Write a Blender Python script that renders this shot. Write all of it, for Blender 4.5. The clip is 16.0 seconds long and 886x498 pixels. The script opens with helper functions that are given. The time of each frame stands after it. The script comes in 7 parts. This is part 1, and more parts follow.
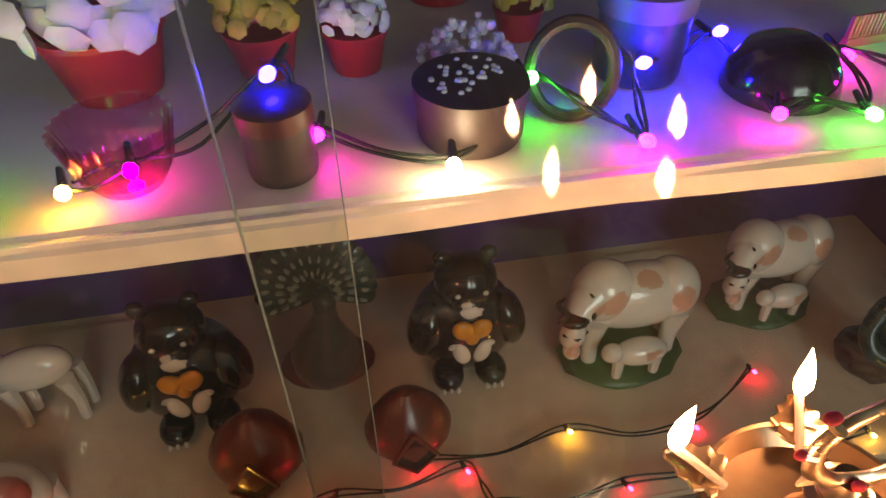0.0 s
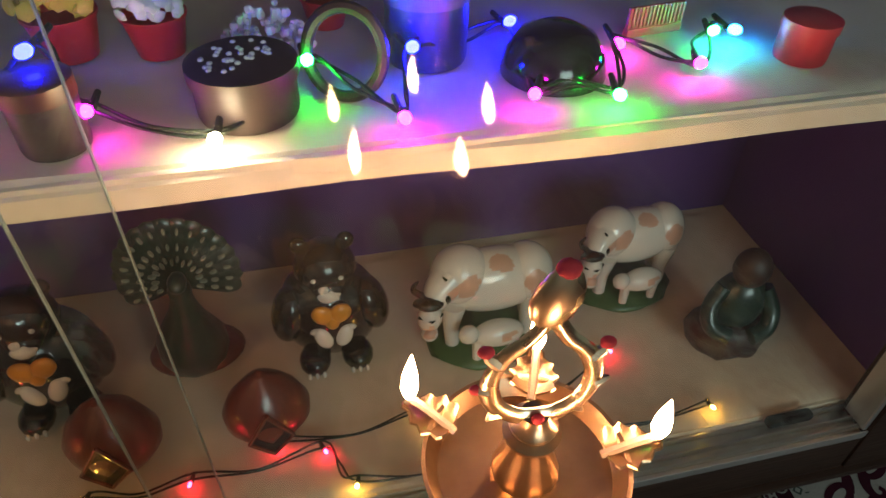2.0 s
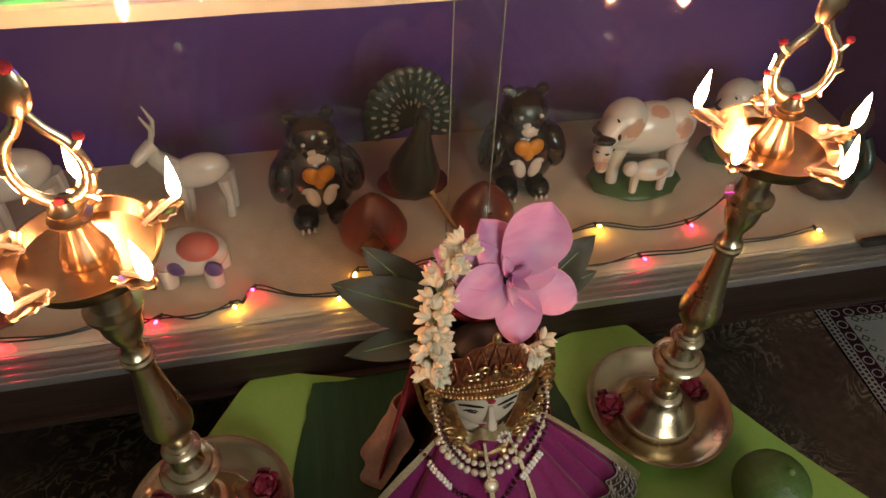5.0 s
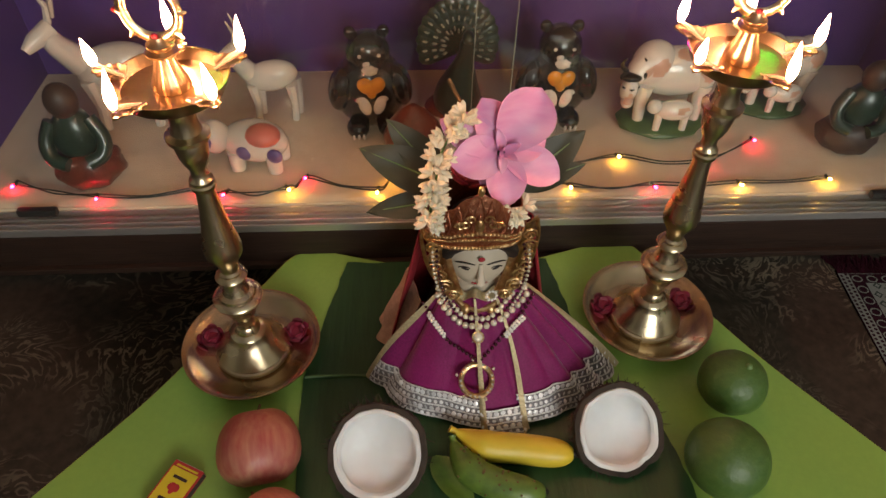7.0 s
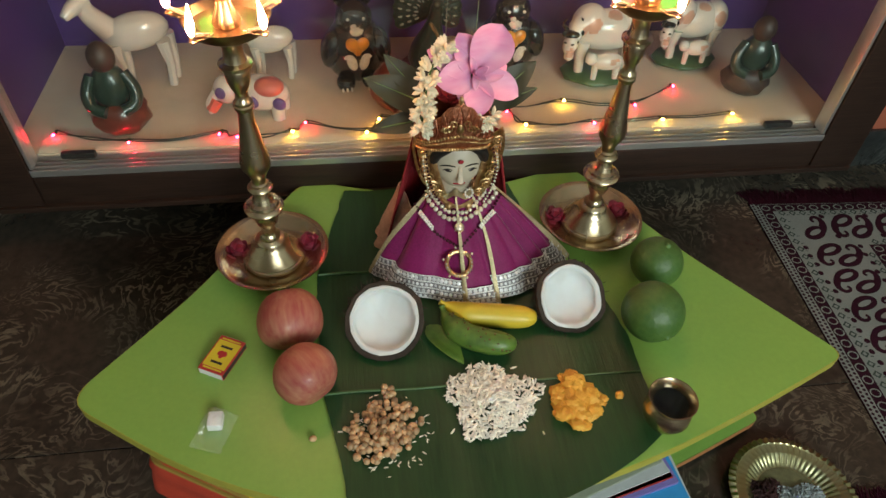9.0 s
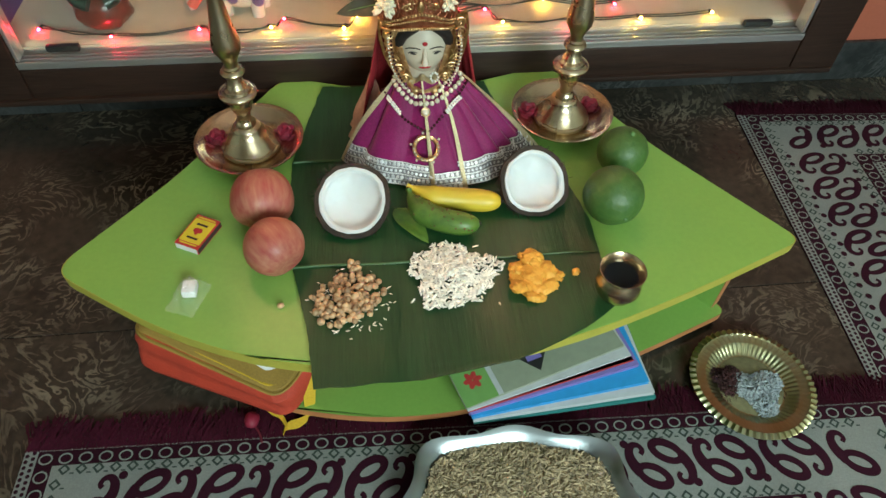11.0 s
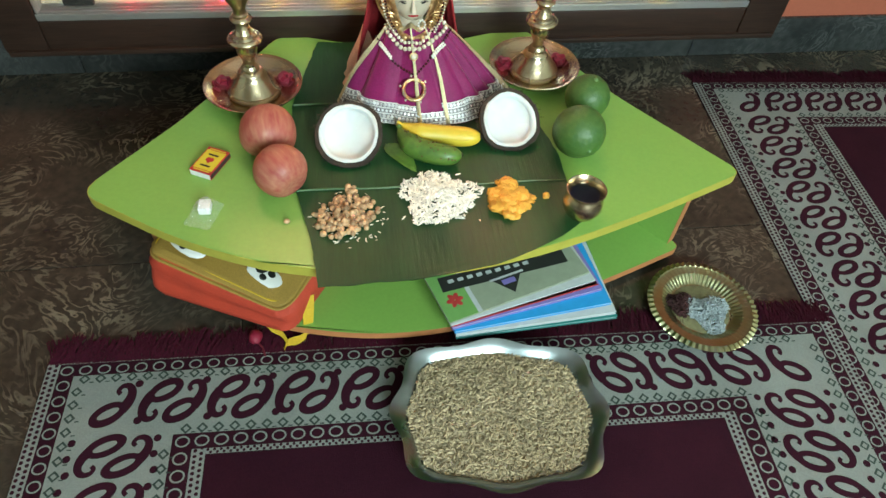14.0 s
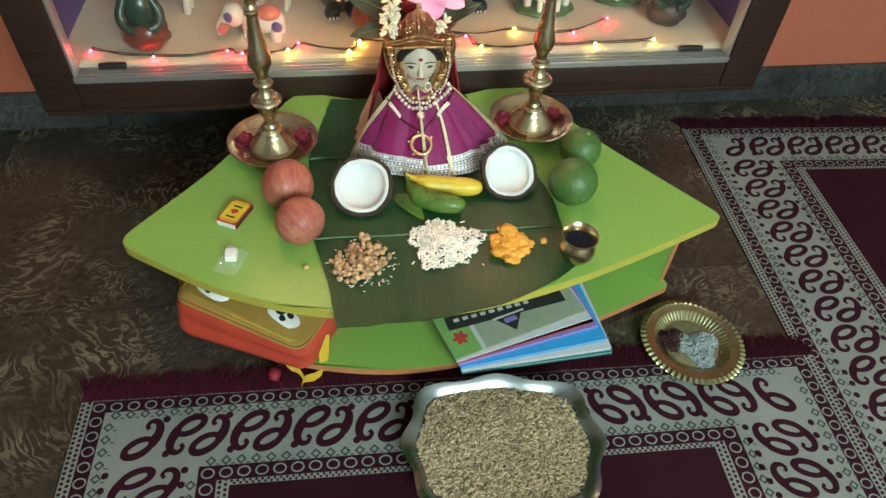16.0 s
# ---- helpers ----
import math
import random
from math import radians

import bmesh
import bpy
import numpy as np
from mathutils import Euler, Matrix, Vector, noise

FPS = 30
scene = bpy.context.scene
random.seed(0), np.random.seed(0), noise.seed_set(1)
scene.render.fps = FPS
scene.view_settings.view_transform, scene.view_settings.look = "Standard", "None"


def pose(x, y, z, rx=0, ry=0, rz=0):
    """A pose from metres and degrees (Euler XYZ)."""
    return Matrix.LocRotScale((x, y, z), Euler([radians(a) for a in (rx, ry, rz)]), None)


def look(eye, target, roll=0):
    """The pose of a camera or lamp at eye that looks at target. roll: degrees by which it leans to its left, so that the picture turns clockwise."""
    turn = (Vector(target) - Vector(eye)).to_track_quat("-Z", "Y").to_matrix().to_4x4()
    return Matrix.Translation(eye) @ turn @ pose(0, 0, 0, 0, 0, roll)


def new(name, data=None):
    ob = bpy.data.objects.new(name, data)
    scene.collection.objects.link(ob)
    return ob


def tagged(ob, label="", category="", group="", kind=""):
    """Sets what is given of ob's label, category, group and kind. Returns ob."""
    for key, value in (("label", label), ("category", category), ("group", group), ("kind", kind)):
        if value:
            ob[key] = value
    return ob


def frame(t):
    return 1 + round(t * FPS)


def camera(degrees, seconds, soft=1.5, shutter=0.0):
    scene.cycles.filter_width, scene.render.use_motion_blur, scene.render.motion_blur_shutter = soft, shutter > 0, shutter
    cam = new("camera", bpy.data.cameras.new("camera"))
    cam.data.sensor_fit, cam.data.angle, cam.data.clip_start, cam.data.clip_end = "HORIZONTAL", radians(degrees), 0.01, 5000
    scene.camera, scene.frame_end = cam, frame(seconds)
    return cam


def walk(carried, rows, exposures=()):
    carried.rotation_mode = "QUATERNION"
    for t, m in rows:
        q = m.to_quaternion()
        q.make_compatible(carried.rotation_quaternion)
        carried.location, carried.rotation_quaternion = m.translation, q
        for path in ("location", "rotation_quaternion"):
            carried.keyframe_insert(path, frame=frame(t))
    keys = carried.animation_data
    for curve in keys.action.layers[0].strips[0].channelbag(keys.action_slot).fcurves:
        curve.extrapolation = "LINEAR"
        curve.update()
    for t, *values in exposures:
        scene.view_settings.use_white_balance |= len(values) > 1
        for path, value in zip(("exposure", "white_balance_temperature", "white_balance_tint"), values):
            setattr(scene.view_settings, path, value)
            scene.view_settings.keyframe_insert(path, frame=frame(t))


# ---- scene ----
cam = camera(66.4, 16.0)
PATH = [
    (0, (0.057, 0.178, 0.901), (0.307, 1.632, -0.449), -0.8),
    (0.5, (0.097, 0.173, 0.905), (0.459, 1.622, -0.426), 1.9),
    (1, (0.133, 0.161, 0.904), (0.509, 1.614, -0.418), 2.0),
    (1.5, (0.154, 0.145, 0.905), (0.532, 1.611, -0.402), 2.1),
    (2, (0.148, 0.129, 0.903), (0.519, 1.569, -0.435), 1.7),
    (2.5, (0.104, 0.115, 0.895), (0.476, 1.488, -0.51), 2.0),
    (3, (0.075, 0.096, 0.895), (0.406, 1.459, -0.53), -0.1),
    (3.5, (0.023, 0.063, 0.899), (0.378, 1.412, -0.534), 0.6),
    (4, (-0.043, 0.013, 0.907), (0.298, 1.381, -0.512), 0.9),
    (4.5, (-0.097, -0.034, 0.918), (0.212, 1.352, -0.49), 1.4),
    (4.7, (-0.107, -0.055, 0.918), (0.21, 1.342, -0.477), 1.5),
    (6.8, (-0.065, -0.227, 0.921), (0.069, 1.171, -0.503), 3.2),
    (7, (-0.065, -0.24, 0.928), (0.032, 1.145, -0.512), 1.5),
    (7.5, (-0.071, -0.269, 0.936), (0.12, 1.112, -0.498), 2.5),
    (8, (-0.09, -0.322, 0.969), (0.107, 1.089, -0.435), 1.9),
    (8.5, (-0.108, -0.405, 0.984), (0.067, 0.997, -0.432), 0.8),
    (9, (-0.122, -0.456, 0.981), (0.106, 0.922, -0.451), 3.2),
    (9.5, (-0.116, -0.474, 0.973), (0.07, 0.878, -0.489), 0.8),
    (10, (-0.08, -0.505, 0.962), (0.1, 0.813, -0.531), 1.7),
    (10.2, (-0.069, -0.512, 0.956), (0.098, 0.796, -0.548), 1.8),
    (12.3, (-0.061, -0.618, 0.944), (0.116, 0.626, -0.612), 2.9),
    (12.5, (-0.062, -0.624, 0.942), (0.103, 0.636, -0.603), 3.0),
    (13, (-0.068, -0.639, 0.937), (0.12, 0.599, -0.623), 3.5),
    (13.5, (-0.089, -0.673, 0.953), (0.132, 0.614, -0.562), 4.4),
    (14, (-0.098, -0.708, 0.966), (0.147, 0.559, -0.563), 4.8),
    (14.5, (-0.106, -0.712, 0.974), (0.153, 0.572, -0.537), 4.4),
    (15, (-0.105, -0.701, 0.987), (0.146, 0.643, -0.472), 3.9),
    (15.5, (-0.097, -0.709, 1.017), (0.19, 0.696, -0.376), 4.0),
    (16, (-0.115, -0.751, 1.04), (0.132, 0.59, -0.423), 3.9),
]
EXPOSURES = [(0.0, -0.75, 7500, 22), (0.5, -0.72, 7000, 14), (1.0, -0.65, 6200, 4), (1.5, -0.65, 6000, 2), (2.0, -0.62, 6700, 12), (3.0, -0.55, 6700, 12), (3.5, -0.38, 7500, 24), (4.7, -0.28, 7700, 27), (7.0, 0.04, 7700, 29), (8.0, 0.12, 7500, 23), (9.0, 0.34, 7000, 14), (10.0, 0.58, 6700, 9), (12.5, 1.08, 6400, 4), (14.7, 1.18, 6400, 4), (15.5, 1.05, 6600, 6), (16.0, 1.0, 6600, 6)]
walk(cam, [(t, look(eye, target, roll)) for t, eye, target, roll in PATH], EXPOSURES)

# ---- light ----
world = bpy.data.worlds.new("sky")
scene.world = world
world.use_nodes = True
wn = world.node_tree.nodes
sky = wn.new("ShaderNodeTexSky")
sky.sky_type, sky.sun_disc = "NISHITA", False
sky.sun_elevation, sky.sun_rotation = radians(35), radians(160)
world.node_tree.links.new(sky.outputs[0], wn["Background"].inputs[0])
wn["Background"].inputs[1].default_value = 0.1


def area_lamp(name, m, sx, sy, watts, color):
    data = bpy.data.lights.new(name, "AREA")
    data.shape, data.size, data.size_y, data.energy, data.color = "RECTANGLE", sx, sy, watts, color
    ob = new(name, data)
    ob.matrix_world = m
    return ob


area_lamp("window_daylight", look((0.75, -2.72, 1.5), (0.6, 0.0, 0.8)), 1.45, 1.15, 62, (0.8, 1.0, 1.0))

# ---- helpers for meshes ----


def part(name, bm, material, parent=None, label="", smooth=True):
    """Link a bmesh as one mesh object."""
    me = bpy.data.meshes.new(name)
    bmesh.ops.recalc_face_normals(bm, faces=bm.faces[:])
    for f in bm.faces:
        f.smooth = smooth
    bm.to_mesh(me)
    bm.free()
    for m in material if isinstance(material, (list, tuple)) else [material]:
        me.materials.append(m)
    if smooth:
        me.set_sharp_from_angle(angle=radians(42))
    ob = new(name, me)
    if parent:
        ob.parent = parent
    if label:
        ob["label"] = label
    return ob


def thing(name, loc, label, category, group="", kind="", rz=0.0):
    ob = new(name)
    ob.empty_display_size = 0.02
    ob.matrix_basis = pose(*loc, 0, 0, rz)
    return tagged(ob, label, category, group, kind)


def solid(name, bm, material, loc, label, category, group="", kind="", rz=0.0, smooth=True):
    ob = part(name, bm, material, None, "", smooth)
    ob.matrix_basis = pose(*loc, 0, 0, rz)
    return tagged(ob, label, category, group, kind)


def mark(bm, n0, index):
    """Give the faces made since face number n0 a material index."""
    bm.faces.ensure_lookup_table()
    for f in bm.faces[n0:]:
        f.material_index = index


def add_box(bm, lo, hi, bevel=0.0, rz=0.0):
    lo, hi = Vector(lo), Vector(hi)
    m = Matrix.Translation((lo + hi) / 2) @ Matrix.Rotation(radians(rz), 4, "Z") @ Matrix.Diagonal((*(hi - lo), 1))
    vs = bmesh.ops.create_cube(bm, size=1.0, matrix=m)["verts"]
    if bevel:
        es = list({e for v in vs for e in v.link_edges})
        bmesh.ops.bevel(bm, geom=es, offset=bevel, segments=2, affect="EDGES", profile=0.6)
    return bm


def add_lathe(bm, prof, seg=32, c=(0, 0, 0), m=None):
    """Turn a profile of (radius, height) round the z axis."""
    m = m or Matrix.Translation(c)
    rings = []
    for r, z in prof:
        if r < 1e-5:
            rings.append([bm.verts.new(m @ Vector((0, 0, z)))])
        else:
            rings.append([bm.verts.new(m @ Vector((r * math.cos(a), r * math.sin(a), z))) for a in (math.tau * i / seg for i in range(seg))])
    for a, b in zip(rings, rings[1:]):
        for i in range(seg):
            j = (i + 1) % seg
            if len(a) == 1 and len(b) == 1:
                break
            if len(a) == 1:
                bm.faces.new((a[0], b[i], b[j]))
            elif len(b) == 1:
                bm.faces.new((a[i], a[j], b[0]))
            else:
                bm.faces.new((a[i], a[j], b[j], b[i]))
    return bm


def add_ball(bm, c, r, rot=(0, 0, 0), seg=14, rough=0.0):
    """An ellipsoid, uneven by the part rough."""
    r = (r, r, r) if isinstance(r, (int, float)) else r
    m = Matrix.LocRotScale(Vector(c), Euler([radians(a) for a in rot]), Vector(r))
    nv, shift = max(4, seg * 2 // 3), Vector(c) * 40
    rings = []
    for j in range(nv + 1):
        b = math.pi * j / nv
        ring = []
        for i in range(1 if j in (0, nv) else seg):
            p = Vector((math.sin(b) * math.cos(math.tau * i / seg), math.sin(b) * math.sin(math.tau * i / seg), math.cos(b)))
            if rough:
                p *= 1 + rough * noise.noise(p * 2.3 + shift)
            ring.append(bm.verts.new(m @ p))
        rings.append(ring)
    for a, b in zip(rings, rings[1:]):
        for i in range(seg):
            k = (i + 1) % seg
            if len(a) == 1:
                bm.faces.new((a[0], b[i], b[k]))
            elif len(b) == 1:
                bm.faces.new((a[i], b[0], a[k]))
            else:
                bm.faces.new((a[i], b[i], b[k], a[k]))
    return bm


def add_tube(bm, pts, radius, seg=8, caps=True):
    """A tube along points; radius is one number or one for each point."""
    pts = [Vector(p) for p in pts]
    rad = radius if isinstance(radius, (list, tuple)) else [radius] * len(pts)
    up, rings = None, []
    for i, p in enumerate(pts):
        d = (pts[min(i + 1, len(pts) - 1)] - pts[max(i - 1, 0)]).normalized()
        up = up or (Vector((0, 0, 1)) if abs(d.z) < 0.9 else Vector((1, 0, 0)))
        side = d.cross(up).normalized()
        up = side.cross(d).normalized()
        rings.append([bm.verts.new(p + rad[i] * (math.cos(a) * side + math.sin(a) * up)) for a in (math.tau * k / seg for k in range(seg))])
    for a, b in zip(rings, rings[1:]):
        for i in range(seg):
            j = (i + 1) % seg
            bm.faces.new((a[i], a[j], b[j], b[i]))
    if caps:
        bm.faces.new(rings[0])
        bm.faces.new(rings[-1][::-1])
    return bm


def curve_pts(ctrl, n=8, closed=False):
    """Smooth points through the control points."""
    c = [Vector(p) for p in ctrl]
    out, m = [], len(c)
    for i in range(m if closed else m - 1):
        g = (lambda k: c[k % m]) if closed else (lambda k: c[max(0, min(m - 1, k))])
        p0, p1, p2, p3 = g(i - 1), g(i), g(i + 1), g(i + 2)
        for k in range(n):
            t = k / n
            out.append(0.5 * (2 * p1 + (p2 - p0) * t + (2 * p0 - 5 * p1 + 4 * p2 - p3) * t * t + (3 * p1 - p0 - 3 * p2 + p3) * t ** 3))
    if not closed:
        out.append(c[-1])
    return out


def rounded(poly, r, n=6):
    """A polygon with its corners rounded; r is one radius for each corner."""
    out, m = [], len(poly)
    for i in range(m):
        p, a, b = Vector(poly[i]), Vector(poly[i - 1]), Vector(poly[(i + 1) % m])
        ri = r[i] if isinstance(r, (list, tuple)) else r
        if ri <= 0:
            out.append(p)
            continue
        pa, pb = p + (a - p).normalized() * ri, p + (b - p).normalized() * ri
        out += [(1 - t) ** 2 * pa + 2 * t * (1 - t) * p + t * t * pb for t in (k / n for k in range(n + 1))]
    return out


def add_slab(bm, outline, z0, z1, bevel=0.0):
    """A flat board from an outline in x and y."""
    lo = [bm.verts.new((p[0], p[1], z0)) for p in outline]
    hi = [bm.verts.new((p[0], p[1], z1)) for p in outline]
    n = len(lo)
    top, bot = bm.faces.new(hi), bm.faces.new(lo[::-1])
    for i in range(n):
        j = (i + 1) % n
        bm.faces.new((lo[i], lo[j], hi[j], hi[i]))
    if bevel:
        bmesh.ops.bevel(bm, geom=list(top.edges) + list(bot.edges), offset=bevel, segments=2, affect="EDGES")
    return bm


def add_sheet(bm, nu, nv, place, thick=0.0):
    """A grid of nu by nv cells through place(u, v), with thickness along z if wanted."""
    rows = [[bm.verts.new(place(i / nu, j / nv)) for i in range(nu + 1)] for j in range(nv + 1)]
    fs = []
    for j in range(nv):
        for i in range(nu):
            fs.append(bm.faces.new((rows[j][i], rows[j][i + 1], rows[j + 1][i + 1], rows[j + 1][i])))
    if thick:
        bmesh.ops.recalc_face_normals(bm, faces=fs)
        bmesh.ops.solidify(bm, geom=fs, thickness=thick)
    return bm


def add_leaf(bm, base, tip, width, sag=0.0, normal=(0, 0, 1), thick=0.0004, fold=0.15, point=1.0):
    """A leaf blade from base to tip, folded a little along its midrib."""
    base, tip, nrm = Vector(base), Vector(tip), Vector(normal).normalized()
    d = tip - base
    side = d.cross(nrm).normalized()
    nrm = side.cross(d).normalized()

    def place(u, v):
        s = (u - 0.5) * 2
        w = width * 0.5 * (math.sin(math.pi * min(1, v ** 0.75 * 0.97 + 0.03)) ** (0.8 * point))
        return base + d * v + side * (s * w) + nrm * (fold * abs(s) * w + sag * math.sin(math.pi * v) + 0.03 * width * math.sin(9 * v + 3 * s))

    return add_sheet(bm, 6, 10, place, thick)


# ---- materials ----


def mat(name, col, rough=0.5, metal=0.0, col2=None, scale=40.0, big=6.0, var=0.25, bump=0.15, coat=0.0, subsurface=0.0, sheen=0.0, detail=4.0, rand=0.0, stretch=(1, 1, 1), spec=0.5):
    """A surface whose colour varies at two scales, with fine relief and uneven gloss."""
    m = bpy.data.materials.new(name)
    m.use_nodes = True
    nt = m.node_tree
    nd, ln = nt.nodes, nt.links.new
    b = nd["Principled BSDF"]
    tc, mp = nd.new("ShaderNodeTexCoord"), nd.new("ShaderNodeMapping")
    mp.inputs["Scale"].default_value = stretch
    ln(tc.outputs["Object"], mp.inputs[0])
    fine, broad = nd.new("ShaderNodeTexNoise"), nd.new("ShaderNodeTexNoise")
    for t, s in ((fine, scale), (broad, big)):
        t.inputs["Scale"].default_value, t.inputs["Detail"].default_value = s, detail
        ln(mp.outputs[0], t.inputs[0])
    c2 = col2 or tuple(max(0.0, c * (1 - var)) for c in col)
    mix = nd.new("ShaderNodeMix")
    mix.data_type = "RGBA"
    mix.inputs[6].default_value, mix.inputs[7].default_value = (*col, 1), (*c2, 1)
    add = nd.new("ShaderNodeMath")
    add.operation = "ADD"
    rng = nd.new("ShaderNodeMapRange")
    rng.inputs[1].default_value, rng.inputs[2].default_value = 0.7, 1.3
    ln(fine.outputs[0], add.inputs[0])
    ln(broad.outputs[0], add.inputs[1])
    ln(add.outputs[0], rng.inputs[0])
    ln(rng.outputs[0], mix.inputs[0])
    last = mix.outputs[2]
    if rand:
        oi, hsv, mr = nd.new("ShaderNodeObjectInfo"), nd.new("ShaderNodeHueSaturation"), nd.new("ShaderNodeMapRange")
        gi, ad, fr = nd.new("ShaderNodeNewGeometry"), nd.new("ShaderNodeMath"), nd.new("ShaderNodeMath")
        ad.operation, fr.operation = "ADD", "FRACT"
        ln(oi.outputs["Random"], ad.inputs[0])
        ln(gi.outputs["Random Per Island"], ad.inputs[1])
        ln(ad.outputs[0], fr.inputs[0])
        mr.inputs[3].default_value, mr.inputs[4].default_value = 1 - rand, 1 + rand
        ln(fr.outputs[0], mr.inputs[0])
        ln(mr.outputs[0], hsv.inputs["Value"])
        ln(last, hsv.inputs["Color"])
        last = hsv.outputs[0]
    ln(last, b.inputs["Base Color"])
    rr = nd.new("ShaderNodeMapRange")
    rr.inputs[3].default_value, rr.inputs[4].default_value = rough * 0.8, min(1, rough * 1.25)
    ln(broad.outputs[0], rr.inputs[0])
    ln(rr.outputs[0], b.inputs["Roughness"])
    b.inputs["Metallic"].default_value = metal
    b.inputs["Specular IOR Level"].default_value = spec
    b.inputs["Coat Weight"].default_value = coat
    b.inputs["Coat Roughness"].default_value = 0.08
    b.inputs["Subsurface Weight"].default_value = subsurface
    b.inputs["Subsurface Radius"].default_value = (0.01, 0.006, 0.004)
    b.inputs["Sheen Weight"].default_value = sheen
    if bump:
        bp = nd.new("ShaderNodeBump")
        bp.inputs["Strength"].default_value, bp.inputs["Distance"].default_value = bump, 0.002
        ln(fine.outputs[0], bp.inputs["Height"])
        ln(bp.outputs[0], b.inputs["Normal"])
    return m


def glow(name, col, strength):
    m = bpy.data.materials.new(name)
    m.use_nodes = True
    b = m.node_tree.nodes["Principled BSDF"]
    b.inputs["Base Color"].default_value = (*col, 1)
    b.inputs["Emission Color"].default_value = (*col, 1)
    b.inputs["Emission Strength"].default_value = strength
    return m


def pane_glass(name, tint=(0.93, 0.97, 0.95), rough=0.02, ior=1.5, haze=0.0):
    m = bpy.data.materials.new(name)
    m.use_nodes = True
    nd, ln = m.node_tree.nodes, m.node_tree.links.new
    nd.remove(nd["Principled BSDF"])
    lw, pw, fr = nd.new("ShaderNodeLayerWeight"), nd.new("ShaderNodeMath"), nd.new("ShaderNodeMapRange")
    lw.inputs[0].default_value = 0.5
    pw.operation = "POWER"
    pw.inputs[1].default_value = 4.0
    tr, gl, mx = nd.new("ShaderNodeBsdfTransparent"), nd.new("ShaderNodeBsdfGlossy"), nd.new("ShaderNodeMixShader")
    fr.inputs[3].default_value, fr.inputs[4].default_value = ((ior - 1) / (ior + 1)) ** 2, 0.9
    ln(lw.outputs["Facing"], pw.inputs[0])
    ln(pw.outputs[0], fr.inputs[0])
    tr.inputs[0].default_value = (*tint, 1)
    gl.inputs["Roughness"].default_value = rough
    ln(fr.outputs[0], mx.inputs[0])
    ln(tr.outputs[0], mx.inputs[1])
    ln(gl.outputs[0], mx.inputs[2])
    last = mx.outputs[0]
    if haze:
        # smeared diffuse veil: painted haze on the panes, whitish sheen on the wrapper
        tc, ns, rg, df, mf = nd.new("ShaderNodeTexCoord"), nd.new("ShaderNodeTexNoise"), nd.new("ShaderNodeMapRange"), nd.new("ShaderNodeBsdfDiffuse"), nd.new("ShaderNodeMixShader")
        ns.inputs["Scale"].default_value, ns.inputs["Detail"].default_value, ns.inputs["Distortion"].default_value = 7.0, 5.0, 1.5
        rg.inputs[3].default_value, rg.inputs[4].default_value = haze * 0.4, haze * 1.6
        df.inputs[0].default_value = (0.75, 0.72, 0.68, 1)
        ln(tc.outputs["Object"], ns.inputs[0])
        ln(ns.outputs[0], rg.inputs[0])
        ln(rg.outputs[0], mf.inputs[0])
        ln(last, mf.inputs[1])
        ln(df.outputs[0], mf.inputs[2])
        last = mf.outputs[0]
    ln(last, nd["Material Output"].inputs[0])
    return m


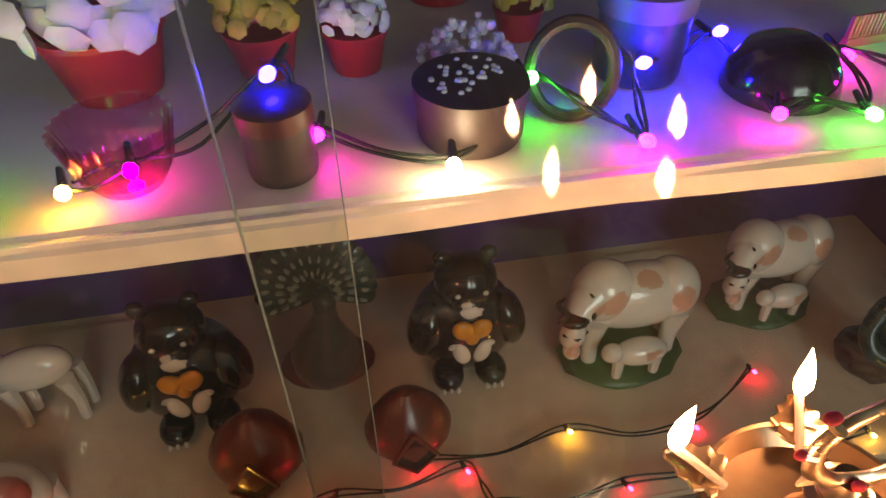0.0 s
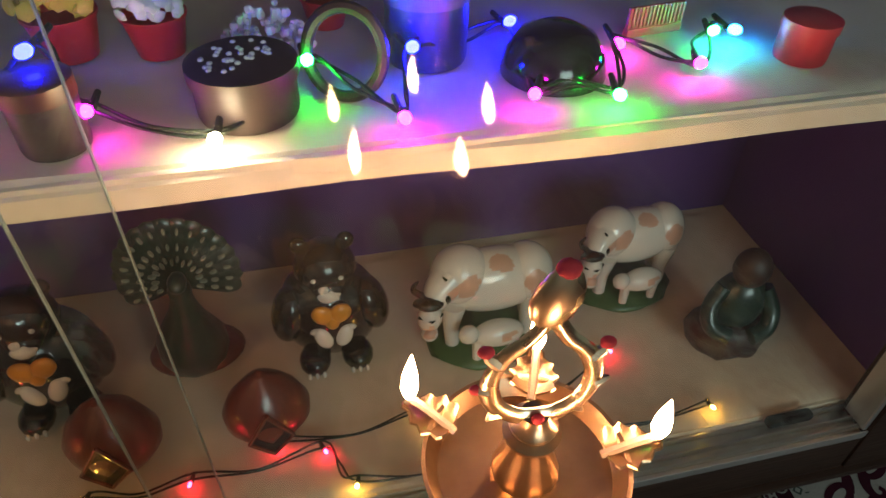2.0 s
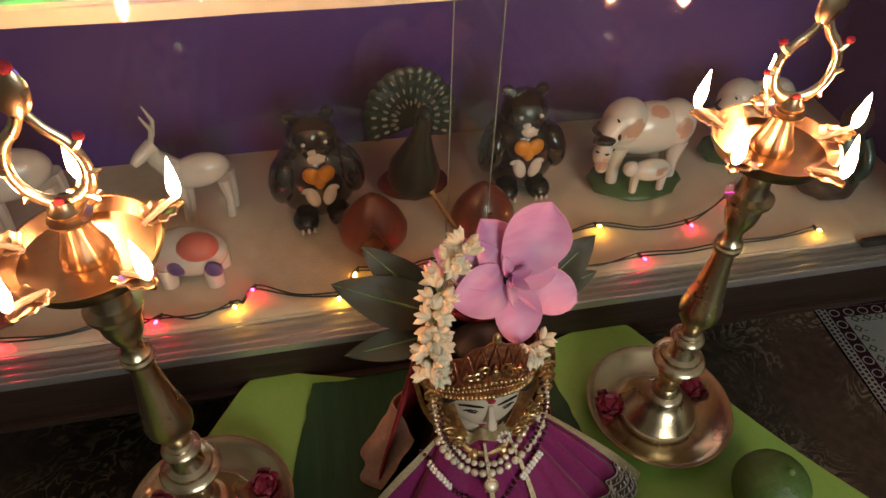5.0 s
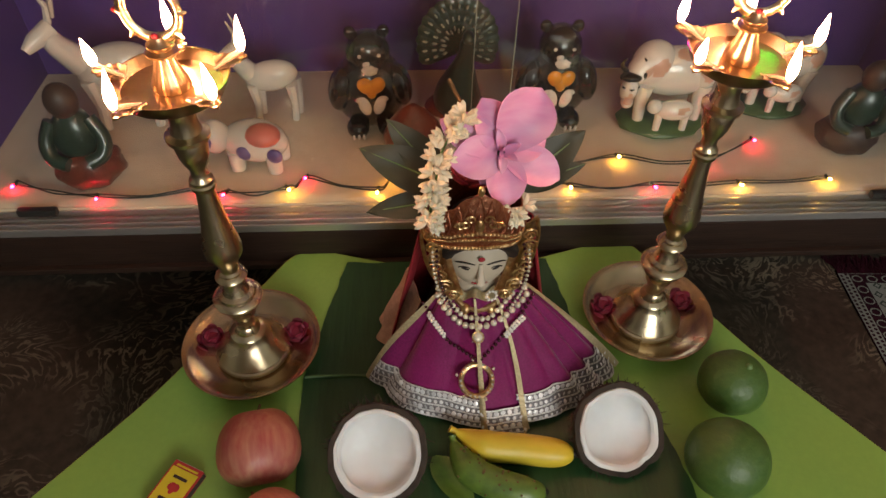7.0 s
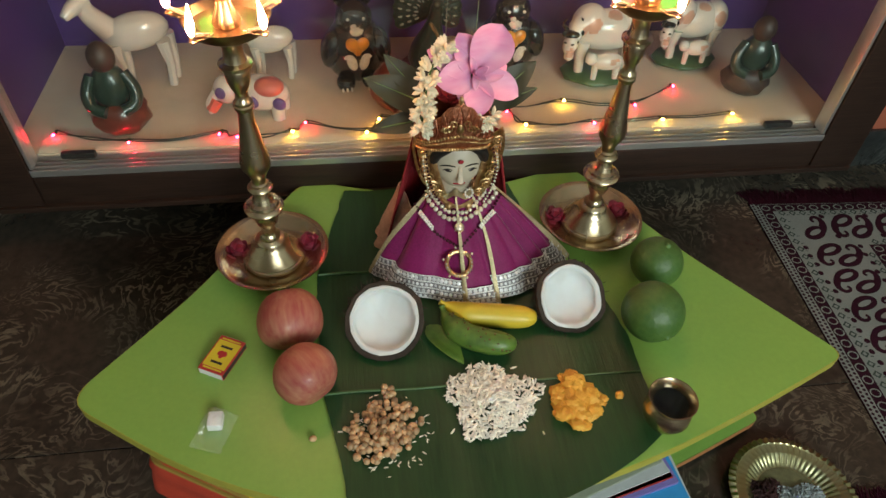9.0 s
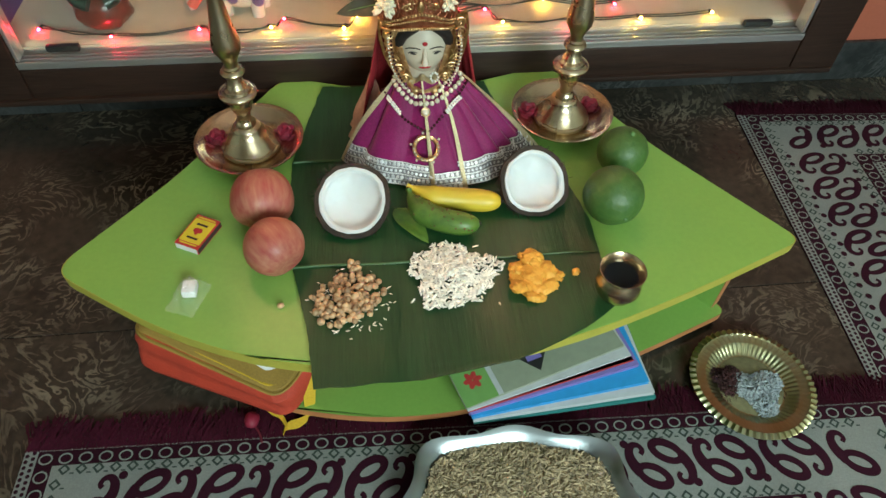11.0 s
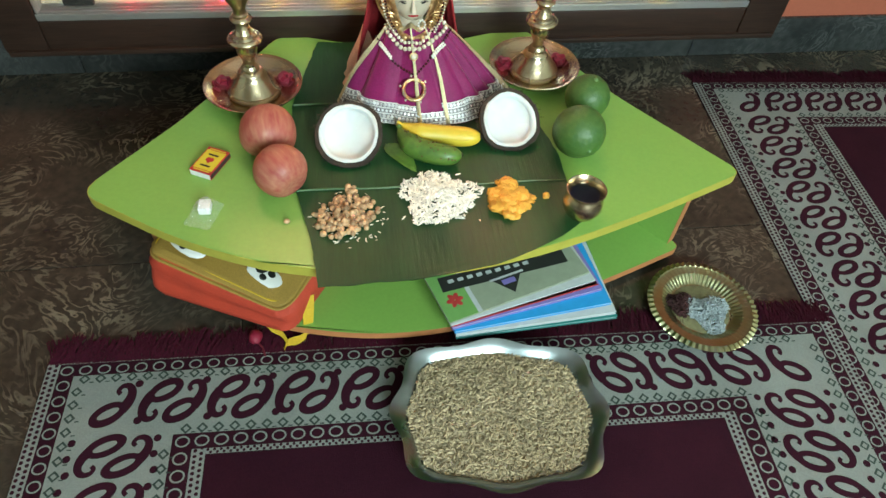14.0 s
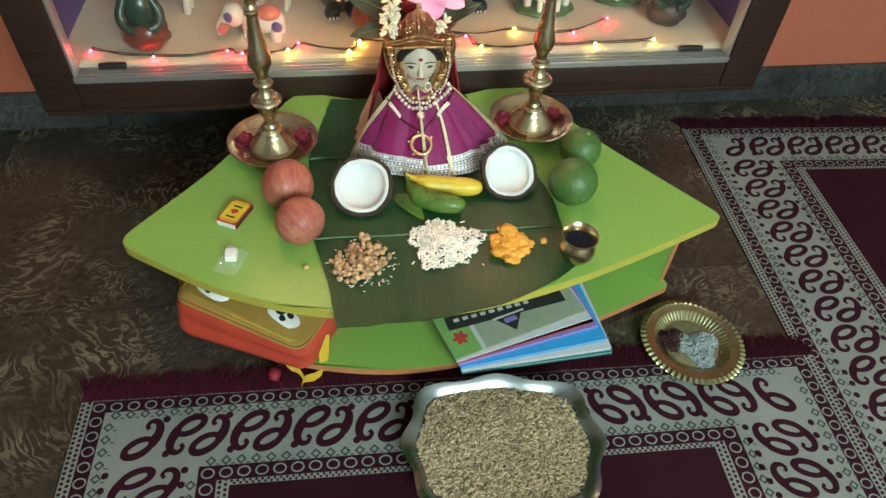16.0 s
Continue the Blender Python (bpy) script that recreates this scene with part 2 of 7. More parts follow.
def granite(name, dark, mid, light, amount, rough=0.16):
    """Polished stone with drawn-out swirls."""
    m = mat(name, dark, rough, 0, mid, 55, 5, bump=0.0)
    nd, ln = m.node_tree.nodes, m.node_tree.links.new
    b = nd["Principled BSDF"]
    tc, oi, off = nd.new("ShaderNodeTexCoord"), nd.new("ShaderNodeObjectInfo"), nd.new("ShaderNodeVectorMath")
    sc = nd.new("ShaderNodeVectorMath")
    off.operation, sc.operation = "ADD", "SCALE"
    sc.inputs["Scale"].default_value = 7.0
    ln(oi.outputs["Location"], sc.inputs[0])
    ln(tc.outputs["Object"], off.inputs[0])
    ln(sc.outputs[0], off.inputs[1])
    warp = nd.new("ShaderNodeTexNoise")
    warp.inputs["Scale"].default_value, warp.inputs["Detail"].default_value, warp.inputs["Distortion"].default_value = 4.5, 3.0, 1.2
    ln(off.outputs[0], warp.inputs[0])
    mv, wsub = nd.new("ShaderNodeVectorMath"), nd.new("ShaderNodeVectorMath")
    mv.operation, wsub.operation = "MULTIPLY_ADD", "ADD"
    mv.inputs[1].default_value = (0.55, 0.55, 0.55)
    ln(warp.outputs["Color"], mv.inputs[0])
    ln(off.outputs[0], mv.inputs[2])
    wave = nd.new("ShaderNodeTexWave")
    wave.inputs["Scale"].default_value, wave.inputs["Distortion"].default_value = 8.5, 10.0
    wave.inputs["Detail"].default_value, wave.inputs["Detail Scale"].default_value = 7.0, 3.2
    ln(mv.outputs[0], wave.inputs[0])
    patch = nd.new("ShaderNodeTexNoise")
    patch.inputs["Scale"].default_value, patch.inputs["Detail"].default_value = 6.5, 4.0
    ln(off.outputs[0], patch.inputs[0])
    r1, r2 = nd.new("ShaderNodeMapRange"), nd.new("ShaderNodeMapRange")
    r1.inputs[1].default_value, r1.inputs[2].default_value = 0.62, 1.0
    r2.inputs[1].default_value, r2.inputs[2].default_value = 0.42, 0.72
    r2.inputs[4].default_value = amount
    ln(wave.outputs["Fac"], r1.inputs[0])
    ln(patch.outputs[0], r2.inputs[0])
    mu, mix = nd.new("ShaderNodeMath"), nd.new("ShaderNodeMix")
    mu.operation, mix.data_type = "MULTIPLY", "RGBA"
    ln(r1.outputs[0], mu.inputs[0])
    ln(r2.outputs[0], mu.inputs[1])
    ln(mu.outputs[0], mix.inputs[0])
    ln(b.inputs["Base Color"].links[0].from_socket, mix.inputs[6])
    mix.inputs[7].default_value = (*light, 1)
    ln(mix.outputs[2], b.inputs["Base Color"])
    return m


M = {}
M["granite"] = granite("swirled granite", (0.022, 0.019, 0.015), (0.052, 0.043, 0.032), (0.3, 0.255, 0.18), 0.66)
M["granite_dark"] = granite("dark granite", (0.02, 0.022, 0.022), (0.045, 0.048, 0.047), (0.16, 0.17, 0.165), 0.35)
M["orange_wall"] = mat("orange wall paint", (0.38, 0.1, 0.055), 0.6, scale=120, big=3, var=0.12)
# assumed colour for the unseen walls, pale so they bounce less red light
M["pale_wall"] = mat("pale green bounce paint", (0.62, 0.66, 0.56), 0.7, scale=110, big=3, var=0.08)
M["ceiling"] = mat("white ceiling paint", (0.78, 0.77, 0.74), 0.8, scale=90, big=2, var=0.06)
M["laminate"] = mat("green laminate", (0.225, 0.41, 0.085), 0.32, scale=160, big=5, var=0.1, bump=0.03)
M["edge_yellow"] = mat("yellow edge band", (0.42, 0.38, 0.06), 0.4, var=0.2)
M["edge_orange"] = mat("orange edge band", (0.5, 0.2, 0.08), 0.4, var=0.2)
M["dark_wood"] = mat("dark stained wood", (0.032, 0.017, 0.012), 0.42, scale=25, big=7, var=0.5, bump=0.25, stretch=(1, 12, 12), spec=0.3)
M["purple_paint"] = mat("violet enamel paint", (0.085, 0.04, 0.22), 0.4, scale=70, big=4, var=0.2)
M["alu"] = mat("brushed aluminium", (0.75, 0.75, 0.74), 0.35, 0.9, scale=60, var=0.2, bump=0.1, stretch=(1, 20, 20))
# faint painted haze, standing in for the glare round the flames
M["glass"] = pane_glass("cabinet glass", haze=0.006)
M["glass_edge"] = mat("ground glass edge", (0.2, 0.26, 0.23), 0.35, var=0.4)
M["shelf_cloth"] = mat("cream shelf paper", (0.7, 0.6, 0.46), 0.65, col2=(0.58, 0.48, 0.36), scale=60, big=9, bump=0.2)
M["black_plastic"] = mat("black plastic", (0.012, 0.012, 0.012), 0.4, var=0.3)
M["wire"] = mat("dark green wire", (0.012, 0.022, 0.014), 0.45, var=0.3)
M["brass"] = mat("polished brass", (0.66, 0.55, 0.38), 0.27, 1.0, col2=(0.48, 0.38, 0.24), scale=35, big=14, bump=0.05)
M["brass_dull"] = mat("tarnished brass dish", (0.62, 0.5, 0.33), 0.25, 1.0, col2=(0.46, 0.35, 0.22), scale=25, big=10, bump=0.06)
# darker, browner brass than the stem, for bowl, spouts and bell
M["brass_oily"] = mat("oily dark brown brass", (0.4, 0.29, 0.18), 0.3, 1.0, col2=(0.24, 0.16, 0.09), scale=40, big=16, bump=0.08)
M["steel"] = mat("stainless steel", (0.32, 0.36, 0.37), 0.28, 1.0, var=0.15, scale=50, bump=0.03)
M["red_dot"] = mat("vermilion powder", (0.42, 0.02, 0.03), 0.9, var=0.4, scale=200)
M["flame"] = glow("oil flame", (1.0, 0.5, 0.25), 310)
M["wick"] = mat("cotton wick", (0.3, 0.24, 0.18), 0.9, var=0.5)
M["leaf_dark"] = mat("banana leaf", (0.007, 0.04, 0.012), 0.42, col2=(0.014, 0.062, 0.018), scale=18, big=5, bump=0.3, stretch=(14, 1.2, 1), spec=0.4)
M["leaf_rib"] = mat("banana leaf rib", (0.11, 0.22, 0.065), 0.45, var=0.3)
M["leaf_midrib"] = mat("banana leaf midrib", (0.045, 0.12, 0.035), 0.45, var=0.3)
M["mango_leaf"] = mat("mango leaf", (0.012, 0.022, 0.01), 0.55, col2=(0.028, 0.034, 0.018), scale=30)
M["husk"] = mat("coconut shell", (0.045, 0.028, 0.018), 0.85, scale=90, var=0.6, bump=0.9)
M["flesh"] = mat("coconut flesh", (0.68, 0.71, 0.72), 0.42, col2=(0.58, 0.59, 0.58), scale=22, big=18, subsurface=0.15, bump=0.1)
M["banana"] = mat("ripe banana skin", (0.78, 0.52, 0.035), 0.4, col2=(0.55, 0.42, 0.04), scale=14, big=9, var=0.3)
M["banana_green"] = mat("unripe banana skin", (0.11, 0.21, 0.03), 0.4, col2=(0.055, 0.11, 0.02), scale=90, big=9)
M["apple"] = mat("apple skin", (0.31, 0.05, 0.045), 0.52, col2=(0.43, 0.18, 0.11), scale=80, big=16, bump=0.08, coat=0.08, stretch=(2.2, 2.2, 0.45))
M["lime"] = mat("green citrus skin", (0.036, 0.1, 0.018), 0.46, col2=(0.07, 0.14, 0.03), scale=160, big=6, bump=0.5)
M["stem"] = mat("dry stem", (0.13, 0.08, 0.03), 0.8)
M["rice"] = mat("flattened rice grain", (0.9, 0.87, 0.77), 0.55, var=0.15, rand=0.28)
M["chickpea"] = mat("soaked chickpea", (0.56, 0.37, 0.2), 0.42, col2=(0.36, 0.21, 0.11), scale=120, rand=0.5)
M["halwa"] = mat("saffron semolina sweet", (0.8, 0.42, 0.06), 0.6, col2=(0.7, 0.32, 0.04), scale=160, big=30, bump=0.6, subsurface=0.1)
M["honey"] = mat("dark syrup", (0.008, 0.01, 0.008), 0.08, var=0.1, bump=0.0)
M["gold"] = mat("gilded brass ornament", (0.72, 0.52, 0.26), 0.34, 1.0, col2=(0.38, 0.2, 0.09), scale=160, big=40, bump=0.6)
M["crown"] = mat("copper gold crown", (0.55, 0.24, 0.14), 0.42, 1.0, col2=(0.3, 0.085, 0.045), scale=260, big=40, bump=0.7)
M["silk"] = mat("purple silk", (0.22, 0.01, 0.097), 0.55, col2=(0.135, 0.005, 0.058), scale=420, big=16, bump=0.2, spec=0.22, sheen=0.15)
M["gold_trim"] = mat("gold zari trim", (0.6, 0.5, 0.3), 0.45, 0.5, scale=400, var=0.4, bump=0.5)
M["silver_band"] = mat("silver lace band", (0.3, 0.29, 0.3), 0.5, 0.3, scale=500, var=0.6, bump=0.8)
M["sequin"] = mat("silver sequin", (0.9, 0.92, 0.94), 0.25, 0.1, rand=0.2, bump=0)
M["pearl"] = mat("pearl bead", (0.8, 0.77, 0.7), 0.25, var=0.15, coat=0.4)
M["stone_bead"] = mat("clear stone bead", (0.78, 0.71, 0.56), 0.18, 0.25, var=0.3, rand=0.2, coat=0.6)
M["dark_bead"] = mat("dark maroon bead", (0.05, 0.008, 0.012), 0.25, var=0.3)
M["red_cloth"] = mat("red cloth", (0.3, 0.012, 0.02), 0.75, scale=250, var=0.4, bump=0.4)
M["towel"] = mat("pale pink towel", (0.6, 0.36, 0.26), 0.95, scale=160, var=0.3, bump=0.9)
M["petal"] = mat("pink lotus petal", (0.62, 0.2, 0.4), 0.5, col2=(0.74, 0.42, 0.58), scale=24, big=10, subsurface=0.2, stretch=(1, 1, 4))
M["jasmine"] = mat("jasmine petal", (0.78, 0.7, 0.52), 0.6, var=0.2, subsurface=0.2, rand=0.1)
M["rose"] = mat("dark red rose", (0.22, 0.008, 0.03), 0.6, var=0.4, rand=0.3)
M["maroon"] = mat("maroon woven cotton", (0.034, 0.005, 0.014), 0.9, col2=(0.022, 0.003, 0.009), scale=500, big=8, bump=0.4, spec=0.15)
M["fringe"] = mat("maroon fringe yarn", (0.055, 0.005, 0.016), 0.9, col2=(0.03, 0.004, 0.009), scale=300, big=20, bump=0.5, spec=0.15)
M["offwhite"] = mat("off-white woven cotton", (0.255, 0.27, 0.25), 0.9, col2=(0.18, 0.195, 0.18), scale=500, big=8, bump=0.4, spec=0.15)
M["print_green"] = mat("dark green thread", (0.03, 0.05, 0.04), 0.9, scale=500)
M["gold_plate"] = mat("brass foil plate", (0.38, 0.39, 0.25), 0.32, 1.0, col2=(0.34, 0.29, 0.13), scale=30, big=12, bump=0.05)
M["paper"] = mat("paper pages", (0.55, 0.56, 0.56), 0.8, scale=300, stretch=(1, 1, 30), bump=0.3)

# ---- the room ----
WALL_Y, T = 0.69, 0.253


def room():
    floor = thing("floor", (0, 0, 0), "dark polished granite floor with brown swirls", "floor", kind="structure")
    bm = bmesh.new()
    add_box(bm, (-2.7, -3.0, -0.2), (2.7, 1.0, -0.012))
    part("screed", bm, M["granite_dark"], floor)
    bm = bmesh.new()
    add_box(bm, (-0.2992, -0.2992, -0.012), (0.2992, 0.2992, 0), 0.0012)
    first = part("tile", bm, M["granite"], floor, smooth=False)
    first.location = (-2.4, -2.595, 0)
    for i in range(9):
        for j in range(6):
            if i or j:
                ob = new("tile", first.data)
                ob.parent = floor
                ob.location = (-2.4 + 0.6 * i, -2.595 + 0.6 * j, 0)
    CX0, CX1, CZ0, CZ1 = -0.69, 0.758, 0.236, 1.75
    # west, east and south walls are unseen; their pale green adds bounced light
    for name, lo, hi in (("wall_north", (-2.7, WALL_Y, 0), (CX0, WALL_Y + 0.12, 2.7)), ("wall_north_right", (CX1, WALL_Y, 0), (2.7, WALL_Y + 0.12, 2.7)),
                         ("wall_north_low", (CX0, WALL_Y, 0), (CX1, WALL_Y + 0.12, CZ0 - 0.002)), ("wall_north_high", (CX0, WALL_Y, CZ1 + 0.002), (CX1, WALL_Y + 0.12, 2.7)),
                         ("wall_west", (-2.82, -3.0, 0), (-2.7, 1.0, 2.7)), ("wall_east", (2.7, -3.0, 0), (2.82, 1.0, 2.7)),
                         ("wall_south_left", (-2.7, -2.82, 0), (0.0, -2.7, 2.7)), ("wall_south_right", (1.5, -2.82, 0), (2.7, -2.7, 2.7)),
                         ("wall_south_low", (0.0, -2.82, 0), (1.5, -2.7, 0.9)), ("wall_south_high", (0.0, -2.82, 2.1), (1.5, -2.7, 2.7))):
        solid(name, add_box(bmesh.new(), lo, hi, 0.002), M["orange_wall" if "north" in name else "pale_wall"], (0, 0, 0), "plain orange painted wall" if "north" in name else "unseen pale green wall, colour chosen to bounce daylight", "wall", kind="structure", smooth=False)
    solid("ceiling", add_box(bmesh.new(), (-2.82, -3.0, 2.702), (2.82, 1.0, 2.82)), M["ceiling"], (0, 0, 0), "plain white painted ceiling", "ceiling", kind="structure", smooth=False)
    bm = bmesh.new()
    for x0, x1 in ((0.0, 0.06), (0.72, 0.78), (1.44, 1.5)):
        add_box(bm, (x0, -2.80, 0.9), (x1, -2.74, 2.1), 0.004)
    for z0, z1 in ((0.901, 0.96), (2.04, 2.099)):
        add_box(bm, (0.06, -2.798, z0), (1.44, -2.742, z1), 0.004)
    solid("window_1", bm, M["dark_wood"], (0, 0, 0), "dark wooden window frame in the pale wall", "window", kind="structure")
    for name, x0, x1 in (("skirting_left", -2.69, CX0), ("skirting_mid", CX0, CX1), ("skirting_right", CX1, 2.69)):
        bm = bmesh.new()
        add_box(bm, (x0 + 0.0005, WALL_Y - 0.012, 0.0005), (x1 - 0.0005, WALL_Y - 0.0005, 0.1), 0.002)
        solid(name, bm, M["granite_dark"], (0, 0, 0), "dark polished granite skirting along the wall", "skirting", kind="structure")


room()


def display_cabinet():
    X0, X1, Z0, Z1, YF, YB = -0.69, 0.758, 0.236, 1.75, 0.404, 0.80
    cab = thing("display_cabinet", (0, 0, 0), "dark wooden wall showcase with sliding glass doors and violet inside", "cabinet")
    IX0, IX1, IZ0, IZ1 = -0.617, 0.676, 0.296, 1.69
    for name, lo, hi in (("stile", (X0, YF, Z0), (IX0, 0.445, Z1)), ("stile", (IX1, YF, Z0), (X1, 0.445, Z1)),
                         ("bottom_rail", (IX0, YF + 0.002, Z0), (IX1, 0.445, IZ0)), ("top_rail", (IX0, YF + 0.002, IZ1), (IX1, 0.445, Z1))):
        part(name, add_box(bmesh.new(), lo, hi, 0.004), M["dark_wood"], cab)
    bm = bmesh.new()
    add_box(bm, (X0 + 0.006, YF - 0.006, Z0 - 0.004), (X1 - 0.006, YF + 0.02, Z0 + 0.006), 0.002)
    part("bottom_bead", bm, M["dark_wood"], cab)
    # carcass, painted violet
    for name, lo, hi in (("side_panel", (X0 + 0.01, 0.445, Z0), (-0.655, YB, Z1)), ("side_panel", (0.725, 0.445, Z0), (X1 - 0.01, YB, Z1)),
                         ("back_panel", (-0.655, 0.775, Z0), (0.725, YB, Z1)), ("top_panel", (-0.655, 0.445, IZ1 + 0.01), (0.725, 0.775, Z1))):
        part(name, add_box(bmesh.new(), lo, hi), M["purple_paint"], cab, smooth=False)
    part("bottom_panel", add_box(bmesh.new(), (-0.655, 0.445, Z0), (0.725, 0.775, 0.3115)), M["shelf_cloth"], cab, smooth=False)
    # sliding track
    bm = bmesh.new()
    add_box(bm, (IX0, 0.4065, IZ0), (IX1, 0.4435, IZ0 + 0.004), 0.0008)
    track = part("track", bm, M["alu"], cab, "grooved aluminium sliding track")
    for y in (0.4067, 0.4165, 0.4265, 0.441):
        part("track_rib", add_box(bmesh.new(), (IX0, y - 0.001, IZ0 + 0.004), (IX1, y + 0.001, IZ0 + 0.013), 0.0006), M["alu"], track)
    for x0, x1 in ((IX0 + 0.001, IX0 + 0.006), (IX1 - 0.006, IX1 - 0.001)):
        bm = bmesh.new()
        add_box(bm, (x0, 0.408, IZ0 + 0.0135), (x1, 0.436, IZ1), 0.001)
        part("side_channel", bm, M["alu"], cab)
    for y, x0, x1 in ((0.4215, IX0 + 0.007, 0.053), (0.4115, 0.008, IX1 - 0.007)):
        p = part("glass_door", add_box(bmesh.new(), (x0, y - 0.002, IZ0 + 0.0138), (x1, y + 0.002, IZ1 - 0.005)), M["glass"], cab, "clear sliding glass pane", smooth=False)
        p.visible_shadow = False
        xe = x1 if y > 0.415 else x0
        part("ground_edge", add_box(bmesh.new(), (xe + 0.0002, y - 0.0014, IZ0 + 0.0138), (xe + 0.0009, y + 0.0014, IZ1 - 0.005)), M["glass_edge"], p, smooth=False)
    for x in (-0.55, 0.60):
        part("door_stop", add_box(bmesh.new(), (x - 0.025, 0.43, IZ0 + 0.0135), (x + 0.025, 0.440, IZ0 + 0.024), 0.002), M["black_plastic"], cab)
    # middle shelf and the paper on both shelves
    part("shelf", add_box(bmesh.new(), (-0.655, 0.429, 0.69), (0.725, 0.775, 0.7015), 0.002), M["shelf_cloth"], cab, "pale cream shelf board")


display_cabinet()


def shelf_paper(x0, x1, y0, y1, z, drop, label):
    bm = bmesh.new()

    def place(u, v):
        w = 0.0015 * noise.noise(Vector((u * 14, v * 5, z * 9)))
        if v < 0.06:
            return Vector((x0 + (x1 - x0) * u, y0 + 0.001 + 0.004 * noise.noise(Vector((u * 9, 0, z))) * (drop > 0), z - drop * (1 - v / 0.06)))
        k = (v - 0.06) / 0.94
        return Vector((x0 + (x1 - x0) * u + 0.004 * (u - 0.5) * math.sin(7 * k), y0 + (y1 - y0) * k, z + 0.0015 + w))

    add_sheet(bm, 60, 24, place, 0.0008)
    return solid("shelf_liner", bm, M["shelf_cloth"], (0, 0, 0), label, "liner")


shelf_paper(-0.612, 0.690, 0.4435, 0.757, 0.3125, 0.012, "cream paper liner on the lower cabinet shelf")

# ---- low table ----


def low_table():
    tab = thing("low_table", (0, 0, 0), "low green laminate table with yellow edge and lower shelf", "table")
    front = [(-0.306, -0.094), (-0.158, -0.141), (-0.005, -0.154), (0.163, -0.126), (0.33, -0.07)]
    core = [(-0.49, 0.03)] + front + [(0.508, 0.002), (0.355, 0.212), (0.236, 0.425), (0.06, 0.372), (-0.06, 0.374), (-0.215, 0.42), (-0.36, 0.188)]
    radii = [0.035, 0.1, 0.08, 0.08, 0.08, 0.1, 0.022, 0.05, 0.03, 0.06, 0.06, 0.035, 0.05]
    outline = rounded([Vector((x, y)) for x, y in core], radii)
    bm = bmesh.new()
    add_slab(bm, outline, T - 0.018, T, 0.0012)
    top = part("tabletop", bm, M["laminate"], tab)
    ring = [p + (p - Vector((0.01, 0.12))).normalized() * 0.0012 for p in outline]
    bm, n = bmesh.new(), len(ring)
    lo, hi = [bm.verts.new((p.x, p.y, T - 0.0172)) for p in ring], [bm.verts.new((p.x, p.y, T - 0.0008)) for p in ring]
    il, ih = [bm.verts.new((p.x, p.y, T - 0.0172)) for p in outline], [bm.verts.new((p.x, p.y, T - 0.0008)) for p in outline]
    for i in range(n):
        j = (i + 1) % n
        bm.faces.new((lo[i], lo[j], hi[j], hi[i]))
        bm.faces.new((hi[i], hi[j], ih[j], ih[i]))
        bm.faces.new((il[i], il[j], lo[j], lo[i]))
    part("edge_band", bm, M["edge_yellow"], top, "glossy yellow edge band")
    low = [Vector((0.01 + (p.x - 0.01) * (0.975 if p.x > 0 else 0.935), 0.12 + (p.y - 0.12) * 0.93 + 0.028)) for p in outline]
    bm = bmesh.new()
    add_slab(bm, low, 0.014, 0.03, 0.001)
    sh = part("lower_shelf", bm, M["laminate"], tab)
    ring = [p + (p - Vector((0.01, 0.15))).normalized() * 0.001 for p in low]
    bm = bmesh.new()
    lo, hi = [bm.verts.new((p.x, p.y, 0.0146)) for p in ring], [bm.verts.new((p.x, p.y, 0.0294)) for p in ring]
    for i in range(n):
        j = (i + 1) % n
        bm.faces.new((lo[i], lo[j], hi[j], hi[i]))
    part("edge_band", bm, M["edge_orange"], sh, "thin orange edge band")
    # slanting side boards between the shelf and the top
    for a, b in (((0.478, 0.052), (0.285, 0.32)), ((-0.435, 0.09), (-0.25, 0.34))):
        a, b = Vector(a), Vector(b)
        d = (b - a).normalized()
        s = Vector((-d.y, d.x)) * 0.009
        bm = bmesh.new()
        add_slab(bm, [a - s, b - s, b + s, a + s], 0.0302, T - 0.0182)
        p = part("side_board", bm, M["laminate"], tab, smooth=False)
        bm = bmesh.new()
        e = a - d * 0.0012
        add_slab(bm, [e - s, a - s - d * 0.0001, a + s - d * 0.0001, e + s], 0.0306, T - 0.0186)
        part("edge_band", bm, M["edge_orange"], p, smooth=False)
    for x, y in ((-0.36, 0.07), (0.38, 0.06), (-0.19, 0.36), (0.21, 0.37), (0.0, -0.07)):
        part("foot", add_lathe(bmesh.new(), [(0, 0.0), (0.016, 0.0), (0.018, 0.004), (0.018, 0.0139), (0, 0.0139)], 16, (x, y, 0)), M["black_plastic"], tab)


low_table()

# ---- rugs ----


def add_stroke(bm, pts, w, z, closed=False):
    """A flat stroke of width w (a number or a list) along points."""
    pts = [Vector(p) for p in pts]
    n = len(pts)
    ws = w if isinstance(w, (list, tuple)) else [w] * n
    pair = []
    for i, p in enumerate(pts):
        d = (pts[(i + 1) % n] - pts[i - 1]) if closed else (pts[min(i + 1, n - 1)] - pts[max(i - 1, 0)])
        d.normalize()
        s = Vector((-d.y, d.x)) * ws[i] / 2
        pair.append((bm.verts.new((p.x - s.x, p.y - s.y, z)), bm.verts.new((p.x + s.x, p.y + s.y, z))))
    for i in range(n if closed else n - 1):
        a, b = pair[i], pair[(i + 1) % n]
        bm.faces.new((a[0], b[0], b[1], a[1]))


def add_disc(bm, x, y, r, z, n=10, squash=1.0):
    bm.faces.new([bm.verts.new((x + r * math.cos(math.tau * k / n), y + r * squash * math.sin(math.tau * k / n), z)) for k in range(n)])


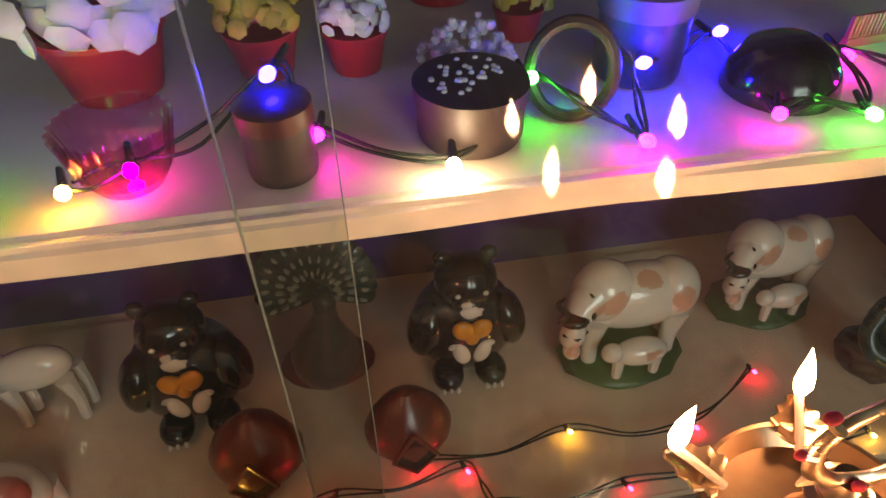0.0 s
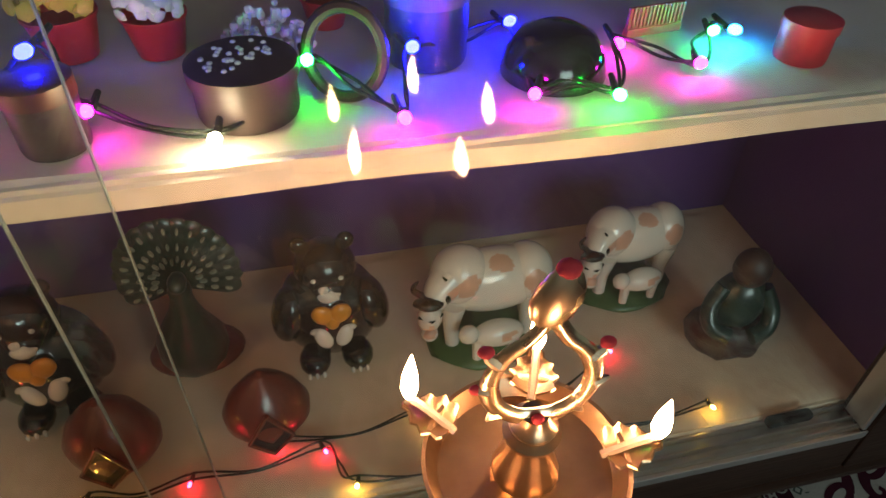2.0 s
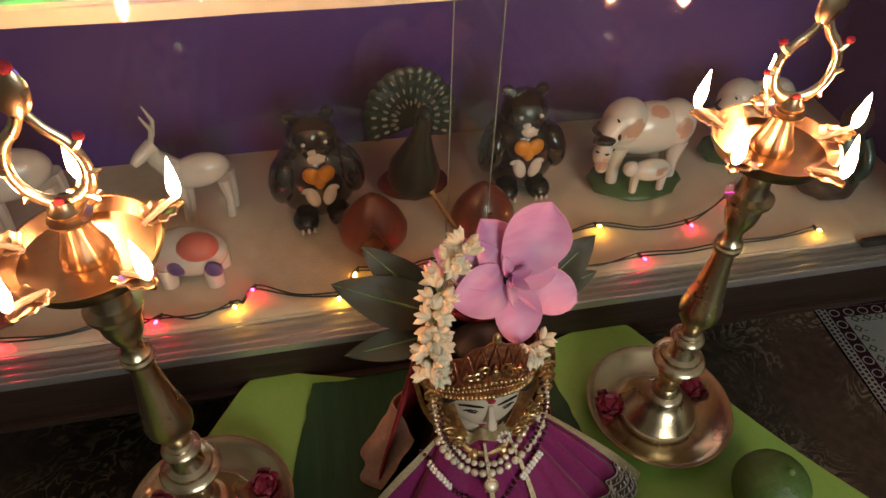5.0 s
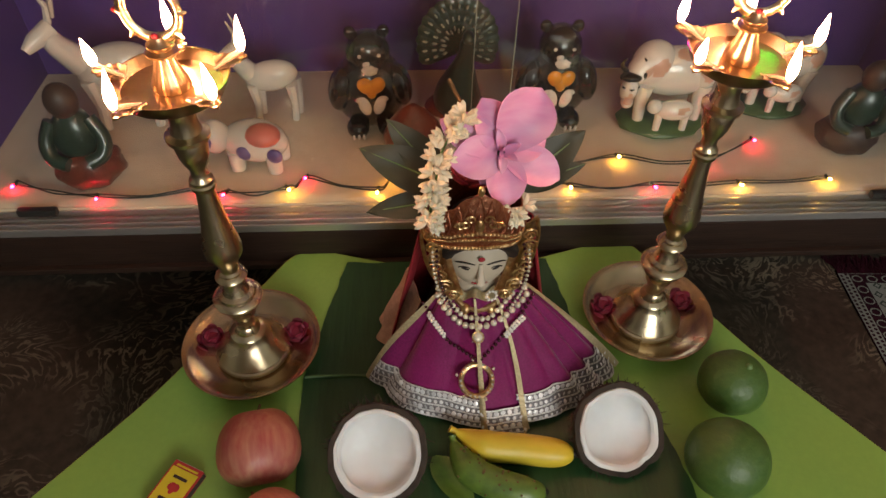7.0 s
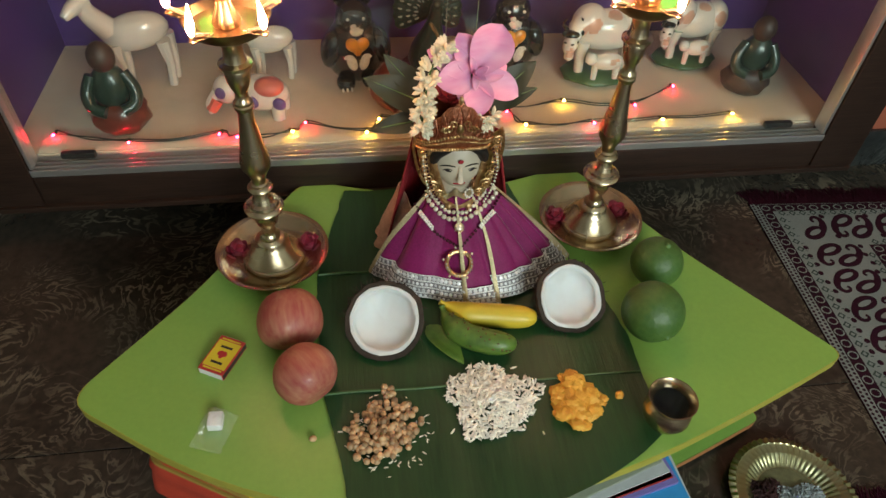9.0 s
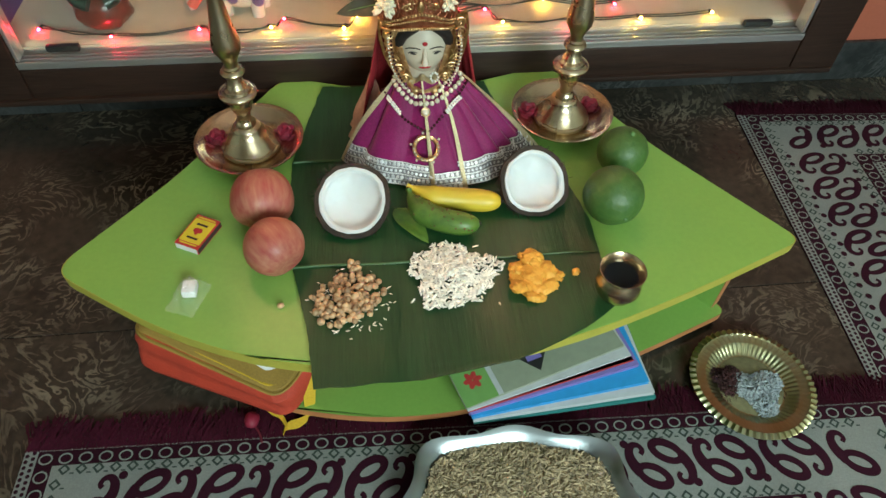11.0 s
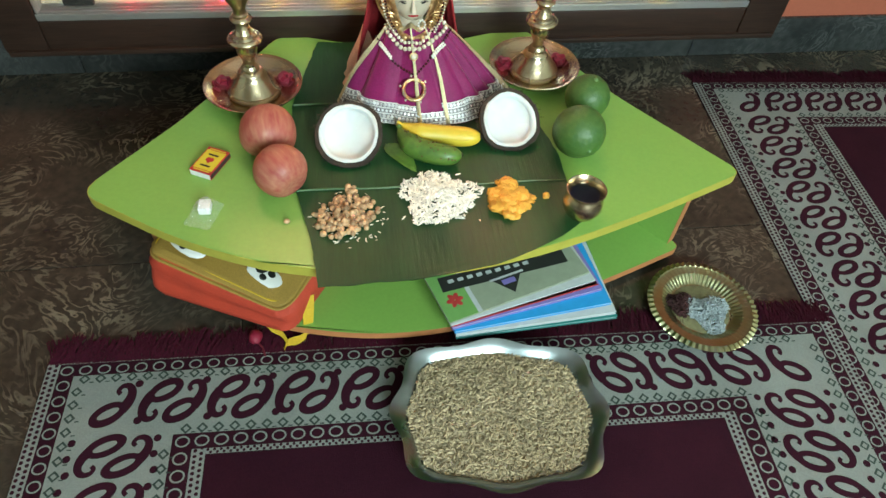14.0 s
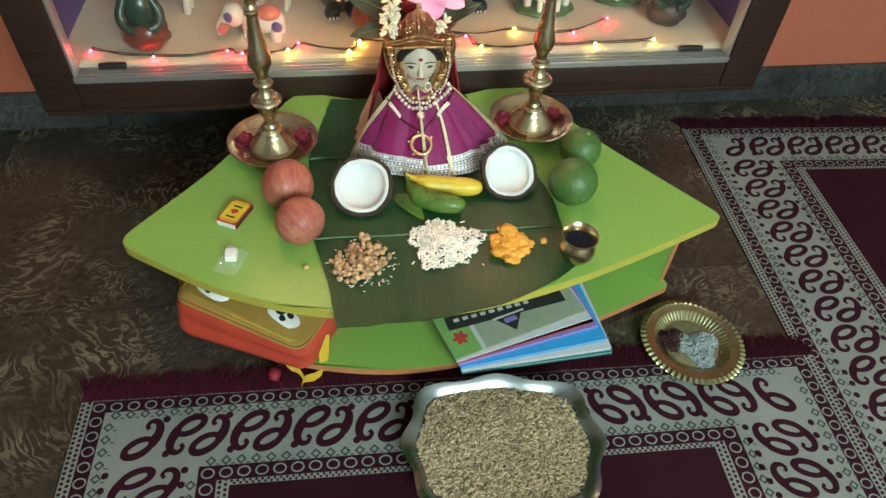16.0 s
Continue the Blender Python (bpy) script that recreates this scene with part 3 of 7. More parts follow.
def add_quad(bm, x0, y0, x1, y1, z):
    nx, ny = max(1, int(abs(x1 - x0) / 0.05)), max(1, int(abs(y1 - y0) / 0.05))
    vs = [[bm.verts.new((x0 + (x1 - x0) * i / nx, y0 + (y1 - y0) * j / ny, z)) for i in range(nx + 1)] for j in range(ny + 1)]
    for j in range(ny):
        for i in range(nx):
            bm.faces.new((vs[j][i], vs[j][i + 1], vs[j + 1][i + 1], vs[j + 1][i]))


TAIL = curve_pts([(0.68, 0.36), (0.79, 0.5), (0.85, 0.66), (0.835, 0.81), (0.74, 0.905), (0.61, 0.89), (0.55, 0.79), (0.61, 0.72)], 5)


def add_paisley(bm, hole, x, y, w, h, z, flip, half=False):
    """One pair of paisley drops, w wide and h high, with its lower left corner at (x, y)."""
    for k in range(1 if half else 2):
        def put(px, py):
            u, v = (0.34 + px * 0.7, py * 0.96) if k == 0 else (0.66 - px * 0.7, 1 - py * 0.96)
            if half:
                u = px
            if flip:
                u = 1 - u
            return Vector((x + u * w, y + v * h))

        def oval(cx, cy, ra, rb, tilt, n):
            c, s = math.cos(radians(tilt)), math.sin(radians(tilt))
            return [put(cx + ra * math.cos(a) * c - rb * math.sin(a) * s, cy + ra * math.cos(a) * s + rb * math.sin(a) * c) for a in (math.tau * i / n for i in range(n))]

        bm.faces.new([bm.verts.new((p.x, p.y, z)) for p in oval(0.42, 0.285, 0.4, 0.24, 25, 24)])
        hole.faces.new([hole.verts.new((p.x, p.y, z + 0.0003)) for p in oval(0.43, 0.3, 0.235, 0.085, 26, 16)])
        n = len(TAIL)
        add_stroke(bm, [put(p.x, p.y) for p in TAIL], [h * (0.24 - 0.15 * min(1, 1.35 * i / n)) for i in range(n)], z + 0.0001)


def rug(name, m, W, D, label):
    """A woven rug W wide and D deep; its far left corner is the origin, x runs right and y towards the near side as -y."""
    ob = thing(name, (0, 0, 0), label, "rug", "paisley floor rugs")
    ob.matrix_basis = m
    th = 0.003
    bm = add_box(bmesh.new(), (0, -D, 0), (W, 0, th), 0.001)
    part("weave", bm, M["maroon"], ob)
    z = th + 0.0004
    xi, yi = (0.02, 0.044, 0.209, 0.239, 0.259), (0.004, 0.024, 0.132, 0.157, 0.166)
    bm = bmesh.new()

    def ring_band(xa, xb, ya, yb):
        add_quad(bm, xa, -yb, W - xa, -ya, z)
        add_quad(bm, xa, -D + ya, W - xa, -D + yb, z)
        add_quad(bm, xa, -D + yb, xb, -yb, z)
        add_quad(bm, W - xb, -D + yb, W - xa, -yb, z)

    ring_band(0.001, xi[0], 0.0, yi[0] * 0.55)
    ring_band(xi[1], xi[2], yi[1], yi[2])
    ring_band(xi[3], xi[4], yi[3], yi[4])
    # rings on the dark bands
    def rings(xc, yc, r):
        nx = int((W - 2 * xc) / 0.0275)
        for i in range(nx + 1):
            x = xc + (W - 2 * xc) * i / nx
            for y in (-yc, -D + yc):
                add_stroke(bm, [(x + r * math.cos(math.tau * k / 14), y + 0.82 * r * math.sin(math.tau * k / 14)) for k in range(14)], r * 0.27, z, True)
        ny = int((D - 2 * yc) / 0.026)
        for j in range(1, ny):
            y = -yc - (D - 2 * yc) * j / ny
            for x in (xc, W - xc):
                add_stroke(bm, [(x + r * math.cos(math.tau * k / 14), y + 0.9 * r * math.sin(math.tau * k / 14)) for k in range(14)], r * 0.27, z, True)

    rings(0.032, 0.014, 0.0088)
    rings(0.224, 0.1445, 0.0095)
    part("pale_field", bm, M["offwhite"], ob, smooth=False)
    # dark figures on the pale bands
    z += 0.0004
    bm, hole = bmesh.new(), bmesh.new()
    px, py = 0.1, 0.079
    mid = W / 2
    flipx = lambda q: q > mid - 0.02
    add_paisley(bm, hole, 0.08, -0.115, 0.068, py, z, False, True)
    add_paisley(bm, hole, W - 0.148, -0.115, 0.068, py, z, True, True)
    n = round((W - 2 * 0.15) / px)
    step = (W - 2 * 0.15) / n
    for i in range(n):
        q = 0.15 + step * i
        add_paisley(bm, hole, q + 0.002, -0.115, step - 0.004, py, z, flipx(q))
        add_disc(bm, q + (0.004 if flipx(q) else -0.004), -0.044, 0.0064, z)
        add_disc(bm, q + (-0.004 if flipx(q) else 0.004), -0.106, 0.0064, z)
    nj = int((D - 0.3) / 0.072)
    for j in range(nj):
        y = -0.122 - 0.072 * (j + 1)
        add_paisley(bm, hole, 0.078, y, 0.106, 0.0695, z, False)
        add_paisley(bm, hole, W - 0.184, y, 0.106, 0.0695, z, True)
        for k in range(3):
            for xx in (0.07, 0.19, W - 0.07, W - 0.19):
                add_disc(bm, xx + 0.004 * math.sin(5 * k + j), y + 0.01 + 0.024 * k, 0.0058, z)
    # lattice dots on the outer and inner pale strips
    ny = int(D / 0.0085)
    for j in range(ny):
        y = -0.008 - (D - 0.016) * j / ny
        for k, xx in enumerate((0.0055, 0.0145)):
            for s in (xx, W - xx):
                add_disc(bm, s, y + 0.004 * k, 0.0032, z, 6)
        if yi[3] < -y < D - yi[3]:
            for k, xx in enumerate((0.2445, 0.2535)):
                for s in (xx, W - xx):
                    add_disc(bm, s, y + 0.004 * k, 0.003, z, 6)
    for i in range(int((W - 0.52) / 0.0095)):
        for k, yy in enumerate((0.1595, 0.1635)):
            add_disc(bm, 0.262 + 0.0095 * i + 0.0045 * k, -yy, 0.0024, z, 6)
    tagged(part("paisley_pattern", bm, M["maroon"], ob, "maroon woven paisley figures", smooth=False), kind="stuff")
    tagged(part("drop_pattern", hole, M["offwhite"], ob, smooth=False), kind="stuff")
    bm = bmesh.new()

    def diamond(x, y, r):
        add_stroke(bm, [(x - r, y), (x, y - r), (x + r, y), (x, y + r)], r * 0.62, z, True)
        add_stroke(bm, [(x + r * 1.25, y - r * 0.9), (x + r * 2.2, y - r * 0.9)], r * 0.3, z)

    for i in range(int((W - 0.12) / 0.0235)):
        diamond(0.062 + 0.0235 * i, -0.0305, 0.0066)
        if 0.205 < 0.062 + 0.0235 * i < W - 0.205:
            diamond(0.062 + 0.0235 * i, -0.1242, 0.0066)
    for j in range(int((D - 0.1) / 0.022)):
        y = -0.052 - 0.022 * j
        diamond(0.055, y, 0.0065)
        diamond(W - 0.055, y, 0.0065)
        if y < -0.14:
            diamond(0.2, y, 0.0065)
            diamond(W - 0.2, y, 0.0065)
    tagged(part("diamond_pattern", bm, M["print_green"], ob, smooth=False), kind="stuff")
    # fringe: many loose yarns along the far edge
    rnd = random.Random(3 + int(W * 100))
    bm = bmesh.new()
    for i in range(int(W / 0.0008)):
        x = W * i / int(W / 0.0008) + rnd.uniform(-0.001, 0.001)
        ln, dx = rnd.uniform(0.03, 0.052) + 0.012 * noise.noise(Vector((x * 25, 0, W))), rnd.uniform(-0.022, 0.022)
        p = [(x, -0.002, 0.0028), (x + dx * 0.4, ln * 0.5, 0.003 + rnd.uniform(0, 0.002)), (x + dx, ln, 0.001 + rnd.uniform(0, 0.002))]
        add_tube(bm, p, 0.0011, 3, False)
    tagged(part("fringe", bm, M["fringe"], ob, "uneven maroon yarn fringe"), kind="stuff")
    return ob


rug("rug", pose(-0.592, -0.097, 0.0035, 0, 0, -1.6), 1.31, 1.7, "maroon and white paisley woven rug, in front of the table")
rug("rug", pose(0.727, 0.563, 0.0002, 0, 0, -3.0), 1.31, 1.7, "maroon and white paisley woven rug, lying beside the table")

# ---- things on the table ----


def oil_lamp(loc, rz, label):
    lamp = thing("oil_lamp", loc, label, "oil lamp", "pair of brass oil lamps", rz=rz)
    dish = [(0.0, 0.0), (0.05, 0.0), (0.066, 0.005), (0.077, 0.016), (0.083, 0.0195), (0.0845, 0.0205), (0.0845, 0.0218), (0.0815, 0.0218), (0.0745, 0.0175), (0.064, 0.0072), (0.05, 0.0045), (0.0, 0.0042)]
    part("dish", add_lathe(bmesh.new(), [(r * 0.945, z) for r, z in dish], 48), M["brass_dull"], lamp, "shallow tarnished brass drip dish")
    base = [(0.0, 0.0043), (0.042, 0.0043), (0.0438, 0.0075), (0.043, 0.011), (0.0405, 0.0122), (0.041, 0.0145), (0.0385, 0.017), (0.0335, 0.024), (0.0265, 0.033), (0.0215, 0.0385), (0.0212, 0.042), (0.0195, 0.0445), (0.0145, 0.047), (0.0148, 0.051), (0.011, 0.056), (0.0, 0.056)]
    part("base", add_lathe(bmesh.new(), base, 40), M["brass"], lamp)
    stem = [(0.0, 0.0561), (0.0105, 0.0561), (0.0092, 0.062), (0.0105, 0.068), (0.0145, 0.076), (0.017, 0.086), (0.0165, 0.0925), (0.0185, 0.0945), (0.0255, 0.1), (0.0268, 0.104), (0.025, 0.107), (0.0205, 0.1085), (0.0195, 0.112), (0.0145, 0.1145), (0.012, 0.121), (0.0095, 0.128),
            (0.0095, 0.132), (0.0145, 0.1345), (0.0168, 0.138), (0.0158, 0.1405), (0.0118, 0.1425), (0.0122, 0.1455), (0.0095, 0.1475), (0.0092, 0.153), (0.0125, 0.162), (0.0185, 0.173), (0.0194, 0.182), (0.0183, 0.19), (0.0135, 0.215), (0.0098, 0.243), (0.0088, 0.258),
            (0.0115, 0.2605), (0.0122, 0.265), (0.0105, 0.2665), (0.0112, 0.2705), (0.0082, 0.2745), (0.0075, 0.283), (0.0105, 0.289), (0.0135, 0.298), (0.015, 0.311), (0.014, 0.3145), (0.019, 0.317), (0.0195, 0.321), (0.0135, 0.324), (0.0115, 0.333), (0.0115, 0.344), (0.017, 0.352), (0.0, 0.352)]
    part("stem", add_lathe(bmesh.new(), stem, 32), M["brass"], lamp, "turned brass stem with rings and vases")
    # five-spouted oil bowl
    prof = [(0.0, 0.352), (0.012, 0.352), (0.028, 0.355), (0.041, 0.3635), (0.0465, 0.3745), (0.0475, 0.3765), (0.0455, 0.3762), (0.04, 0.368), (0.032, 0.3668), (0.0, 0.3666)]
    bowl = part("oil_bowl", add_lathe(bmesh.new(), prof, 60), M["brass_oily"], lamp, "shallow brass oil bowl with five spouts")
    for i in range(5):
        a = math.tau * (i + 0.5) / 5
        bm = bmesh.new()

        def trough(u, v, a=a):
            t = (u - 0.5) * 2
            w = 0.0115 * (1 - v) ** 0.55 * (0.75 + 0.5 * math.sin(math.pi * v)) + 0.0008
            jag = 0.0012 * math.sin(v * 22) * abs(t) ** 3
            x = 0.038 + 0.0265 * v
            y = t * (w + jag)
            z = 0.3725 + 0.002 * v + 0.0048 * t * t * (1 - 0.4 * v)
            return Vector((x * math.cos(a) - y * math.sin(a), x * math.sin(a) + y * math.cos(a), z))

        add_sheet(bm, 10, 14, trough, 0.0012)
        part("spout", bm, M["brass_oily"], bowl, "leaf-shaped spout with a jagged edge")
    for i in range(5):
        a = math.tau * (i + 0.5) / 5
        c, s = math.cos(a), math.sin(a)
        bm = bmesh.new()
        add_tube(bm, [(0.036 * c, 0.036 * s, 0.372), (0.05 * c, 0.05 * s, 0.379), (0.0615 * c, 0.0615 * s, 0.383)], 0.0022, 6)
        w = part("wick", bm, M["wick"], lamp)
        bm = bmesh.new()
        lean = Vector((0.004 * math.sin(3 * i), 0.004 * math.cos(2 * i), 0))
        hgt = 0.031 + 0.005 * math.sin(2.3 * i)
        prof = [(0.0, 0.0), (0.0028, 0.003), (0.0043, 0.0085), (0.0038, 0.0145), (0.0023, 0.0215), (0.0009, 0.027), (0.0, 0.03)]
        add_lathe(bm, prof, 12, (0.0605 * c, 0.0605 * s, 0.381))
        for v in bm.verts:
            k = (v.co.z - 0.381) / 0.03
            v.co.z = 0.381 + k * hgt
            v.co += lean * k * k
        part("flame", bm, M["flame"], w, "small bright oil flame")
    bell = [(0.0, 0.3667), (0.0145, 0.3667), (0.0155, 0.3695), (0.0142, 0.3745), (0.011, 0.382), (0.0085, 0.39), (0.0075, 0.3955), (0.0125, 0.3975), (0.0128, 0.3995), (0.0085, 0.4015), (0.0105, 0.404), (0.0105, 0.4055), (0.0075, 0.408), (0.006, 0.412), (0.0, 0.412)]
    bm = add_lathe(bmesh.new(), bell, 48)
    for v in bm.verts:
        if v.co.z < 0.394:
            k = 1 + 0.018 * math.cos(16 * math.atan2(v.co.y, v.co.x))
            v.co.x, v.co.y = v.co.x * k, v.co.y * k
    part("bell", bm, M["brass_oily"], lamp, "fluted brass bell in the bowl")
    # flat openwork finial with spurs
    turn = pose(0, 0, 0, 0, 0, -6 - rz)
    flat = Matrix.Diagonal((0.76, 0.5, 1))
    for s in (-1, 1):
        p = curve_pts([flat @ Vector(q) for q in ((0.0, 0, 0.41), (0.012 * s, 0, 0.412), (0.024 * s, 0, 0.421), (0.0275 * s, 0, 0.436), (0.021 * s, 0, 0.45), (0.01 * s, 0, 0.459), (0.003 * s, 0, 0.468))], 5)
        n = len(p)
        bm = add_tube(bmesh.new(), p, [0.0048 - 0.0015 * i / n for i in range(n)], 8)
        for v in bm.verts:
            v.co.y *= 0.55
        arm = part("finial_arm", bm, M["brass"], lamp, "curved flat brass arm of the pierced finial")
        arm.matrix_basis = turn
        for x, z, dx, dz in ((0.02, 0.4155, 0.007, -0.004), (0.028, 0.431, 0.009, 0.001), (0.024, 0.447, 0.009, 0.006)):
            part("spur", add_tube(bmesh.new(), [flat @ Vector(q) for q in ((x * s, 0, z), ((x + dx * 0.6) * s, 0, z + dz * 0.6), ((x + dx) * s, 0, z + dz * 1.4))], [0.0032, 0.0022, 0.0008], 6), M["brass"], arm)
    bm = bmesh.new()
    bud = [(0.0, -0.016), (0.004, -0.0155), (0.0098, -0.009), (0.0122, -0.001), (0.011, 0.006), (0.0075, 0.0125), (0.003, 0.0175), (0.0, 0.019)]
    add_lathe(bm, bud, 20)
    for v in bm.verts:
        v.co = Vector((v.co.x * 0.82 + 0.12 * v.co.z, v.co.y * 0.32, v.co.z * 0.95 + 0.48))
    fin = part("finial_bud", bm, M["brass"], lamp, "flat leaf-shaped brass finial bud")
    for x, y, z, r in ((0.002, 0.0, 0.4945, 0.0048), (-0.0235, 0, 0.454, 0.0034), (0.0235, 0, 0.454, 0.0034), (0.0, -0.004, 0.4135, 0.003), (-0.0262, 0, 0.4315, 0.0028)):
        part("vermilion_dot", add_ball(bmesh.new(), (x, y, z), (r, r * 0.75, r * 0.85), seg=10, rough=0.15), M["red_dot"], fin, "dab of red powder")
    fin.matrix_basis = turn
    # roses laid in the dish
    for a in (20, 165):
        rose = thing("rose", (loc[0] + 0.053 * math.cos(radians(a)), loc[1] + 0.053 * math.sin(radians(a)), loc[2] + 0.0065), "small dark red rose lying in the brass dish", "rose", "roses in the lamp dishes", rz=a)
        for k in range(14):
            t = k * 2.4
            rr = 0.0035 + 0.0011 * k
            part("petal", add_ball(bmesh.new(), (rr * math.cos(t), rr * math.sin(t), 0.006 - 0.0003 * k), (0.0078, 0.002, 0.0075), (25, 0, math.degrees(t) + 90), 8, 0.2), M["rose"], rose)
        part("core", add_ball(bmesh.new(), (0, 0, 0.004), (0.012, 0.012, 0.0055), seg=12, rough=0.2), M["rose"], rose)
    return lamp


oil_lamp((-0.254, 0.246, T + 0.0003), -8, "tall brass oil lamp with five burning wicks, beside apples")
oil_lamp((0.228, 0.278, T + 0.0003), 31, "tall brass oil lamp with five burning wicks, beside limes")


def banana_leaf(name, outline, rib_y, x0, x1, z, label):
    """A cut piece of banana leaf; outline gives the left and right edge at a part of its depth."""
    leaf = thing(name, (0, 0, 0), label, "leaf", "banana leaf pieces")
    (ya, yb) = outline[0][0], outline[-1][0]

    def edge(y, k):
        for a, b in zip(outline, outline[1:]):
            if a[0] <= y <= b[0]:
                t = (y - a[0]) / (b[0] - a[0])
                return a[k] + (b[k] - a[k]) * t
        return outline[-1][k]

    def place(u, v):
        y = ya + (yb - ya) * v
        l, r = edge(y, 1), edge(y, 2)
        x = l + (r - l) * u
        h = 0.0012 + 0.0012 * math.sin(60 * x + 9 * y) * math.exp(-abs(y - rib_y) * 4) + 0.0012 * noise.noise(Vector((x * 22, y * 6, z))) + 0.0011
        return Vector((x + 0.002 * noise.noise(Vector((y * 60, u * 3, 1))), y + 0.003 * noise.noise(Vector((x * 30, v * 2, 4))), z + h))

    bm = bmesh.new()
    add_sheet(bm, 64, 36, place, 0.0005)
    part("blade", bm, M["leaf_dark"], leaf)
    if rib_y:
        bm = bmesh.new()
        p = [(x0 + (x1 - x0) * i / 16, rib_y - 0.005 * i / 16 + 0.0012 * math.sin(i), z + 0.004) for i in range(17)]
        add_tube(bm, p, [0.0022 - 0.001 * i / 16 for i in range(17)], 6)
        part("midrib", bm, M["leaf_midrib"], leaf, "green leaf midrib")
    return leaf


banana_leaf("banana_leaf", [(0.135, -0.19, 0.16), (0.2, -0.193, 0.145), (0.3, -0.172, 0.135), (0.385, -0.15, 0.12)], 0.205, -0.19, 0.14, T, "dark green banana leaf piece under the idol")
banana_leaf("banana_leaf", [(-0.17, -0.154, -0.03), (-0.155, -0.156, 0.075), (-0.13, -0.158, 0.15), (-0.085, -0.164, 0.222), (0.0, -0.183, 0.221), (0.06, -0.187, 0.222), (0.12, -0.192, 0.21), (0.17, -0.192, 0.19)], 0.006, -0.183, 0.22, T + 0.0005, "dark green banana leaf piece holding the food offerings")


def apple(loc, r, tilt, label):
    ob = thing("apple", loc, label, "apple", "two apples")
    m = Matrix.Translation((0, 0, r * 0.93)) @ Euler([radians(a) for a in tilt]).to_matrix().to_4x4()
    prof = []
    for i in range(19):
        a = math.pi * i / 18
        rr = r * (math.sin(a) ** 0.85) * (1 + 0.06 * math.cos(a))
        zz = -r * 0.93 * math.cos(a)
        zz -= r * 0.2 * math.exp(-(rr / (0.3 * r)) ** 2) * (1 if i > 9 else -0.6)
        prof.append((0.0 if i in (0, 18) else rr, zz))
    bm = add_lathe(bmesh.new(), prof, 40)
    for v in bm.verts:
        a, k = math.atan2(v.co.y, v.co.x), v.co.z / r
        w = 1 + 0.022 * math.cos(5 * a + loc[0] * 90) * (0.6 - k) + 0.03 * noise.noise(v.co * 28 + Vector(loc) * 20)
        v.co.x, v.co.y = v.co.x * w, v.co.y * w
    part("skin", bm, M["apple"], ob).matrix_basis = m
    bm = bmesh.new()
    add_tube(bm, [m @ Vector((0, 0, r * 0.68)), m @ Vector((0.002, 0, r * 0.85)), m @ Vector((0.005, 0, r * 0.98))], 0.0014, 6)
    part("stalk", bm, M["stem"], ob)


apple((-0.222, 0.100, T), 0.0425, (-60, 20, 20), "blushed red apple, standing against the lamp dish")
apple((-0.203, 0.018, T), 0.0385, (-75, -25, 30), "blushed red apple with paler streaks, in front")


def lime(loc, r, spot, label):
    ob = thing("lime", loc, label, "citrus fruit", "two green citrus fruits")
    bm = bmesh.new()
    add_ball(bm, (0, 0, r), (r, r, r * 0.98), seg=32, rough=0.02)
    part("skin", bm, M["lime"], ob)
    d = Vector(spot).normalized()
    bm = bmesh.new()
    add_ball(bm, Vector((0, 0, r)) + d * r * 0.985, 0.004, seg=8, rough=0.2)
    part("stem_end", bm, M["leaf_rib"], ob)


lime((0.289, 0.158, T), 0.0365, (0.15, -0.1, 1), "round dark green citrus fruit beside the lamp")
lime((0.250, 0.067, T), 0.041, (0.12, -0.75, -0.1), "larger round dark green citrus fruit")


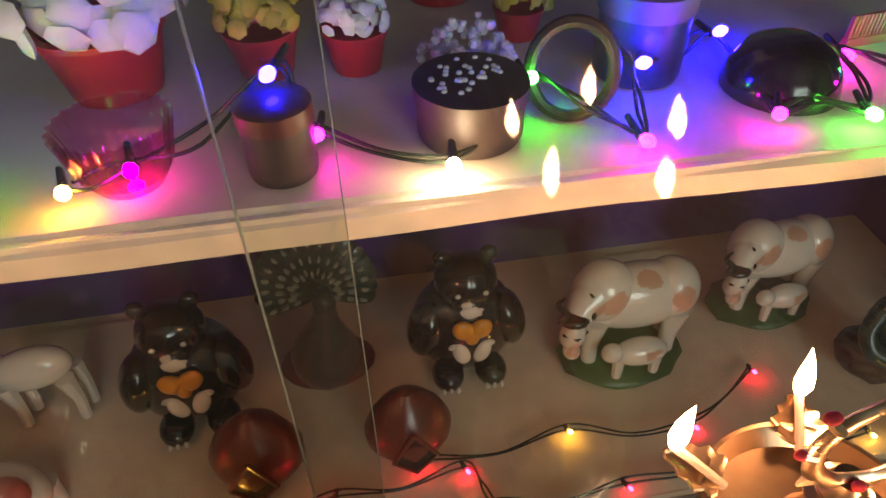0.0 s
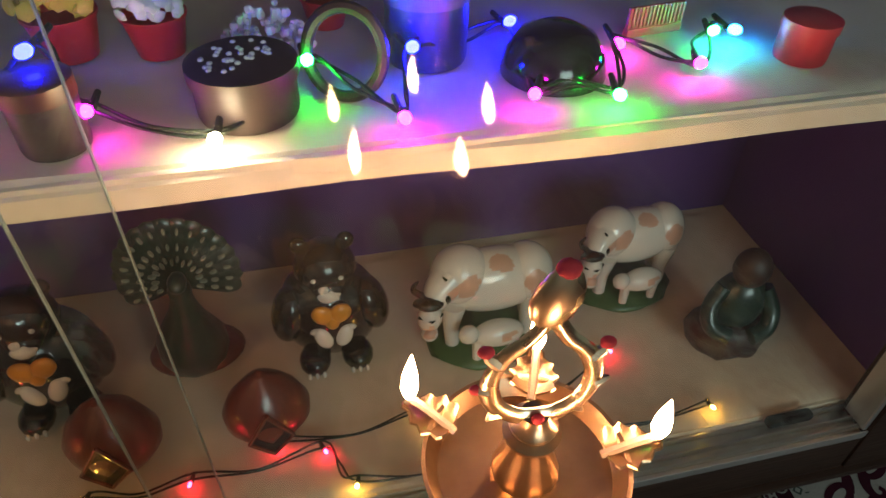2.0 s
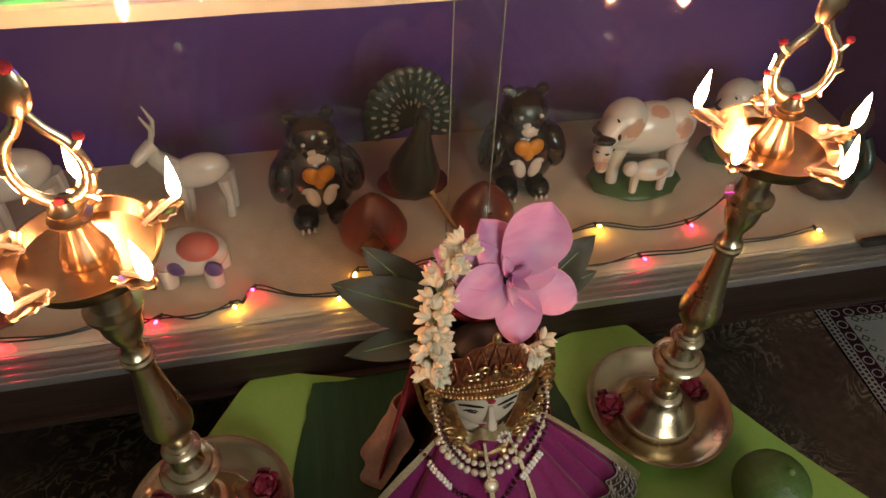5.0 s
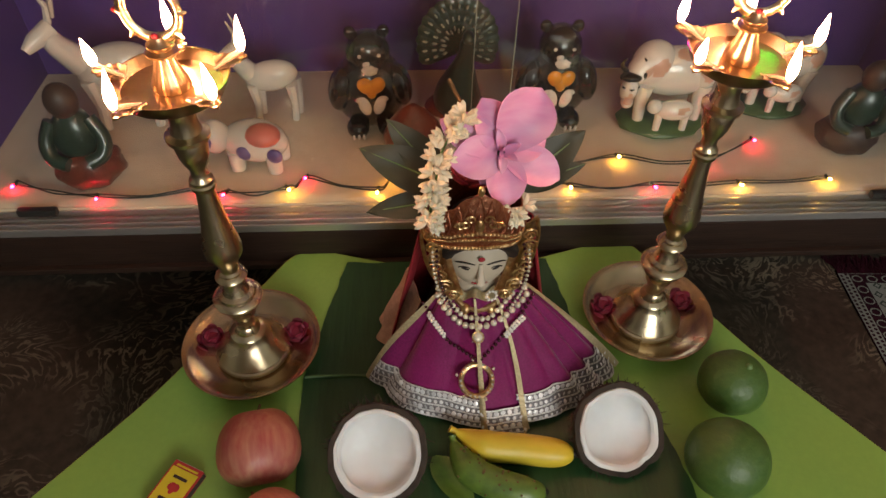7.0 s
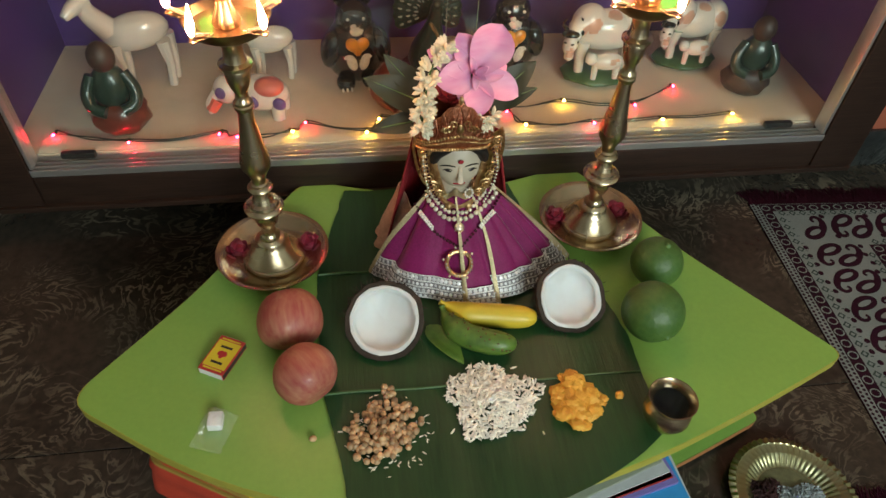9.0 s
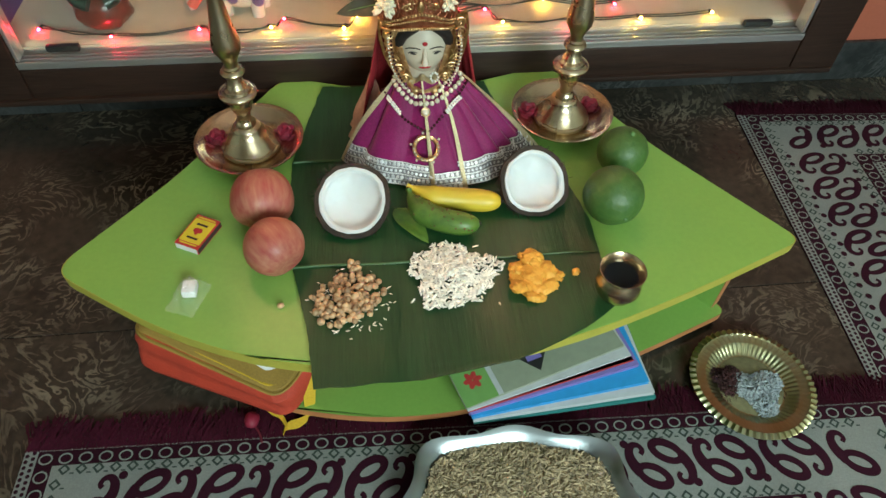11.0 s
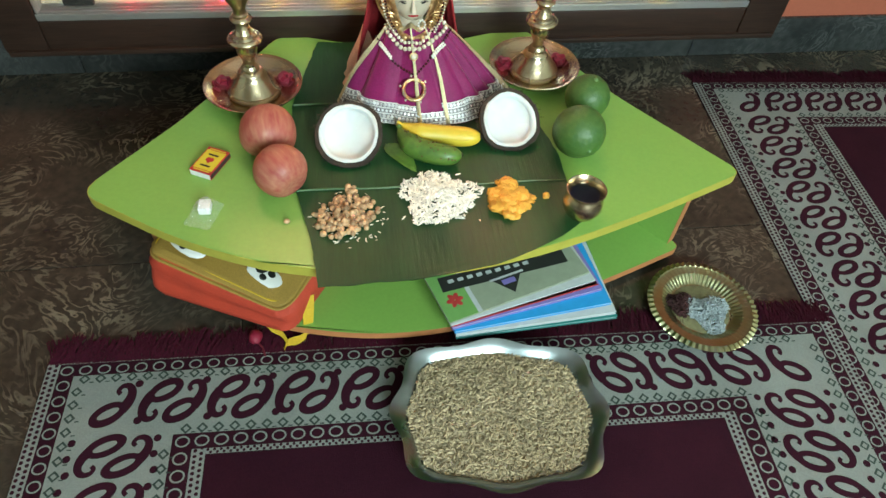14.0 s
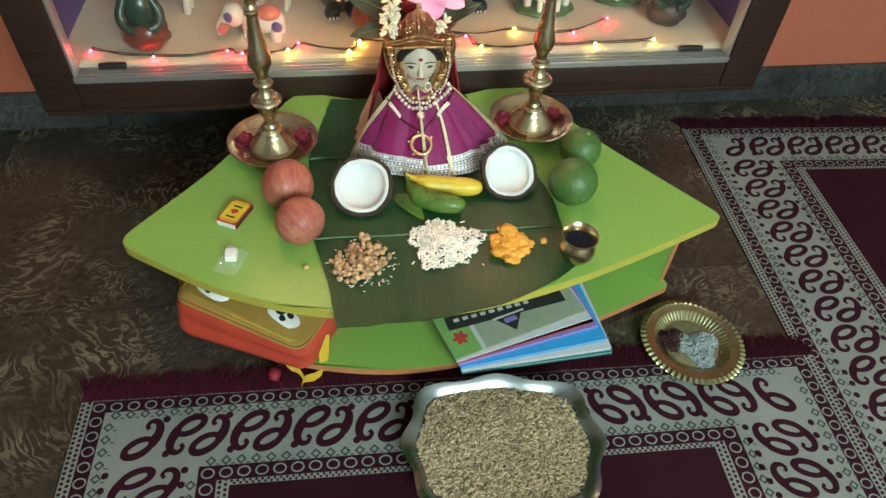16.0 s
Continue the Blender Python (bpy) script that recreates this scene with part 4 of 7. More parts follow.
def coconut_half(loc, r, tilt_x, tilt_y, label):
    ob = thing("coconut_half", loc, label, "coconut", "two coconut halves")
    m = Matrix.Translation((0, 0, r * 0.70)) @ Euler((radians(tilt_x), radians(tilt_y), 0)).to_matrix().to_4x4()
    seed = Vector(loc) * 9

    def broken(bm, fine):
        """Give the rim the uneven line of a cracked shell."""
        for v in bm.verts:
            a = math.atan2(v.co.y, v.co.x)
            d = Vector((math.cos(a), math.sin(a), 0))
            k = min(1.0, math.hypot(v.co.x, v.co.y) / r) ** 2
            w = 1 + k * (0.09 * noise.noise(d * 1.1 + seed) + 0.03 * noise.noise(d * 4 + seed))
            v.co.x, v.co.y = v.co.x * w, v.co.y * w
            if v.co.z > -0.3 * r:
                v.co.z += k * (0.007 * noise.noise(d * 1.6 + seed * 2) + 0.0025 * noise.noise(d * 6 + seed))
            v.co += v.co.normalized() * fine * noise.noise(v.co * 160 + seed)
            v.co = m @ v.co
        return bm

    prof = [(0, -r * 0.66)] + [(r * math.sin(a), -r * 0.66 * math.cos(a)) for a in (math.pi / 2 * i / 10 for i in range(1, 11))] + [(r * 0.99, 0.0025), (r * 0.93, 0.003), (r * 0.86, 0.002)]
    shell = part("shell", broken(add_lathe(bmesh.new(), prof, 56), 0.0014), M["husk"], ob, "rough dark brown coconut shell")
    bm = bmesh.new()
    rnd = random.Random(int(loc[0] * 1000) & 255)
    for i in range(420):
        a, k = rnd.uniform(0, math.tau), rnd.uniform(0.5, 1.0)
        b = math.pi / 2 * k
        p = Vector((r * math.sin(b) * math.cos(a), r * math.sin(b) * math.sin(a), -r * 0.66 * math.cos(b)))
        q = p * rnd.uniform(1.02, 1.09) + Vector((rnd.uniform(-1, 1), rnd.uniform(-1, 1), rnd.uniform(-0.3, 1))) * 0.006
        add_tube(bm, [m @ p, m @ q], [0.0006, 0.0002], 3, False)
    tagged(part("fibres", bm, M["husk"], shell), kind="stuff")
    R = r * 0.875
    fl = [(R, 0.0026), (R * 0.985, 0.0042), (R * 0.9, 0.004), (R * 0.845, 0.0012)] + [(R * 0.87 * math.cos(a), -0.4 * R * math.sin(a)) for a in (math.pi / 2 * i / 9 for i in range(1, 9))] + [(0, -0.4 * R)]
    part("flesh", broken(add_lathe(bmesh.new(), fl, 56), 0.0006), M["flesh"], ob, "white coconut flesh with a hollow")


coconut_half((-0.103, 0.088, T + 0.003), 0.051, 36, -5, "open coconut half with white flesh, on the banana leaf")
coconut_half((0.147, 0.105, T + 0.003), 0.049, 42, 8, "open coconut half with white flesh, tilted on the leaf")


def banana(loc, ctrl, r, material, label):
    ob = thing("banana", loc, label, "banana", "two bananas")
    p = curve_pts(ctrl, 6)
    n = len(p)
    rad = [r * (0.22 + 0.05 * (i / n < 0.03) if i / n < 0.12 else min(1, 0.3 + 3.0 * (i / n - 0.12)) * (1 if i / n < 0.66 else max(0.22, 1 - 0.85 * ((i / n - 0.66) / 0.34) ** 2.2))) for i in range(n)]
    bm = bmesh.new()
    add_tube(bm, p, rad, 10)
    part("skin", bm, material, ob)
    if material == M["banana_green"]:
        rnd, fr = random.Random(3), bmesh.new()
        for _ in range(46):
            i = rnd.randrange(int(n * 0.25), int(n * 0.9))
            a = rnd.uniform(0.1, 2.9)
            d = (p[i + 1] - p[i]).normalized()
            side = d.cross(Vector((0, 0, 1))).normalized()
            o = side * math.cos(a) + side.cross(d) * math.sin(a)
            add_ball(fr, p[i] + o * rad[i] * 0.985, (rnd.uniform(0.0007, 0.0017),) * 3, (0, 0, 0), 6)
        tagged(part("freckle", fr, M["stem"], ob, "small dark freckles"), kind="stuff")
    e = p[-1]
    part("tip", add_ball(bmesh.new(), e, r * 0.24, seg=8, rough=0.2), M["black_plastic"], ob, "dark dried tip")
    return ob


banana((0, 0, T + 0.0028), [(-0.028, 0.116, 0.03), (-0.012, 0.11, 0.024), (0.01, 0.1, 0.02), (0.045, 0.097, 0.0165), (0.082, 0.091, 0.016), (0.1, 0.088, 0.018)], 0.0162, M["banana"], "ripe yellow banana, lying behind the green one")
banana((0, 0, T + 0.0028), [(-0.026, 0.108, 0.03), (-0.022, 0.095, 0.024), (-0.008, 0.074, 0.019), (0.015, 0.06, 0.017), (0.045, 0.05, 0.017), (0.064, 0.05, 0.0165)], 0.0168, M["banana_green"], "unripe green banana with dark freckles")
bm = bmesh.new()
add_leaf(bm, (-0.045, 0.1, T + 0.004), (-0.005, 0.034, T + 0.004), 0.032, 0.002, fold=0.25)
solid("betel_leaf", bm, M["banana_green"], (0, 0, 0), "small folded green betel leaf beside the bananas", "leaf")


def heap(name, n, place_, shape, material, label, category, seed):
    """A heap of small pieces, each with its own turn."""
    rnd = random.Random(seed)
    bm = bmesh.new()
    for _ in range(n):
        p, rot, s = place_(rnd)
        shape(bm, p, rot, s)
    return solid(name, bm, material, (0, 0, 0), label, category, kind="stuff")


def rice_place(rnd):
    a, k = rnd.uniform(0, math.tau), rnd.random() ** 0.62
    rr = 0.051 * (1 + 0.12 * math.sin(3 * a + 1.3) + 0.1 * math.sin(5 * a) + 0.06 * math.sin(11 * a))
    x, y = 0.022 + rr * 1.08 * k * math.cos(a), -0.022 + rr * k * math.sin(a)
    if rnd.random() < 0.04:
        x, y = x + rnd.uniform(-0.03, 0.03), y + rnd.uniform(-0.02, 0.02)
    z = T + 0.0055 + 0.013 * max(0, 1 - k) * rnd.uniform(0.5, 1.0)
    return Vector((x, y, z)), (rnd.uniform(-25, 25), rnd.uniform(-28, 28), rnd.uniform(0, 360)), rnd.uniform(0.8, 1.15)


def grain(bm, p, rot, s):
    add_ball(bm, p, (0.0055 * s, 0.0016 * s, 0.0012 * s), rot, 7)


heap("flattened_rice", 1050, rice_place, grain, M["rice"], "heap of white flattened rice on the banana leaf", "rice", 5)


def chick_place(rnd):
    a, k = rnd.uniform(0, math.tau), rnd.random() ** 0.6
    rr = 0.041 * (1 + 0.16 * math.sin(2 * a + 0.5) + 0.1 * math.sin(5 * a))
    p = Vector((-0.114 + rr * k * math.cos(a), -0.05 + rr * 1.05 * k * math.sin(a), T + 0.0065 + 0.013 * max(0, 0.8 - k) * rnd.random()))
    if rnd.random() < 0.05:
        p = Vector((-0.108 + rnd.uniform(-0.01, 0.012), 0.004 + rnd.uniform(-0.01, 0.006), T + 0.006))
    return p, (rnd.uniform(0, 90), rnd.uniform(0, 90), rnd.uniform(0, 360)), rnd.uniform(0.75, 1.15)


def pea(bm, p, rot, s):
    add_ball(bm, p, (0.0046 * s, 0.0042 * s, 0.0041 * s), rot, 8, 0.12)


heap("chickpeas", 210, chick_place, pea, M["chickpea"], "heap of soaked brown chickpeas on the banana leaf", "chickpeas", 8)


def bits_place(rnd):
    a, k = rnd.uniform(0, math.tau), rnd.random() ** 0.5
    return Vector((-0.11 + 0.056 * k * math.cos(a), -0.055 + 0.056 * k * math.sin(a), T + 0.0045)), (0, 0, rnd.uniform(0, 360)), rnd.uniform(0.35, 0.62)


heap("coconut_shreds", 90, bits_place, grain, M["rice"], "loose white shreds among the chickpeas", "shreds", 12)

bm = bmesh.new()
rnd = random.Random(4)
for x, y, z, r in ((0.118, -0.02, 0.012, 0.022), (0.128, -0.036, 0.014, 0.021), (0.112, -0.04, 0.01, 0.018), (0.122, -0.058, 0.009, 0.014), (0.14, -0.05, 0.008, 0.013), (0.121, -0.006, 0.01, 0.014), (0.155, -0.038, 0.006, 0.008), (0.149, -0.032, 0.006, 0.008), (0.1, -0.03, 0.008, 0.013)):
    for k in range(7):
        q = r * rnd.uniform(0.44, 0.66)
        add_ball(bm, (x + rnd.uniform(-1, 1) * r * 0.72, y + rnd.uniform(-1, 1) * r * 0.72, T + z * 0.62 + rnd.uniform(-0.003, 0.003)), (q * 1.1, q, q * 0.5), (rnd.uniform(-15, 15), rnd.uniform(-15, 15), rnd.uniform(0, 180)), 16, 0.45)
add_ball(bm, (0.181, -0.032, T + 0.006), 0.0055, seg=10, rough=0.3)
solid("semolina_sweet", bm, M["halwa"], (0, 0, 0), "lump of orange saffron semolina sweet on the leaf", "sweet", kind="stuff")


def small_pot():
    ob = thing("small_pot", (0.221, -0.073, T + 0.003), "small round brass pot filled with dark syrup", "pot")
    prof = [(0, 0.0), (0.012, 0.0), (0.014, 0.002), (0.0145, 0.004), (0.023, 0.012), (0.0285, 0.024), (0.0275, 0.036), (0.0235, 0.043), (0.0225, 0.046), (0.0285, 0.054), (0.0285, 0.0552), (0.0275, 0.0552), (0.0212, 0.0462), (0.0215, 0.0425), (0.0, 0.0425)]
    part("body", add_lathe(bmesh.new(), prof, 40), M["brass_dull"], ob)
    part("syrup", add_lathe(bmesh.new(), [(0, 0.0445), (0.0208, 0.0445), (0.0209, 0.044)], 32), M["honey"], ob, "dark glossy syrup")


small_pot()

# ---- the dressed idol ----
IX, IY = 0.004, 0.235
M["face"] = mat("cream painted plaster", (0.5, 0.43, 0.33), 0.45, scale=60, var=0.1, bump=0.05)
M["hair"] = mat("black painted hair", (0.012, 0.01, 0.01), 0.5, scale=80, var=0.4)
M["hem_silver"] = mat("silver cord", (0.8, 0.8, 0.78), 0.35, 0.2, scale=400, var=0.4, bump=0.5)
M["ink"] = mat("black ink", (0.015, 0.01, 0.01), 0.6)


def idol():
    bm = bmesh.new()
    add_ball(bm, (0, 0, 0.427), (0.034, 0.03, 0.05), (-12, 0, 0), 28)
    for v in bm.verts:
        if v.co.z < 0.41:
            v.co.x *= 1 - 6 * (0.41 - v.co.z)
    add_tube(bm, [(0, -0.0285, 0.432), (0, -0.0335, 0.42), (0, -0.0375, 0.411), (0, -0.031, 0.407)], [0.0025, 0.0034, 0.0048, 0.0025], 8)
    add_tube(bm, [(0, 0.006, 0.35), (0, 0.004, 0.4)], [0.03, 0.022], 20)
    n0 = len(bm.faces)
    add_ball(bm, (0, 0.012, 0.44), (0.036, 0.03, 0.045), (0, 0, 0), 24)
    for s in (-1, 1):
        p = curve_pts([(0.0005 * s, -0.023, 0.474), (0.01 * s, -0.0255, 0.469), (0.0205 * s, -0.0235, 0.459), (0.029 * s, -0.018, 0.446), (0.033 * s, -0.012, 0.43)], 5)
        add_tube(bm, p, 0.0075, 10)
    mark(bm, n0, 1)
    n0 = len(bm.faces)
    for s in (-1, 1):
        p = curve_pts([(0.006 * s, -0.0295, 0.431), (0.013 * s, -0.0285, 0.433), (0.02 * s, -0.0248, 0.431), (0.025 * s, -0.021, 0.427)], 4)
        add_tube(bm, p, [0.0006 + 0.0004 * math.sin(math.pi * i / (len(p) - 1)) for i in range(len(p))], 5)
        add_ball(bm, (0.0138 * s, -0.027, 0.4225), (0.0058, 0.0016, 0.0026), (0, -6 * s, 14 * s), 10)
        add_tube(bm, curve_pts([(0.007 * s, -0.0287, 0.4212), (0.0125 * s, -0.0282, 0.4258), (0.0185 * s, -0.026, 0.4248), (0.0215 * s, -0.024, 0.4215)], 4), 0.0008, 5)
    mark(bm, n0, 2)
    n0 = len(bm.faces)
    add_ball(bm, (0, -0.0305, 0.441), (0.0036, 0.0014, 0.0036), seg=10)
    add_ball(bm, (0, -0.0275, 0.398), (0.0085, 0.002, 0.0028), seg=10)
    mark(bm, n0, 3)
    for v in bm.verts:
        v.co.z = 0.457 + (v.co.z - 0.457) * 0.85
    solid("idol", bm, [M["face"], M["hair"], M["ink"], M["red_dot"]], (IX, IY, 0.006), "cream faced idol head under a gilded crown", "idol")


idol()


def crown():
    ob = thing("crown", (IX - 0.007, IY, 0.479), "copper and gold embossed crown with a pointed front", "crown")

    def rim(a, v):
        fr = max(0.0, math.cos(a + math.pi / 2))
        top = 0.029 + 0.034 * fr ** 5 + 0.003 * abs(math.sin(9 * a))
        r = 0.0465 + 0.012 * v * (1 - v) - 0.001 * v
        low = 0.022 * (1 - fr ** 1.3)
        return Vector((r * math.cos(a), r * math.sin(a) * 0.95, top * v - low * (1 - 0.6 * v)))

    bm = bmesh.new()
    add_sheet(bm, 72, 14, lambda u, v: rim(math.tau * u - math.pi / 2, v), 0.0015)
    shell = part("shell", bm, M["crown"], ob)
    for v, dr, n in ((0.03, 0.0023, 46), (0.22, 0.0015, 60), (0.34, 0.0021, 40)):
        bm = bmesh.new()
        for i in range(n):
            a = math.pi * (i / (n - 1)) - math.pi
            add_ball(bm, rim(a, v) * 1.0 + Vector((math.cos(a), math.sin(a), 0)) * 0.0008, dr, seg=8)
        tagged(part("bead_row", bm, M["gold"], ob), kind="stuff")
    # upright embossed leaves all round, taller to the front
    for i in range(15):
        a = -math.pi + math.pi * (i + 0.5) / 15
        bm = bmesh.new()
        for s in (-1, 1):
            p = [rim(a + s * w, v) + Vector((math.cos(a), math.sin(a), 0)) * 0.0015 for w, v in ((0.0, 0.4), (0.075, 0.5), (0.095, 0.65), (0.05, 0.82), (0.0, 0.97))]
            add_tube(bm, curve_pts(p, 4), 0.0008, 5)
        add_ball(bm, rim(a, 0.62) + Vector((math.cos(a), math.sin(a), 0)) * 0.001, (0.0022, 0.0022, 0.0045), seg=8)
        part("embossed_leaf", bm, M["crown"], shell)
    for s in (-1, 1):
        for k in range(3):
            bm = bmesh.new()
            c = rim(-math.pi / 2 + s * (0.16 + 0.1 * k), 0.55 + 0.1 * (k == 0))
            out = Vector((0, -1, 0.1))
            add_tube(bm, [c + out * 0.002 + Vector((s * (0.005 - 0.0004 * t) * math.cos(0.8 * t), 0, (0.005 - 0.0004 * t) * math.sin(0.8 * t))) for t in range(10)], 0.0011, 5)
            part("scroll", bm, M["gold"], shell)
    part("boss", add_ball(bmesh.new(), rim(-math.pi / 2, 0.5) + Vector((0, -0.002, 0)), (0.0042, 0.0025, 0.008), seg=12), M["gold"], ob)
    part("crest_tip", add_ball(bmesh.new(), rim(-math.pi / 2, 1.0) + Vector((0, 0, 0.003)), (0.0032, 0.003, 0.006), seg=10), M["gold"], ob)


crown()


def side_ornament(s):
    ob = thing("ear_ornament", (IX, IY, 0), "gilded scroll ornament hanging beside the idol face", "ornament", "pair of ear ornaments")
    bm = bmesh.new()
    add_sheet(bm, 8, 22, lambda u, v: Vector(((0.034 - 0.019 * (1 - v) ** 1.6 + 0.022 * u) * s, -0.014 + 0.012 * u - 0.012 * (1 - v) - 0.004 * math.sin(math.pi * u), 0.392 + 0.088 * v)), 0.0016)
    part("plate", bm, M["gold"], ob, "embossed gold plate")
    for k in range(7):
        c = Vector(((0.0455 - 0.0012 * max(0, 4 - k) ** 2) * s, -0.021 - 0.0017 * (6 - k), 0.399 + 0.0125 * k))
        bm = bmesh.new()
        r0 = 0.0088 if k % 2 else 0.0075
        add_tube(bm, [c + Vector((r0 * (1 - t * 0.11) * math.cos(t * 1.6 + k) * s, -0.0004 * t, r0 * (1 - t * 0.11) * math.sin(t * 1.6 + k))) for t in (i * 0.5 for i in range(16))], 0.0014, 6)
        add_ball(bm, c + Vector((0, -0.004, 0)), 0.0022, seg=8)
        part("scroll", bm, M["gold"], ob)
    bm = bmesh.new()
    add_tube(bm, curve_pts([(0.055 * s, -0.005, 0.478), (0.0575 * s, -0.008, 0.455), (0.05 * s, -0.014, 0.42), (0.034 * s, -0.022, 0.394)], 6), 0.0022, 6)
    part("edge_bead", bm, M["gold"], ob)


side_ornament(-1)
side_ornament(1)


def hem(u, v):
    """The flared skirt: u round the front from left to right, v from neck to hem."""
    v = max(0.0, v)
    a = radians(188 + 164 * u)
    soft = noise.noise(Vector((u * 9, v * 1.1, 0.3))) + 0.6 * noise.noise(Vector((u * 21 + 0.8 * v, v * 0.9, 5.1)))
    pl = 1 + (0.13 + 0.06 * math.sin(u * 17)) * (abs(math.sin(u * 25 + 2.2 * math.sin(u * 6 + 1) + 0.9 * v)) - 0.6) * (0.45 + 0.55 * min(1, 2 * v)) * (1 - 0.75 * v) + 0.05 * soft * (0.3 + 0.7 * min(1, 1.6 * v)) * (1 - 0.55 * v) + 0.012 * math.sin(u * 60 + 3 * math.sin(u * 9)) * max(0, 1 - 1.3 * v) + 0.004 * noise.noise(Vector((u * 40, v * 12, 2)))
    pan = 1 + 0.05 * v * v * max(0.0, min(1.0, (0.056 - abs(u - 0.507)) / 0.008))
    rx = (0.046 + 0.101 * v ** 0.84) * pl
    ry = (0.03 + 0.07 * v ** 0.95) * pl * pan
    return Vector((IX + 0.026 * v + rx * math.cos(a), IY - 0.003 + ry * math.sin(a), 0.392 - (0.392 - T - 0.009) * v ** 0.92 + 0.004 * (1 - v) * math.sin(u * 30)))


def side_edge(k, v):
    """Where the cloth ends on the left (k = 0) and on the right (k = 1)."""
    return (0.15 - 0.18 * v + 0.09 * v * v) if k == 0 else 1.0 - 0.045 * v


def lay(u, v, lift=0.004):
    p = hem(u, v)
    return p + Vector((p.x - IX - 0.018, p.y - IY, 0.06)).normalized() * lift


def dress():
    ob = thing("idol_dress", (0, 0, 0), "purple silk idol dress with gold trim and silver hem", "dress")
    across = lambda u, v: side_edge(0, v) + (side_edge(1, v) - side_edge(0, v)) * u
    bm = bmesh.new()
    add_sheet(bm, 150, 30, lambda u, v: hem(across(u, v), v), 0.0012)
    part("skirt", bm, M["silk"], ob)

    def band(u0, u1, v0, v1, lift, nu, nv):
        return add_sheet(bmesh.new(), nu, nv, lambda u, v: lay(u0 + (u1 - u0) * u, v0 + (v1 - v0) * v, lift), 0.0006)

    # the lace hem in three lengths, the narrow middle one hanging lower
    for u0, u1, v0, v1, lift in ((0.065, 0.452, 0.765, 1.0, 0.0022), (0.562, 0.958, 0.745, 0.985, 0.0022), (0.452, 0.56, 0.83, 1.03, 0.004)):
        hb = part("hem_band", band(u0, u1, v0, v1, lift, 60, 8), M["silver_band"], ob, "silver lace hem with sequins")
        rnd = random.Random(int(u0 * 100))
        bm = bmesh.new()
        n = int((u1 - u0) * 64)
        for row, f in enumerate((0.12, 0.4, 0.68, 0.92)):
            for i in range(n):
                u, v = u0 + (u1 - u0) * (i + 0.25 + 0.5 * (row % 2)) / n, v0 + (v1 - v0) * f
                q = (lay(u, v, 1.0) - lay(u, v, 0.0)).to_track_quat("Z", "Y").to_euler()
                r = 0.0031 if row % 2 == 0 else 0.0024
                add_ball(bm, lay(u, v, lift + 0.0012), (r, r, 0.0006), [math.degrees(c) + rnd.uniform(-22, 22) for c in q], 8)
        tagged(part("sequin_trim", bm, M["sequin"], hb, "glittering silver sequins"), kind="stuff")
        for f in (0.0, 0.26, 0.54, 0.8, 1.0):
            v = v0 + (v1 - v0) * f
            part("hem_cord", band(u0, u1, v - 0.006, v + 0.006, lift + 0.0006, 60, 1), M["hem_silver"], hb)
    for u0, u1, v1 in ((0.449, 0.464, 1.0), (0.551, 0.566, 1.03)):
        bm = add_sheet(bmesh.new(), 3, 26, lambda u, v: lay(u0 + (u1 - u0) * u + (0.02 if u0 < 0.5 else 0.075) * (1 - v) ** 1.3, 0.01 + v1 * v, 0.0052), 0.0006)
        part("trim", bm, M["gold_trim"], ob, "narrow gold trim")
    for k, w in ((0, 0.03), (1, -0.04)):
        bm = add_sheet(bmesh.new(), 3, 26, lambda u, v: lay(side_edge(k, v) + w * (u - 0.3) * (1 - 0.35 * v), v, 0.0042), 0.0008)
        part("trim", bm, M["gold_trim"], ob, "cream and gold border along the open edge")
    bm = bmesh.new()

    def coll(u, v):
        p = hem(0.1 + 0.85 * u, 0.0)
        return p + Vector(((p.x - IX) * -0.3 * v, (p.y - IY) * -0.3 * v, 0.003 * v))

    add_sheet(bm, 60, 4, coll, 0.001)
    part("collar", bm, M["gold_trim"], ob)


dress()


def bead_string(name, ctrl, r, material, label, step=1.9):
    ob = thing(name, (0, 0, 0), label, "necklace", "idol necklaces")
    p = curve_pts(ctrl, 24)
    bm = bmesh.new()
    d = 0.0
    for a, b in zip(p, p[1:]):
        d += (b - a).length
        if d >= r * step:
            d = 0
            add_ball(bm, b, r, seg=8)
    tagged(part("bead_strand", bm, material, ob), kind="stuff")
    return ob


bead_string("stone_necklace", [lay(0.13, -0.0, 0.008), lay(0.163, 0.01, 0.008), lay(0.287, 0.085, 0.007), lay(0.388, 0.165, 0.006), lay(0.463, 0.187, 0.006), lay(0.535, 0.165, 0.006), lay(0.65, 0.117, 0.007), lay(0.838, 0.05, 0.008), lay(0.88, 0.01, 0.008)], 0.0037, M["stone_bead"], "clear stone necklace in two rows on the idol", 2.0)
bead_string("stone_necklace", [lay(0.2, -0.0, 0.006), lay(0.312, 0.034, 0.006), lay(0.4, 0.11, 0.006), lay(0.475, 0.13, 0.006), lay(0.55, 0.11, 0.006), lay(0.662, 0.05, 0.006), lay(0.82, 0.0, 0.006)], 0.003, M["stone_bead"], "clear stone necklace in two rows on the idol", 2.0)
for side in ([(0.175, 0.145), (0.25, 0.195), (0.325, 0.265)], [(0.738, 0.145), (0.65, 0.195), (0.588, 0.25)]):
    for dv in (0.0, 0.02):
        bead_string("pearl_string", [lay(u, v + dv, 0.006) for u, v in side], 0.0021, M["pearl"], "short white pearl string on the purple dress", 1.7)
